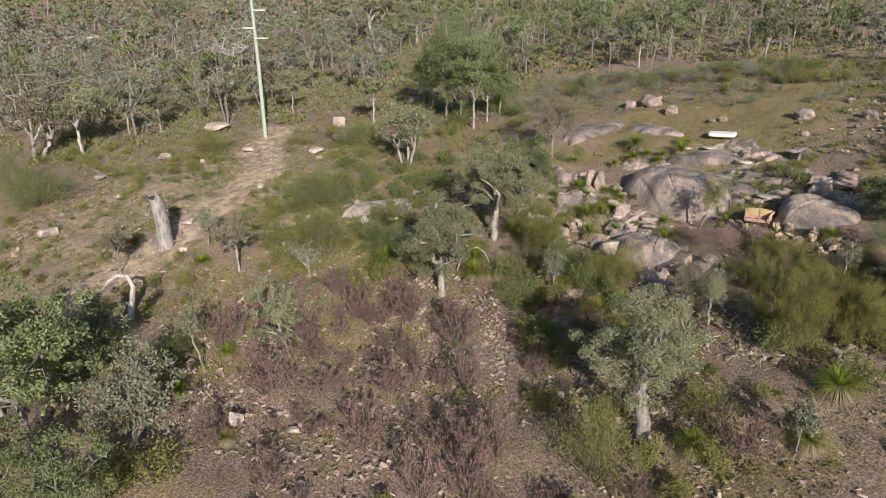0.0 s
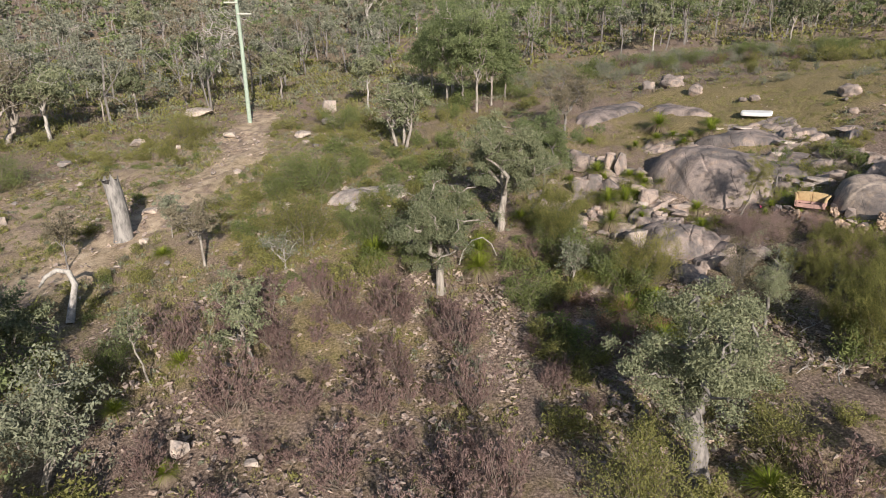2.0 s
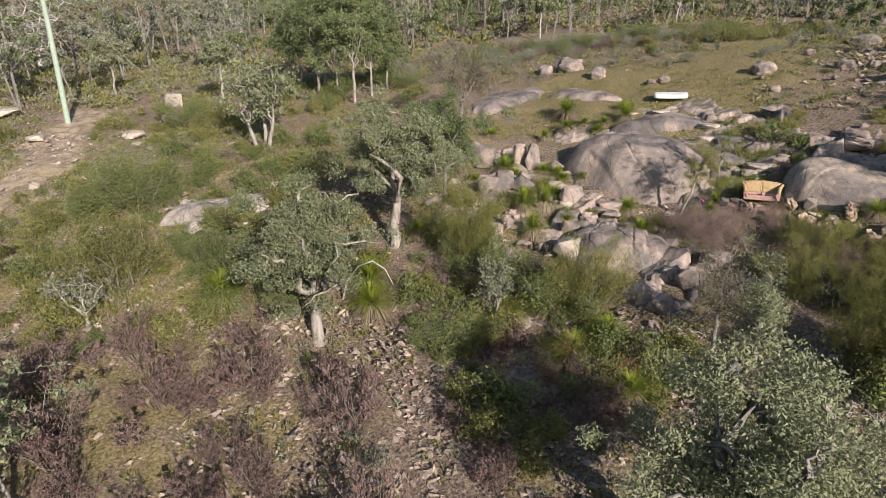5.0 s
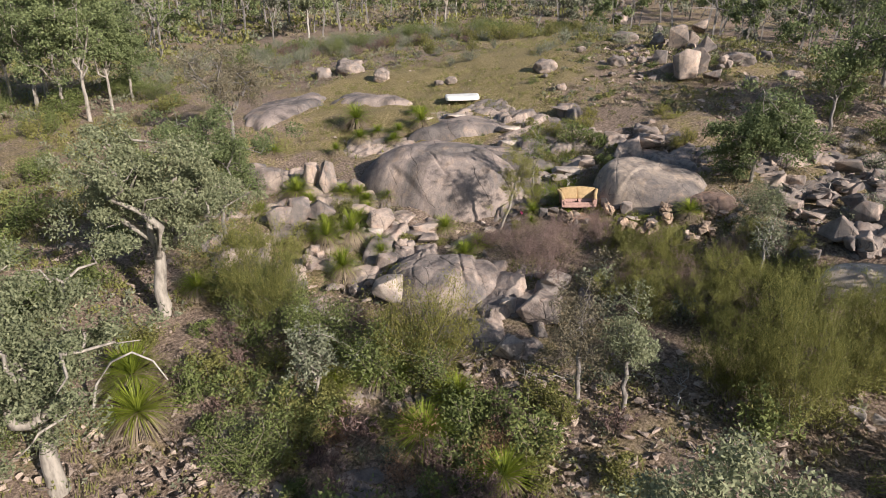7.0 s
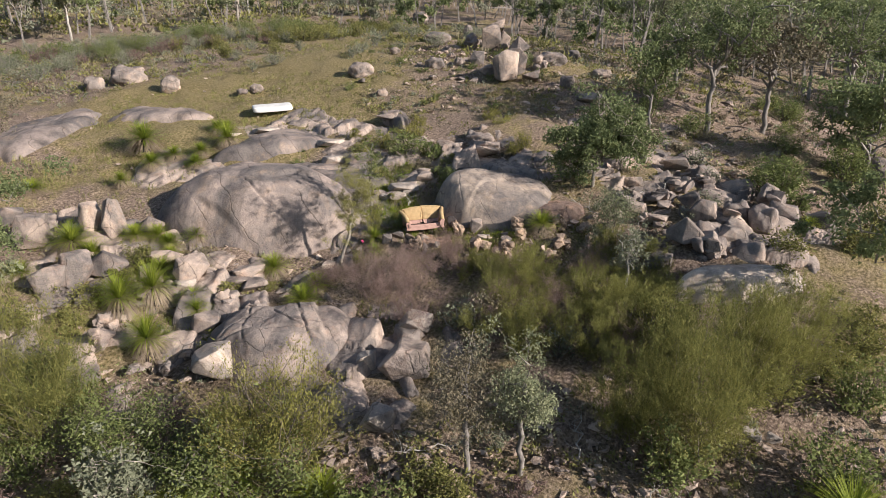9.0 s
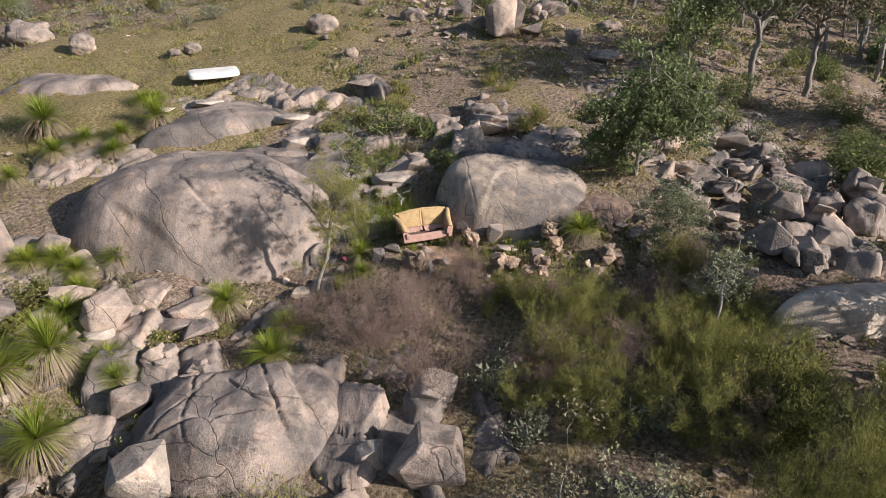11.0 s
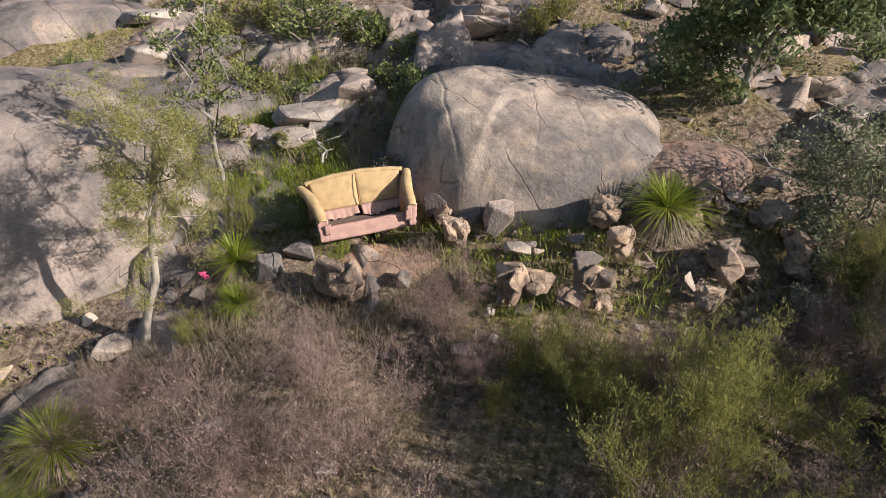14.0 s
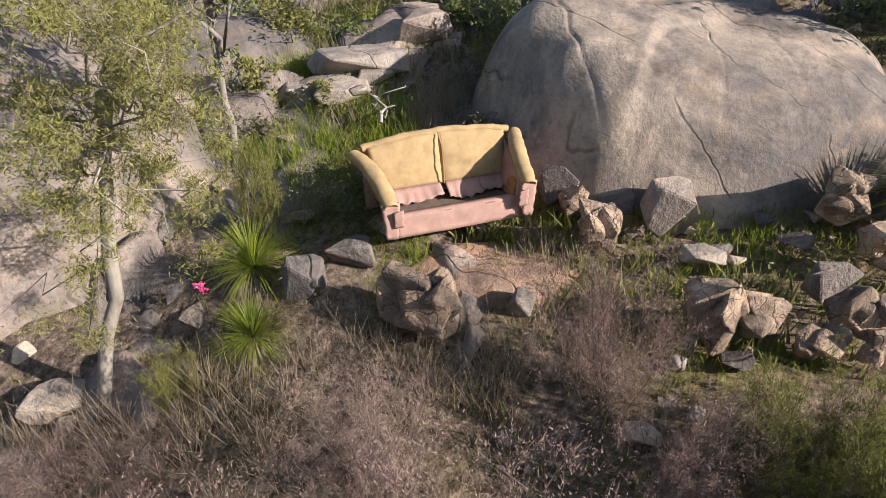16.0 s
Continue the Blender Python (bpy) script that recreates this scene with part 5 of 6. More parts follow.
tree_at(-17.5, 43.3, seed=22, height=3.1, spread=0.8, trunk_r=0.047, bark=BARK_PALE, leaf=LEAF_GREY, fork=0.45, limbs=4, count=1600, size=0.13, clump=0.35, label="small blue-green sapling on the slope")
tree_at(28.0, 36.2, seed=23, height=4.2, spread=2.0, trunk_r=0.1, bark=BARK_PALE, leaf=LEAF_DARK, fork=0.25, limbs=8, count=19000, size=0.115, clump=0.65, low=0.0, label="dense glossy green tree behind the whaleback rock")
tree_at(38.7, 35.1, seed=24, height=7.5, spread=3.7, trunk_r=0.16, bark=BARK_GREY, leaf=LEAF_DARK, fork=0.45, limbs=6, count=9500, size=0.14, clump=0.8, label="tall open gum tree on the rocky slope")
tree_at(43.0, 33.3, seed=25, height=7.2, spread=3.7, trunk_r=0.16, bark=BARK_GREY, leaf=LEAF_BROWN, fork=0.4, limbs=6, count=5400, size=0.18, clump=0.8, bare=True, label="brownish half-bare gum tree")
tree_at(35.6, 37.1, seed=26, height=4.8, spread=1.8, trunk_r=0.094, bark=BARK_GREY, leaf=LEAF_DARK, fork=0.4, limbs=5, count=3300, size=0.16, clump=0.6, label="small dark gum tree on rocks")
tree_at(39.5, 27.5, seed=27, height=5.5, spread=2.8, trunk_r=0.12, bark=BARK_GREY, leaf=LEAF_DARK, fork=0.25, limbs=6, count=8100, size=0.17, clump=0.8, label="bushy dark green tree")
tree_at(25.3, 24.3, seed=28, height=5.5, spread=2.3, trunk_r=0.078, bark=BARK_PALE, leaf=LEAF_DARK, fork=0.5, limbs=5, count=5400, size=0.15, clump=0.6, lean=(0.1, 0.1), label="dark green tree leaning over the gully")
tree_at(-37.3, 112, seed=30, height=10.5, spread=6.9, trunk_r=0.35, bark=DEAD_WOOD, leaf=LEAF_GREY, fork=0.25, limbs=8, count=0, bare=True, sub=6, low=0.3, label="dead white tree with bare spreading branches")
tree_at(-14.5, 150, seed=31, height=17, spread=5.8, trunk_r=0.39, bark=DEAD_WOOD, leaf=LEAF_GUM, fork=0.4, limbs=5, count=2000, size=0.5, stems=2, clump=1.4, label="tall white-trunked gum tree")
tree_at(-47.5, 70.9, seed=32, height=10, spread=5.2, trunk_r=0.31, bark=BARK_PALE, leaf=LEAF_BROWN, fork=0.25, limbs=5, count=4700, size=0.25, stems=3, clump=1.1, label="pink-barked gum tree with olive crown")
tree_at(-42.7, 72.4, seed=33, height=8, spread=4.6, trunk_r=0.22, bark=DEAD_WOOD, leaf=LEAF_GUM, fork=0.4, limbs=5, count=4000, size=0.25, clump=1.1, label="white-trunked gum tree with olive crown")

# pale trunks that stand out of the woodland
tree_at(-63.4, 141.3, seed=201, height=10.6, spread=3.4, trunk_r=0.23, bark=DEAD_WOOD, leaf=LEAF_GUM, fork=0.5, limbs=6, count=4200, size=0.32, clump=0.90, label="white-trunked gum tree of the open woodland")
tree_at(-68.3, 167.9, seed=202, height=13.3, spread=4.3, trunk_r=0.29, bark=BARK_PALE, leaf=LEAF_GUM, fork=0.5, limbs=6, count=4200, size=0.36, clump=1.13, label="white-trunked gum tree of the open woodland")
tree_at(-32.6, 195.8, seed=203, height=10.1, spread=3.2, trunk_r=0.22, bark=DEAD_WOOD, leaf=LEAF_GUM, fork=0.5, limbs=6, count=4200, size=0.41, clump=0.85, label="white-trunked gum tree of the open woodland")
tree_at(-14.5, 152.6, seed=204, height=12.5, spread=4.0, trunk_r=0.28, bark=BARK_PALE, leaf=LEAF_GUM, fork=0.5, limbs=6, count=4200, size=0.34, clump=1.07, label="white-trunked gum tree of the open woodland")
tree_at(-6.6, 162.7, seed=205, height=9.5, spread=3.0, trunk_r=0.21, bark=DEAD_WOOD, leaf=LEAF_GUM, fork=0.5, limbs=6, count=4200, size=0.35, clump=0.81, label="white-trunked gum tree of the open woodland")
tree_at(22.4, 160.4, seed=206, height=9.0, spread=2.9, trunk_r=0.20, bark=BARK_PALE, leaf=LEAF_GUM, fork=0.5, limbs=6, count=4200, size=0.35, clump=0.77, label="white-trunked gum tree of the open woodland")
tree_at(29.8, 98.0, seed=207, height=6.5, spread=2.1, trunk_r=0.14, bark=DEAD_WOOD, leaf=LEAF_GUM, fork=0.5, limbs=6, count=4200, size=0.24, clump=0.55, label="white-trunked gum tree of the open woodland")
tree_at(45.5, 91.1, seed=208, height=7.0, spread=2.2, trunk_r=0.15, bark=BARK_PALE, leaf=LEAF_GUM, fork=0.5, limbs=6, count=4200, size=0.23, clump=0.60, label="white-trunked gum tree of the open woodland")
tree_at(59.4, 110.4, seed=209, height=5.8, spread=1.9, trunk_r=0.13, bark=DEAD_WOOD, leaf=LEAF_GUM, fork=0.5, limbs=6, count=4200, size=0.26, clump=0.49, label="white-trunked gum tree of the open woodland")
tree_at(-36.2, 79.4, seed=210, height=6.3, spread=2.0, trunk_r=0.14, bark=BARK_PALE, leaf=LEAF_GUM, fork=0.5, limbs=6, count=4200, size=0.21, clump=0.54, label="white-trunked gum tree of the open woodland")
tree_at(-43.0, 73.0, seed=211, height=6.6, spread=2.1, trunk_r=0.15, bark=DEAD_WOOD, leaf=LEAF_GUM, fork=0.5, limbs=6, count=4200, size=0.20, clump=0.56, label="white-trunked gum tree of the open woodland")
tree_at(-40.7, 80.2, seed=212, height=5.6, spread=1.8, trunk_r=0.12, bark=BARK_PALE, leaf=LEAF_GUM, fork=0.5, limbs=6, count=4200, size=0.21, clump=0.47, label="white-trunked gum tree of the open woodland")
tree_at(-8.6, 77.1, seed=213, height=6.1, spread=2.0, trunk_r=0.13, bark=DEAD_WOOD, leaf=LEAF_GUM, fork=0.5, limbs=6, count=4200, size=0.20, clump=0.52, label="white-trunked gum tree of the open woodland")
tree_at(46.3, 132.3, seed=214, height=5.8, spread=1.9, trunk_r=0.13, bark=BARK_PALE, leaf=LEAF_GUM, fork=0.5, limbs=6, count=4200, size=0.30, clump=0.49, label="white-trunked gum tree of the open woodland")
tree_at(-41.2, 131.7, seed=215, height=7.6, spread=2.4, trunk_r=0.17, bark=DEAD_WOOD, leaf=LEAF_GUM, fork=0.5, limbs=6, count=4200, size=0.30, clump=0.64, label="white-trunked gum tree of the open woodland")
tree_at(-20.6, 86.1, seed=216, height=6.5, spread=2.1, trunk_r=0.14, bark=BARK_PALE, leaf=LEAF_GUM, fork=0.5, limbs=6, count=4200, size=0.22, clump=0.56, label="white-trunked gum tree of the open woodland")
# the close stand of green saplings beside the track
tree_at(-1.4, 80.5, seed=238, height=10.2, spread=2.2, trunk_r=0.14, bark=BARK_PALE, leaf=LEAF_DARK, fork=0.3, limbs=6, count=9000, size=0.16, clump=1.02, low=0.2, label="slender dense green gum sapling in a close stand")
tree_at(0.4, 75.5, seed=239, height=11.7, spread=2.6, trunk_r=0.16, bark=BARK_PALE, leaf=LEAF_DARK, fork=0.3, limbs=6, count=9000, size=0.16, clump=1.17, low=0.2, label="slender dense green gum sapling in a close stand")
tree_at(2.0, 71.7, seed=240, height=9.6, spread=2.1, trunk_r=0.13, bark=BARK_PALE, leaf=LEAF_DARK, fork=0.3, limbs=6, count=9000, size=0.16, clump=0.96, low=0.2, label="slender dense green gum sapling in a close stand")
tree_at(3.4, 70.1, seed=241, height=10.4, spread=2.3, trunk_r=0.15, bark=BARK_PALE, leaf=LEAF_DARK, fork=0.3, limbs=6, count=9000, size=0.16, clump=1.04, low=0.2, label="slender dense green gum sapling in a close stand")
tree_at(5.1, 72.7, seed=242, height=8.9, spread=2.0, trunk_r=0.12, bark=BARK_PALE, leaf=LEAF_DARK, fork=0.3, limbs=6, count=9000, size=0.16, clump=0.89, low=0.2, label="slender dense green gum sapling in a close stand")
tree_at(6.8, 75.1, seed=243, height=8.0, spread=1.8, trunk_r=0.11, bark=BARK_PALE, leaf=LEAF_DARK, fork=0.3, limbs=6, count=9000, size=0.16, clump=0.80, low=0.2, label="slender dense green gum sapling in a close stand")
tree_at(-2.7, 86.9, seed=244, height=8.3, spread=1.8, trunk_r=0.12, bark=BARK_PALE, leaf=LEAF_DARK, fork=0.3, limbs=6, count=9000, size=0.16, clump=0.83, low=0.2, label="slender dense green gum sapling in a close stand")
tree_at(1.1, 81.2, seed=245, height=12.3, spread=2.7, trunk_r=0.17, bark=BARK_PALE, leaf=LEAF_DARK, fork=0.3, limbs=6, count=9000, size=0.16, clump=1.23, low=0.2, label="slender dense green gum sapling in a close stand")

for k, (tx, ty, th) in enumerate(((-22, 26, 7.5), (-24, 20, 9), (49, 41, 8), (54, 31, 9), (56, 44, 9))):
    tree_at(tx, ty, seed=50 + k, height=th, spread=3.4, trunk_r=0.16, bark=BARK_GREY, leaf=LEAF_GUM if k % 3 else LEAF_DARK, fork=0.4, limbs=6, count=6500, size=0.15, clump=0.85, label="dense dark green gum tree at the wood's edge")

tree_at(-13.2, 17.5, seed=61, height=5.2, spread=2.2, trunk_r=0.12, bark=BARK_GREY, leaf=LEAF_DARK, fork=0.35, limbs=6, count=7000, size=0.11, clump=0.6, label="dense dark green gum sapling in shade")
tree_at(-16.8, 18.8, seed=62, height=4.8, spread=2.0, trunk_r=0.1, bark=BARK_GREY, leaf=LEAF_DARK, fork=0.3, limbs=6, count=6000, size=0.11, clump=0.6, label="dense dark green gum sapling in shade")
tree_at(25.6, 33.9, seed=71, height=2.0, spread=1.0, trunk_r=0.035, bark=BARK_DARK, leaf=LEAF_GUM, fork=0.25, limbs=5, count=5500, size=0.055, clump=0.45, low=0.1, stems=2, label="fine-leaved grey-green small tree by the rocks")
# ---- patterns that are stood about: small, middling and large of each kind ----
def family(name, seed, leaf, bark, style, label, sizes):
    """sizes: height meant, leaves, leaf length, leaf width."""
    return [(tall, make_shrub(name, seed + k, leaf, bark, count, size, width, style, tall, label)) for k, (tall, count, size, width) in enumerate(sizes)]


DRY = [(h, make_fine_shrub("dry_shrub", 60 + k, TWIG_DRY, BARK_DARK, h, n, "dry purple-brown leafless shrub of fine twigs", 1.3, 4.5, (0.075, 0.024)))
       for k, (h, n) in enumerate(((0.8, (12, 90, 320, 620)), (1.4, (22, 200, 850, 1450)), (1.5, (22, 200, 850, 1450))))]
# the large near shrubs take the twig colour with sunlight painted in
DRY += [(2.2 + 0.2 * s, make_fine_shrub("fine_dry_shrub", 64 + s, TWIG_FINE_SUNLIT, BARK_DARK, 2.3, (20, 520, 4400, 10000), "airy pinkish grey shrub of fine dry twigs", 0.9, 1.3, (0.028, 0.01))) for s in range(2)]
OLIVE = family("olive_shrub", 70, LEAF_OLIVE, BARK_DARK, "round", "dense olive green shrub on stony soil", [(0.7, 800, 0.07, 0.034), (1.3, 1450, 0.1, 0.05), (1.4, 1450, 0.1, 0.05), (2.4, 5600, 0.082, 0.04), (3.4, 10000, 0.08, 0.038)])
GREEN = family("green_shrub", 80, LEAF_GREEN, BARK_DARK, "round", "dense dark green shrub on stony soil", [(0.7, 800, 0.07, 0.034), (1.3, 1450, 0.1, 0.05), (1.4, 1450, 0.1, 0.05), (2.4, 5600, 0.082, 0.04), (3.4, 10000, 0.08, 0.038)])
BROOM = family("broom_shrub", 90, LEAF_BROOM, BARK_DARK, "broom", "feathery yellow-green broom-like shrub", [(1.2, 4000, 0.09, 0.03), (1.9, 8500, 0.085, 0.024)])
BROOM += [(2.4 + 0.2 * s, make_fine_shrub("broom_shrub", 94 + s, LEAF_BROOM, BARK_DARK, 1.7, (15, 380, 3000, 7200), "feathery yellow-green broom-like shrub", 1.8, 2.0, (0.04, 0.01))) for s in range(2)]
BROOM_TALL = [(3.2 + 0.9 * s, make_fine_shrub("broom_shrub", 97 + s, LEAF_BROOM, BARK_DARK, 3.2 + 0.9 * s, (26, 900, 8000, 19000), "tall feathery olive green broom-like shrub", 1.5, 3.0, (0.075, 0.014))) for s in range(2)]
YELLOW = family("yellow_shrub", 100, LEAF_YELLOW, BARK_DARK, "broom", "bright yellow-green feathery shrub", [(1.2, 2000, 0.08, 0.03), (2.8, 16000, 0.07, 0.02)])
SILVER = family("grey_shrub", 110, LEAF_GREY, BARK_GREY, "round", "silver-grey leafy heath shrub", [(0.8, 450, 0.08, 0.034), (1.4, 1200, 0.085, 0.034)])
LOW = family("low_shrub", 120, LEAF_GREEN, BARK_DARK, "flat", "low green heath shrub", [(0.5, 420, 0.075, 0.026), (0.8, 750, 0.075, 0.026)])
HEATH = family("heath_shrub", 125, LEAF_BROWN, BARK_DARK, "flat", "low brownish heath shrub", [(0.5, 420, 0.075, 0.026), (0.8, 750, 0.075, 0.026)])
RUST = family("rusty_shrub", 130, TWIG_RUST, BARK_DARK, "dry", "dead shrub with rusty brown leaves", [(1.6, 1100, 0.1, 0.04)])
GT = [(0.8, make_grass_tree(140 + s)) for s in range(3)]
pick = random.Random(7)


def shrub(kind, x, y, tall, wide=None):
    """Stand one shrub of a kind, so high and so wide, copied from the pattern nearest in size."""
    if math.hypot((x - 20) / 8, (y - 36.5) / 6.5) < 1 and kind[-1][0] > 2:
        kind = [(h, ob) for h, ob in kind if h > 2]
    elif kind is DRY:
        kind = DRY[:3]
    elif kind is BROOM:
        kind = BROOM_TALL if tall > 2.4 else BROOM[:2]
    best = min(abs(h - tall) for h, _ in kind)
    near = [ob for h, ob in kind if abs(h - tall) < best + 0.3]
    return put(pick.choice(near), x, y, wide or tall, pick.uniform(0, 360), 0.02, tall)


shrub(DRY, -8.8, 27.1, 3.49, 4.00)
shrub(DRY, -12.4, 31.3, 2.86, 3.47)
shrub(DRY, -7.9, 31.5, 2.43, 2.70)
shrub(DRY, -9.4, 35.3, 2.28, 2.58)
shrub(DRY, -6.8, 36.5, 2.30, 2.24)
shrub(DRY, -5.3, 33.8, 2.52, 2.45)
shrub(DRY, -2.2, 34.0, 2.70, 3.14)
shrub(DRY, 1.0, 31.4, 2.88, 2.96)
shrub(DRY, 1.3, 27.3, 2.77, 2.69)
shrub(DRY, -2.7, 27.0, 2.15, 2.68)
shrub(DRY, -3.7, 23.2, 2.52, 2.72)
shrub(DRY, -1.0, 20.2, 2.83, 3.00)
shrub(DRY, 1.1, 20.2, 3.08, 2.74)
shrub(DRY, 2.2, 22.5, 3.00, 2.38)
shrub(DRY, -10.5, 23.5, 2.08, 2.31)
shrub(DRY, 12.5, 21.3, 2.56, 3.31)
shrub(DRY, -5.6, 27.2, 1.56, 2.12)
shrub(DRY, -2.0, 29.9, 1.64, 1.91)
shrub(DRY, -7.3, 21.1, 1.91, 2.65)
shrub(DRY, -7.0, 29.8, 1.67, 1.94)
shrub(DRY, 0.4, 22.9, 2.20, 3.21)
shrub(GREEN, -9.2, 49.7, 3.72, 5.29)
shrub(GREEN, -11.3, 48.4, 2.44, 2.85)
shrub(GREEN, -3.8, 41.3, 3.35, 2.85)
shrub(GREEN, -5.7, 43.3, 2.18, 2.12)
shrub(GREEN, -15.2, 30.0, 2.15, 2.09)
shrub(GREEN, -1.7, 39.2, 2.00, 1.94)
shrub(GREEN, 4.4, 35.0, 2.21, 2.50)
shrub(GREEN, 9.9, 35.7, 2.67, 3.33)
shrub(GREEN, 8.3, 39.2, 2.44, 2.36)
shrub(GREEN, -37.6, 55.3, 3.89, 5.67)
shrub(GREEN, -41.4, 57.9, 5.50, 4.01)
shrub(GREEN, -9.9, 65.1, 2.85, 3.68)
shrub(GREEN, 7.1, 41.2, 2.95, 2.86)
shrub(GREEN, -19.4, 27.9, 4.36, 5.29)
shrub(OLIVE, -8.8, 41.8, 3.65, 4.59)
shrub(OLIVE, -25.9, 67.6, 3.13, 4.73)
shrub(OLIVE, 12.0, 23.8, 2.09, 2.61)
shrub(OLIVE, 11.2, 20.9, 1.39, 1.89)
shrub(OLIVE, 17.4, 27.7, 2.05, 1.99)
shrub(OLIVE, 6.3, 21.0, 4.01, 3.37)
shrub(OLIVE, -5.3, 36.9, 1.73, 2.24)
shrub(OLIVE, -15.7, 27.6, 2.07, 2.68)
shrub(GT, 2.2, 39.7, 1.85, 1.80)
shrub(GT, 2.1, 38.0, 1.76, 1.70)
shrub(GT, -4.0, 39.5, 1.88, 1.94)
shrub(GT, 10.1, 30.7, 1.19, 1.54)
shrub(GT, 5.1, 44.1, 1.14, 1.24)
shrub(GT, 17.8, 24.0, 1.60, 1.71)
shrub(GT, 15.2, 21.3, 1.32, 1.28)
shrub(GT, -12.0, 30.3, 0.87, 1.02)
shrub(GT, -13.5, 27.1, 0.83, 0.97)
shrub(GT, -10.0, 23.7, 0.74, 0.87)
shrub(GT, -17.1, 40.8, 0.89, 1.29)
shrub(GT, 10.7, 21.8, 1.27, 1.37)
shrub(GT, 16.4, 43.9, 1.09, 1.13)
shrub(GT, 10.9, 45.1, 1.73, 1.35)
shrub(GT, 12.0, 44.9, 1.86, 1.36)
shrub(GT, 10.6, 42.6, 1.59, 1.24)
shrub(GT, 11.3, 50.0, 1.35, 1.57)
shrub(GT, 15.6, 41.0, 1.09, 1.06)
shrub(GT, 17.9, 57.2, 1.74, 2.03)
shrub(GT, 21.0, 54.2, 1.52, 1.64)
shrub(GT, 17.1, 55.0, 0.98, 1.27)
shrub(GT, 12.0, 56.0, 0.80, 1.25)
shrub(GT, 31.1, 28.1, 0.69, 0.80)
shrub(YELLOW, 10.8, 35.8, 3.57, 3.46)
shrub(BROOM, 7.1, 41.2, 4.69, 4.55)
shrub(BROOM, 10.1, 36.5, 2.58, 2.17)
shrub(BROOM, 18.1, 27.6, 4.54, 3.90)
shrub(BROOM, 17.2, 29.1, 3.44, 2.84)
shrub(BROOM, 22.1, 26.5, 3.32, 3.71)
shrub(BROOM, 21.1, 32.3, 2.25, 2.58)
shrub(BROOM, 20.2, 27.3, 3.76, 3.28)
shrub(BROOM, 21.1, 34.8, 1.93, 2.08)
shrub(BROOM, 19.3, 35.0, 2.24, 2.18)
shrub(DRY, 17.0, 36.8, 2.60, 2.91)
shrub(DRY, 17.2, 39.1, 2.14, 2.50)
shrub(DRY, 20.2, 37.6, 1.25, 1.3)
shrub(DRY, 20.0, 35.0, 1.45, 1.81)
shrub(DRY, 20.0, 33.4, 1.81, 1.76)
shrub(GREEN, 8.4, 38.0, 2.12, 2.57)
shrub(GREEN, 33.2, 30.0, 2.06, 2.57)
shrub(GREEN, 25.8, 45.5, 1.50, 2.04)
shrub(GREEN, 22.1, 24.6, 1.61, 1.56)
shrub(GREEN, 16.8, 27.8, 1.67, 1.78)
shrub(GREEN, 19.0, 24.6, 1.61, 1.92)
shrub(BROOM, 20.6, 36.1, 1.29, 1.31)
shrub(BROOM, 21.1, 34.8, 1.55, 1.54)
shrub(BROOM, 20.4, 35.5, 0.98, 0.90)
shrub(BROOM, 20.6, 42.3, 1.29, 1.01)
shrub(DRY, 21.3, 35.8, 1.09, 0.85)
shrub(GREEN, 21.2, 41.8, 0.93, 1.00)
shrub(GREEN, 25.0, 41.9, 1.03, 0.89)
shrub(GREEN, 26.3, 44.2, 1.09, 1.19)
shrub(GT, 20.0, 41.85, 0.85, 0.72)
shrub(GT, 19.5, 41.3, 0.62, 0.62)
shrub(GT, 24.2, 36.4, 0.92, 1.16)
shrub(GT, 16.7, 41.6, 0.99, 0.96)
shrub(BROOM, 20.5, 36.3, 1.40, 1.41)
shrub(BROOM, 20.5, 34.8, 1.92, 1.75)
shrub(BROOM, 21.6, 34.0, 1.43, 1.55)
shrub(BROOM, 20.0, 33.6, 1.55, 1.60)
shrub(BROOM, 20.9, 32.5, 2.28, 2.06)
shrub(BROOM, 21.5, 31.3, 2.12, 2.14)
shrub(BROOM, 22.6, 31.0, 1.81, 2.07)
shrub(BROOM, 19.1, 35.0, 1.36, 1.38)
shrub(BROOM, 20.0, 37.1, 0.74, 0.75)
shrub(BROOM, 18.9, 34.0, 1.48, 1.87)
shrub(BROOM, 20.6, 31.6, 1.86, 1.85)
shrub(SILVER, 18.0, 35.5, 1.21, 1.47)
shrub(SILVER, 19.1, 33.8, 1.04, 1.31)
shrub(DRY, 18.5, 38.2, 2.12, 2.05)
shrub(DRY, 17.7, 38.9, 1.34, 1.73)
shrub(DRY, 20.6, 38.35, 1.6, 1.5)
shrub(DRY, 21.2, 35.5, 1.28, 1.35)
shrub(OLIVE, -23.2, 30.6, 3.20, 4.27)
shrub(OLIVE, -12.3, 21.5, 1.75, 2.55)
shrub(OLIVE, -13.7, 21.0, 1.77, 2.57)
shrub(DRY, 17.7, 41.9, 0.65, 1.15)
shrub(DRY, 18.1, 41.1, 0.71, 1.22)
shrub(DRY, 18.95, 39.5, 1.35, 1.5)
shrub(DRY, 20.8, 38.3, 1.19, 1.16)
shrub(DRY, 17.3, 41.6, 1.07, 1.59)
shrub(DRY, 16.8, 41.6, 1.07, 1.59)
shrub(BROOM, 18.7, 33.6, 2.06, 2.07)
shrub(BROOM, 20.3, 31.1, 2.49, 2.45)
shrub(BROOM, 17.7, 34.7, 1.52, 1.75)
shrub(BROOM, 19.3, 32.3, 2.02, 1.93)
shrub(BROOM, 22.6, 30.6, 2.18, 2.27)
shrub(BROOM, 20.9, 30.0, 2.22, 2.33)
shrub(DRY, 18.7, 34.7, 1.74, 2.03)
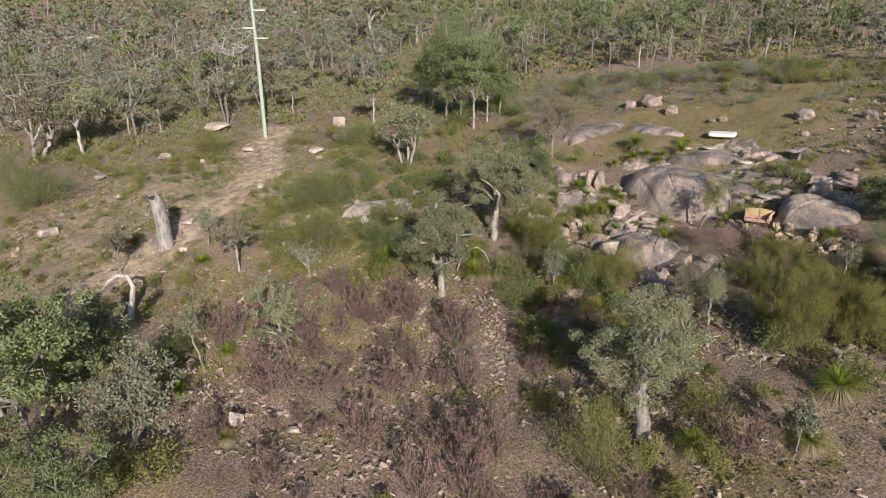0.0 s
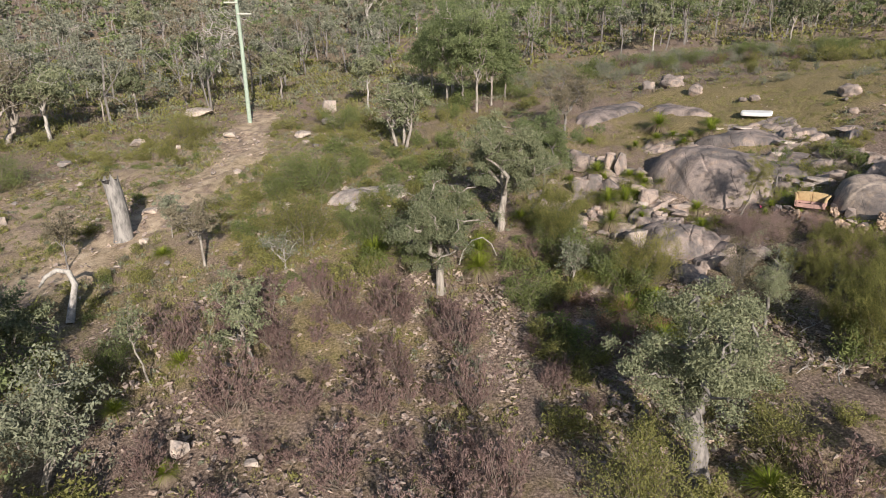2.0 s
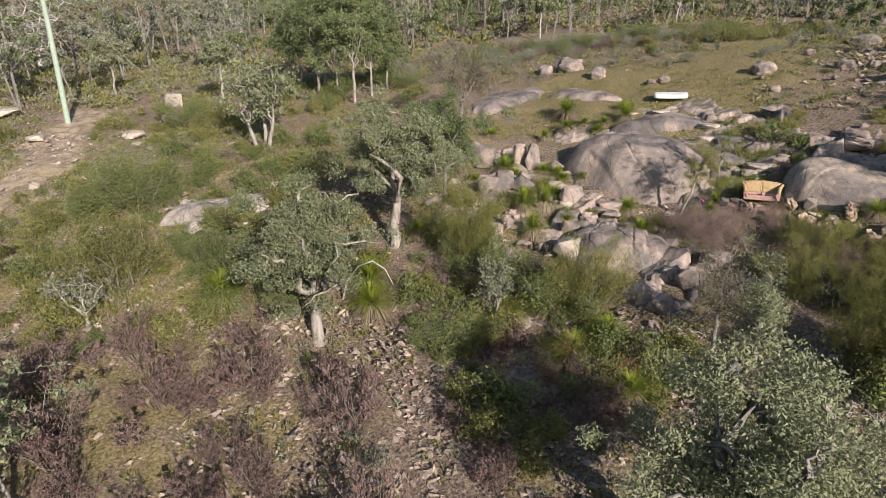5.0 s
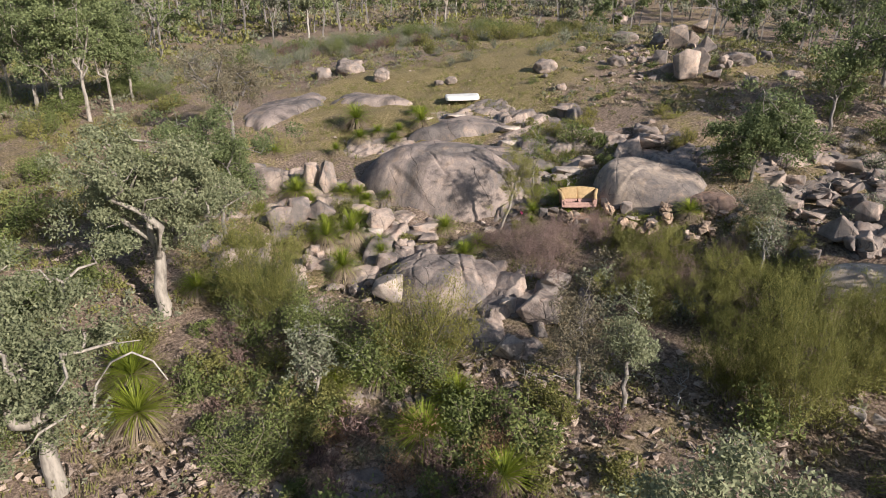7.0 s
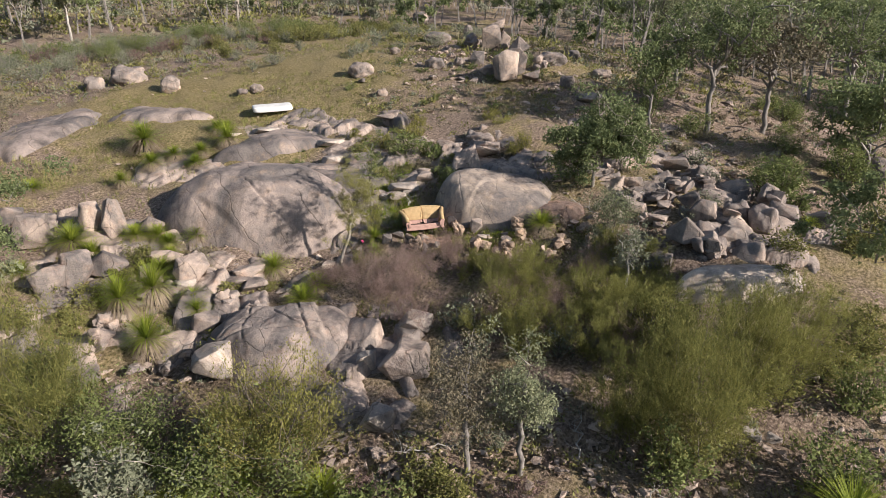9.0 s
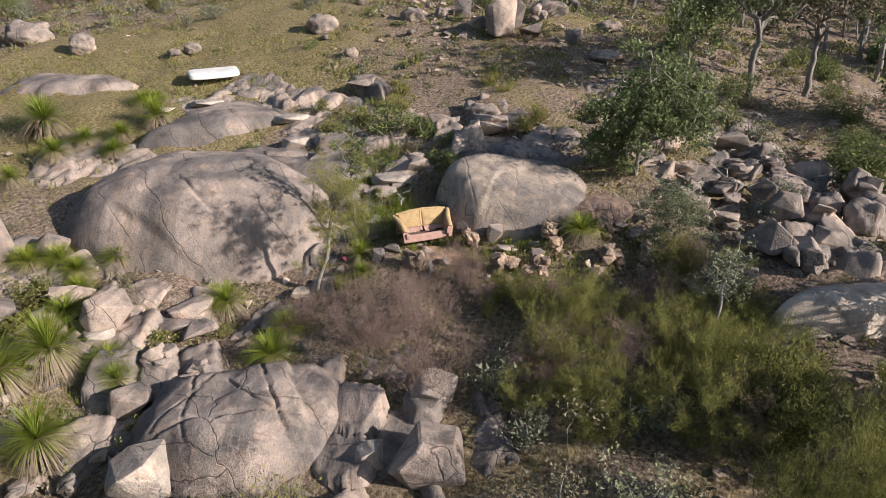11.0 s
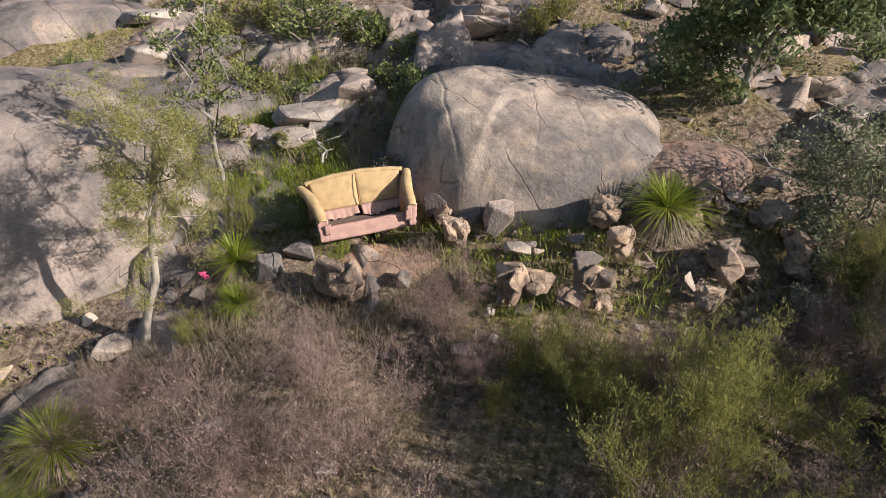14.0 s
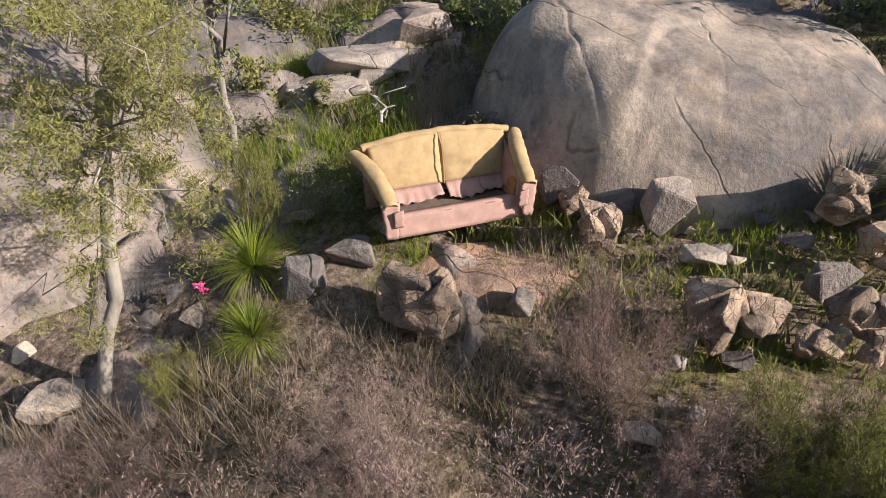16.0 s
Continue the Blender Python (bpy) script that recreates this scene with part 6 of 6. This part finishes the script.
shrub(DRY, 21.5, 32.4, 1.68, 1.76)
shrub(BROOM, 17.9, 33.1, 1.79, 2.06)
shrub(BROOM, 19.0, 31.3, 2.14, 2.35)
shrub(BROOM, 20.2, 29.6, 2.18, 2.50)
shrub(SILVER, 17.2, 34.2, 1.10, 1.31)
shrub(SILVER, 18.8, 32.3, 1.16, 1.37)
shrub(DRY, 19.9, 30.5, 2.02, 2.23)
shrub(BROOM, 18.8, 41.6, 0.59, 0.53)
shrub(BROOM, 20.8, 36.9, 1.2, 1.1)
shrub(BROOM, 20.55, 37.15, 1.05, 0.9)
shrub(DRY, 21.15, 36.6, 1.0, 0.9)
shrub(BROOM, 18.75, 41.55, 0.85, 0.6)

# ---- shrubs of the slopes, thinned by chance ----
def scatter(kind, n, cx, cy, rx, ry, low, high, keep=1.0):
    made = 0
    while made < n:
        a, r = pick.uniform(0, 6.283), math.sqrt(pick.random())
        x, y = cx + rx * r * math.cos(a), cy + ry * r * math.sin(a)
        tall = pick.uniform(low, high)
        made += 1
        if track_distance(x, y) < 2.6:
            continue
        shrub(kind, x, y, tall, tall * pick.uniform(1.0, 1.6))


scatter(OLIVE, 45, -20, 50, 18, 15, 0.5, 1.0)
scatter(LOW, 16, 24.5, 46.5, 3.5, 5, 0.3, 0.7)
scatter(OLIVE, 14, 24.5, 45, 3.5, 5, 0.4, 0.9)
scatter(HEATH, 14, 12.5, 47, 4, 5, 0.3, 0.7)
scatter(OLIVE, 12, 12.5, 45, 4, 4, 0.4, 0.9)
scatter(GT, 10, 12, 46.5, 3.5, 4.5, 0.7, 1.0)
scatter(GT, 7, 19, 55, 5, 3, 0.6, 0.9)
scatter(YELLOW, 8, 28, 44, 3, 5, 0.6, 1.1)
scatter(SILVER, 10, 30, 34, 5, 5, 0.5, 1.0)
scatter(LOW, 60, -22, 52, 20, 17, 0.35, 0.8)
scatter(HEATH, 50, -22, 52, 20, 17, 0.35, 0.8)
scatter(LOW, 25, -9, 46, 8, 9, 0.35, 0.8)
scatter(HEATH, 15, -6, 52, 8, 9, 0.35, 0.8)
scatter(OLIVE, 34, -17, 66, 15, 8, 0.7, 1.5)
scatter(OLIVE, 26, -1, 66, 12, 9, 0.8, 1.6)
scatter(GREEN, 22, -2, 54, 9, 6, 0.8, 1.6)
scatter(GREEN, 14, 3, 74, 8, 8, 1.0, 2.4)
scatter(SILVER, 46, 24, 84, 20, 8, 0.9, 1.8)
scatter(OLIVE, 30, 46, 74, 18, 10, 0.8, 1.6)
scatter(SILVER, 26, 42, 66, 14, 10, 0.7, 1.4)
scatter(GREEN, 26, 40, 84, 26, 8, 1.0, 2.4)
scatter(OLIVE, 14, 8, 50, 5, 5, 0.6, 1.3)
scatter(HEATH, 24, 33, 42, 8, 8, 0.35, 0.8)
scatter(LOW, 20, 36, 52, 8, 8, 0.4, 0.9)
scatter(DRY, 34, -2, 29, 9, 6, 0.7, 1.3)
scatter(DRY, 14, -6, 34, 6, 4, 0.8, 1.4)
scatter(OLIVE, 16, 14, 24, 10, 5, 0.6, 1.3)
scatter(SILVER, 12, 8, 32, 8, 7, 0.5, 1.0)
scatter(GREEN, 10, 4, 40, 5, 5, 0.7, 1.4)
scatter(OLIVE, 14, 27, 25, 8, 4, 0.7, 1.6)
scatter(GREEN, 10, 38, 26, 8, 6, 1.0, 2.0)
scatter(HEATH, 14, 23, 45, 3, 4, 0.3, 0.6)
scatter(OLIVE, 12, -24, 30, 8, 6, 0.6, 1.3)
scatter(OLIVE, 14, 6.5, 39.5, 3, 5, 0.6, 1.3)
scatter(DRY, 8, 7, 37, 3, 5, 0.8, 1.4)
scatter(SILVER, 8, 6, 41, 3, 4, 0.5, 0.9)
scatter(OLIVE, 8, 3.5, 40, 3, 2.5, 0.6, 1.2)
scatter(DRY, 6, 3.5, 39.5, 3, 2.5, 0.7, 1.2)
scatter(DRY, 24, 20, 77, 26, 6, 0.6, 1.0)
scatter(DRY, 12, 8, 31, 4.5, 4, 0.8, 1.4)
scatter(OLIVE, 10, 8, 32, 4.5, 4, 0.6, 1.2)
scatter(GREEN, 8, 7, 34, 4, 4, 0.6, 1.2)
scatter(OLIVE, 36, -6, 47, 10, 9, 0.6, 1.4)
scatter(GREEN, 14, -4, 45, 9, 8, 0.7, 1.5)
scatter(OLIVE, 30, -38, 66, 14, 9, 0.6, 1.3)
scatter(HEATH, 30, 43, 34, 9, 10, 0.5, 1.0)
scatter(GREEN, 16, 44, 32, 9, 9, 0.7, 1.4)

for rx, ry, rt in ((9.0, 33.2, 1.5), (9.9, 31.2, 1.4), (7.8, 32.3, 1.3), (10.6, 31.8, 1.2), (7.0, 34.6, 1.1)):
    shrub(RUST, rx, ry, rt, rt * 0.8)
scatter(GREEN, 12, 8.5, 32.0, 4.0, 4.5, 0.7, 1.5)
scatter(DRY, 12, 10.5, 30.5, 3.5, 3.5, 0.7, 1.3)
scatter(GT, 5, 8.0, 34.5, 3.0, 3.5, 0.9, 1.4)
scatter(OLIVE, 12, 9.0, 30.5, 4.5, 4.0, 0.5, 1.2)
scatter(SILVER, 40, 32, 84, 14, 6, 1.0, 1.9)
scatter(DRY, 30, 34, 83, 16, 6, 0.9, 1.5)
scatter(DRY, 18, 0, 18.0, 11, 3, 0.8, 1.5)
scatter(OLIVE, 12, 1, 17.5, 13, 3, 0.6, 1.2)
scatter(BROOM, 9, 24.0, 32.8, 1.7, 1.6, 1.2, 1.9)
scatter(DRY, 4, 24.2, 33.4, 1.4, 1.2, 1.0, 1.5)
scatter(SILVER, 6, 25.0, 33.5, 1.8, 1.6, 0.5, 0.9)
scatter(LOW, 60, -18, 48, 16, 14, 0.4, 0.9)
scatter(OLIVE, 30, -14, 44, 12, 10, 0.6, 1.2)

retire(*(ob for kind in (DRY, OLIVE, GREEN, BROOM, BROOM_TALL, YELLOW, SILVER, LOW, HEATH, RUST, GT) for _, ob in kind))

# ---- far woods ----
def far_woods():
    rs = np.random.RandomState(77)
    wood, crown, shade = [], [], []
    n = 0
    while n < 2250:
        u = rs.uniform()
        x, y = rs.uniform(-190, 250), 20 + 260 * u ** 1.4
        d = math.hypot(x - 8, y - 40)
        left = y > 74 - 0.2 * (x + 25) and x < -24
        back = y > 94 + 0.05 * x and x >= -24
        right = x > 60 and y > 5
        if not (left or back or right) or d > 260:
            continue
        if abs(x + 4.5) < 4 and y < 150:
            continue
        n += 1
        rank = 0 if d < 115 else 1 if d < 180 else 2
        hgt, z = rs.uniform(4.5, 11), gz(x, y)
        top = np.array([x + rs.normal() * 0.7, y + rs.normal() * 0.7, z + hgt * 0.7])
        p, r = branch(rs, (x, y, z - 0.4), top, 0.016 * hgt, 0.008 * hgt, 5, 0.03)
        wood.append(tube(p[::2], r[::2], 4 if rank == 0 else 3))
        tips = []
        for k in range(9):
            w, v = rs.uniform(0, 6.283), math.sqrt(rs.uniform())
            e = np.array([top[0] + math.cos(w) * v * hgt * 0.31, top[1] + math.sin(w) * v * hgt * 0.31, z + hgt * (1 - 0.3 * v * v - 0.55 * rs.uniform() ** 1.4)])
            if k < (6, 3, 1)[rank]:
                q, qr = branch(rs, p[rs.randint(2, 4)], e, 0.007 * hgt, 0.003 * hgt, 3, 0.08)
                wood.append(tube(q, qr, 3))
            tips.append(e)
        tips = np.array(tips)
        m, s = ((950, 0.33), (240, 0.65), (80, 1.1))[rank]
        if rs.uniform() < 0.07:
            m = 12
        knots = np.repeat(tips, 2, 0) + rs.normal(size=(18, 3)) * hgt * (0.05, 0.05, 0.03)
        c = knots[rs.choice(18, m, p=rs.dirichlet(np.ones(18) * 2))] + rs.normal(size=(m, 3)) * (hgt * 0.036, hgt * 0.036, hgt * 0.026)
        crown.append(leaves(rs, c, s, s * 0.6, -0.2, small=True))
        shade.append((m, rs.choice([0, 0, 1, 2] if x < -10 else [0, 1, 1, 1])))
    V, F = join(wood)
    tagged(mesh_object("far_trunks", V, F, BARK_GREY), "grey trunks of the distant gum woodland", "woodland", kind="stuff")
    V, F = join(crown)
    idx = np.concatenate([np.full(m, k) for m, k in shade])
    # the first crown material carries painted-in haze
    ob = mesh_object("far_woods", V, F, [LEAF_FAR_HAZY, LEAF_DARK, LEAF_BROWN], mat_index=idx)
    tagged(ob, "crowns of distant olive green gum woodland", "woodland", kind="stuff")


far_woods()


def undergrowth():
    """Low heath too dense to count: small clumps of leaves over the slopes and under the woods."""
    rs = np.random.RandomState(78)
    # clumps, centre, reach, leaves in a clump, leaf size, clump size
    zones = [(3000, -22, 52, 22, 18, 20, 0.16, 0.25), (1500, -4, 54, 14, 14, 20, 0.16, 0.25), (500, 0, 30, 18, 9, 20, 0.13, 0.2), (500, 14, 26, 14, 8, 20, 0.13, 0.22), (700, 34, 84, 34, 14, 30, 0.18, 0.42),
             (1100, -6, 92, 24, 20, 30, 0.26, 0.55), (1800, -56, 100, 46, 30, 28, 0.36, 0.8), (2000, 26, 80, 32, 12, 18, 0.16, 0.34), (700, -32, 72, 16, 9, 24, 0.2, 0.4), (700, 60, 60, 20, 46, 30, 0.26, 0.5), (1300, 20, 140, 120, 42, 30, 0.6, 1.2), (400, 33, 40, 9, 12, 20, 0.11, 0.2), (1100, 42, 46, 14, 16, 18, 0.15, 0.26), (110, 22, 42.5, 5, 6, 22, 0.07, 0.14), (300, 12, 46, 6, 8, 20, 0.1, 0.18)]
    out, shade = [], []
    for n, cx, cy, rx, ry, m, size, big in zones:
        a, r = rs.uniform(0, 6.283, n), np.sqrt(rs.uniform(size=n))
        x, y = cx + rx * r * np.cos(a), cy + ry * r * np.sin(a)
        off = track_distance(x, y) > 2.2
        x, y, n = x[off], y[off], int(off.sum())
        z = ground_z(x, y)
        s = big * rs.uniform(0.5, 1.7, n)
        m = int(m * 1.1)
        c = np.repeat(np.stack([x, y, z], 1), m, 0)
        o = rs.normal(size=(n * m, 3))
        o /= np.linalg.norm(o, axis=1, keepdims=True)
        o[:, 2] = np.abs(o[:, 2])
        d = o.copy()
        o *= (np.repeat(s, m) * rs.uniform(0.55, 1.1, n * m))[:, None] * (1.15, 1.15, 0.95)
        o[:, 2] += 0.02
        out.append(leaves(rs, c + o, size, size * 0.5, 0.6, d * 0.8, small=True))
        shade.append(np.repeat(rs.choice([0, 1, 2, 3], n), m))
    V, F = join(out)
    ob = mesh_object("undergrowth", V, F, [LEAF_OLIVE, GRASS, LEAF_BROWN, LEAF_GREY], mat_index=np.concatenate(shade))
    tagged(ob, "low mixed green and brown heath undergrowth", "undergrowth", kind="stuff")


undergrowth()

# ---- loose stones and grass ----
def stones():
    rs = np.random.RandomState(21)
    src = []
    for k in range(6):
        me = hull_mesh("stone", 200 + k, 7, STONE, 0.65, 0)
        v = np.empty(len(me.vertices) * 3)
        me.vertices.foreach_get("co", v)
        f = np.empty(len(me.loops), np.int32)
        me.loops.foreach_get("vertex_index", f)
        src.append((v.reshape(-1, 3), f.reshape(-1, 3)))
        bpy.data.meshes.remove(me)
    out = []
    zones = [(900, 0, 18, 13, 4, 0.06, 0.34), (5800, 0, 30, 18, 9, 0.06, 0.38), (1500, 7, 33, 6, 7, 0.07, 0.4), (1100, 16, 24, 10, 7, 0.06, 0.4), (2600, -20, 50, 17, 18, 0.09, 0.42), (500, -2, 45, 10, 8, 0.07, 0.4),
             (350, 30, 34, 7, 9, 0.1, 0.5), (300, 14, 43, 8, 5, 0.1, 0.45), (260, 22.5, 37.5, 3.5, 4, 0.04, 0.2), (250, 30, 60, 16, 10, 0.06, 0.3), (1300, 41, 42, 13, 15, 0.1, 0.55), (300, -36, 70, 16, 8, 0.12, 0.5), (200, -3, 58, 14, 12, 0.1, 0.45)]
    for n, cx, cy, rx, ry, low, high in zones:
        for _ in range(n):
            a, r = rs.uniform(0, 6.283), math.sqrt(rs.uniform())
            x, y = cx + rx * r * math.cos(a), cy + ry * r * math.sin(a)
            s = low + (high - low) * rs.uniform() ** 2
            v, f = src[rs.randint(6)]
            q = np.array(Euler((rs.normal() * 0.3, rs.normal() * 0.3, rs.uniform(0, 6.28))).to_matrix())
            out.append(((v * (s * rs.uniform(0.8, 1.5), s, s * 0.8)) @ q.T + (x, y, gz(x, y) + s * 0.2), f))
    V, F = join(out)
    tagged(mesh_object("loose_stones", V, F, STONE), "loose pinkish granite stones strewn over the slope", "stones", kind="stuff")


stones()


def grass():
    rs = np.random.RandomState(22)
    zones = [(2600, -14, 46, 18, 18, 0.3), (2200, 30, 60, 15, 10, 0.16), (1500, 0, 33, 17, 10, 0.16), (900, 22, 40, 6, 6, 0.2), (900, 14, 52, 12, 9, 0.22), (700, 0, 60, 14, 10, 0.35), (500, 16, 24, 10, 6, 0.2)]
    pos, hs = [], []
    for n, cx, cy, rx, ry, tall in zones:
        a, r = rs.uniform(0, 6.283, n), np.sqrt(rs.uniform(size=n))
        pos.append(np.stack([cx + rx * r * np.cos(a), cy + ry * r * np.sin(a)], 1))
        hs.append(np.full(n, tall))
    pos, hs = np.concatenate(pos), np.concatenate(hs)
    off = track_distance(pos[:, 0], pos[:, 1]) > 1.9
    pos, hs = pos[off], hs[off]
    k = 9
    P = np.repeat(pos, k, 0) + rs.normal(size=(len(pos) * k, 2)) * 0.12
    H = np.repeat(hs, k) * rs.uniform(0.5, 1.3, len(P))
    Z = ground_z(P[:, 0], P[:, 1])
    A = rs.uniform(0, 6.283, len(P))
    base = np.stack([P[:, 0], P[:, 1], Z - 0.03], 1)
    side = np.stack([np.cos(A), np.sin(A), 0 * A], 1) * 0.018
    tip = base + np.stack([rs.normal(size=len(P)) * 0.35 * H, rs.normal(size=len(P)) * 0.35 * H, H], 1)
    V = np.stack([base - side, base + side, tip], 1).reshape(-1, 3)
    F = np.arange(len(V)).reshape(-1, 3)
    tagged(mesh_object("grass", V, F, GRASS), "tufts of dry yellow-green grass", "grass", kind="stuff")


grass()


# ---- bright grass and grey sedge round the sofa and among the rocks ----
def fine_grass(name, mat, seed, zones, blade, label):
    """zones: tufts, centre, reach, height, blades in a tuft."""
    rs = np.random.RandomState(seed)
    out = []
    for n, cx, cy, rx, ry, tall, k in zones:
        a, r = rs.uniform(0, 6.283, n), np.sqrt(rs.uniform(size=n))
        P = np.repeat(np.stack([cx + rx * r * np.cos(a), cy + ry * r * np.sin(a)], 1), k, 0)
        H = np.repeat(tall * rs.uniform(0.5, 1.3, n), k) * rs.uniform(0.6, 1.2, n * k)
        P = P + rs.normal(size=P.shape) * 0.05
        base = np.stack([P[:, 0], P[:, 1], ground_z(P[:, 0], P[:, 1]) - 0.02], 1)
        b = rs.uniform(0, 6.283, len(P))
        side = np.stack([np.cos(b), np.sin(b), 0 * b], 1) * blade
        bend = np.stack([rs.normal(size=len(P)) * 0.32, rs.normal(size=len(P)) * 0.32, np.ones(len(P))], 1) * H[:, None]
        out.append((np.stack([base - side, base + side, base + bend], 1).reshape(-1, 3), np.arange(3 * len(P)).reshape(-1, 3)))
    V, F = join(out)
    return tagged(mesh_object(name, V, F, mat), label, "grass", kind="stuff")


fine_grass("green_grass", BLADE_GREEN, 41, [(420, 22.5, 38.6, 1.5, 1.9, 0.12, 12), (260, 20.6, 41.2, 0.9, 0.9, 0.22, 12), (420, 22.3, 43.5, 1.2, 2.0, 0.3, 12), (300, 24.0, 45.0, 1.5, 2.0, 0.3, 12), (130, 22.3, 36.7, 1.8, 1.6, 0.14, 12), (250, 12.8, 44.5, 3.0, 3.0, 0.3, 10)], 0.006, "fresh green grass between the rocks")
fine_grass("dry_sedge", BLADE_STRAW, 42, [(160, 19.0, 40.3, 1.3, 1.4, 0.45, 26), (110, 17.7, 42.0, 0.9, 0.8, 0.4, 24), (90, 21.0, 39.2, 1.2, 0.8, 0.3, 20), (120, 24.5, 44.0, 2.5, 2.5, 0.35, 20), (160, 15.0, 40.8, 3.0, 1.5, 0.4, 20), (200, 31, 35, 6, 8, 0.35, 16), (120, 23.5, 41.7, 0.9, 0.8, 0.3, 20)], 0.005, "dead grey straw sedge")


# ---- fallen and dead wood ----
def dead_branch(x, y, long, seed, rz, label, mat=DEAD_WOOD, lift=0.1):
    rs = np.random.RandomState(seed)
    root = new("dead_branch")
    root.matrix_basis = pose(x, y, gz(x, y) + lift, 0, 0, rz)
    q, qr = branch(rs, (-long / 2, 0, 0), (long / 2, 0, 0.15 * long), 0.024, 0.008, 8, 0.06)
    V, F = tube(q, qr, 6)
    mesh_object("main_limb", V, F, mat, root, True)
    for k in range(9):
        u = rs.randint(1, 7)
        e = q[u] + rs.normal(size=3) * long * (0.22, 0.26, 0.12) + (long * 0.1, 0, long * 0.1)
        w, wr = branch(rs, q[u], e, 0.01, 0.003, 5, 0.1)
        V, F = tube(w, wr, 4)
        mesh_object("twig", V, F, mat, root, True)
    return tagged(root, label, "dead branch")


for bx, by, bl, br in ((15.4, 27.6, 2.4, 20), (15.9, 27.2, 2.0, 70), (22.9, 42.6, 1.2, 40), (26.3, 35.7, 1.6, 80), (30.0, 33.5, 2.2, 10), (13.6, 33.2, 1.8, 150), (16.5, 30.2, 1.8, 30), (24.0, 25.8, 2.0, 60), (-9.8, 41.0, 2.2, 80), (28.3, 34.4, 1.8, 140)):
    dead_branch(bx, by, bl, abs(int(bx * 10)), br, "bleached fallen dead branch with twigs")


def bent_log(x, y):
    """A dead white trunk that arches over and lies down."""
    root = new("dead_bent_tree")
    root.location = (x, y, gz(x, y))
    pts = [(1.0, -1.4, -0.1), (0.8, -0.6, 0.6), (0.75, 0.1, 1.5), (0.4, 0.3, 2.15), (-0.2, 0.3, 2.25), (-0.8, 0.2, 1.9), (-1.2, 0.1, 1.35)]
    V, F = tube(pts, [0.22, 0.2, 0.17, 0.155, 0.13, 0.11, 0.06], 10)
    mesh_object("trunk", V, F, DEAD_WOOD, root, True)
    return tagged(root, "dead bleached tree trunk bent over in an arch", "dead tree")


bent_log(-20.3, 35.6)


def arched_stem(x, y):
    """A thin dead stem that rises and bows over to the ground."""
    root = new("arched_dead_stem")
    root.location = (x, y, gz(x, y))
    pts = [(0, 0, -0.1), (0.25, -0.1, 0.9), (0.75, -0.3, 1.65), (1.35, -0.5, 1.9), (1.85, -0.8, 1.6), (2.15, -1.0, 0.95)]
    V, F = tube(pts, [0.05, 0.045, 0.04, 0.035, 0.028, 0.018], 8)
    mesh_object("stem", V, F, DEAD_WOOD, root, True)
    return tagged(root, "pale dead stem bowed over the grass trees", "dead stem")


arched_stem(0.95, 39.5)


# ---- wires ----
def wire(name, a, b, sag, radius, label):
    a, b = np.array(a), np.array(b)
    t = np.linspace(0, 1, 24)[:, None]
    p = a + (b - a) * t - np.array([[0, 0, 1.0]]) * (4 * sag * t * (1 - t))
    V, F = tube(p, [radius] * 24, 4)
    return tagged(mesh_object(name, V, F, WIRE), label, "wire")


wire("overhead_wire", (-21.3, 74, gz(-21.3, 74) + 12.2), (-57, 41.3, 1.0), 0.3, 0.01, "thin overhead power line wire")
wire("stay_wire", (-21.3, 74, gz(-21.3, 74) + 11.0), (-12.5, 78, gz(-12.5, 78)), 0.05, 0.01, "steel stay wire from pole to ground")


# ---- small odd things ----
def flower(x, y):
    root = new("pink_flower")
    root.location = (x, y, gz(x, y))
    V, F = tube([(0, 0, -0.03), (0.01, 0, 0.2), (0.0, 0.01, 0.42)], [0.006, 0.005, 0.004], 5)
    mesh_object("stalk", V, F, LEAF_GREEN, root)
    rs = np.random.RandomState(9)
    for k in range(9):
        c = np.array([rs.normal() * 0.03, rs.normal() * 0.03, 0.36 + 0.012 * k])
        V, F = leaves(rs, c + rs.normal(size=(5, 3)) * 0.012, 0.05, 0.03)
        mesh_object("petal", V, F, FLOWER, root)
    return tagged(root, "small pink wildflower spike beside a grass tree", "flower")


flower(19.55, 42.1)


def plastic_sheet(x, y, rz):
    root = new("white_sheet")
    root.matrix_basis = pose(x, y, gz(x, y) + 0.06, 0, 8, rz)
    sheet("fold", MATTRESS, root, lambda u, v: ((u - 0.5) * 0.9, (v - 0.5) * 0.5, 0.12 * noise.noise(Vector((u * 4, v * 3, 2))) + 0.06 * noise.noise(Vector((u * 9, v * 8, 5)))), 22, 14, 0.01)
    return tagged(root, "crumpled white plastic sheet among the rocks", "plastic sheet")


plastic_sheet(25.0, 36.4, -40)
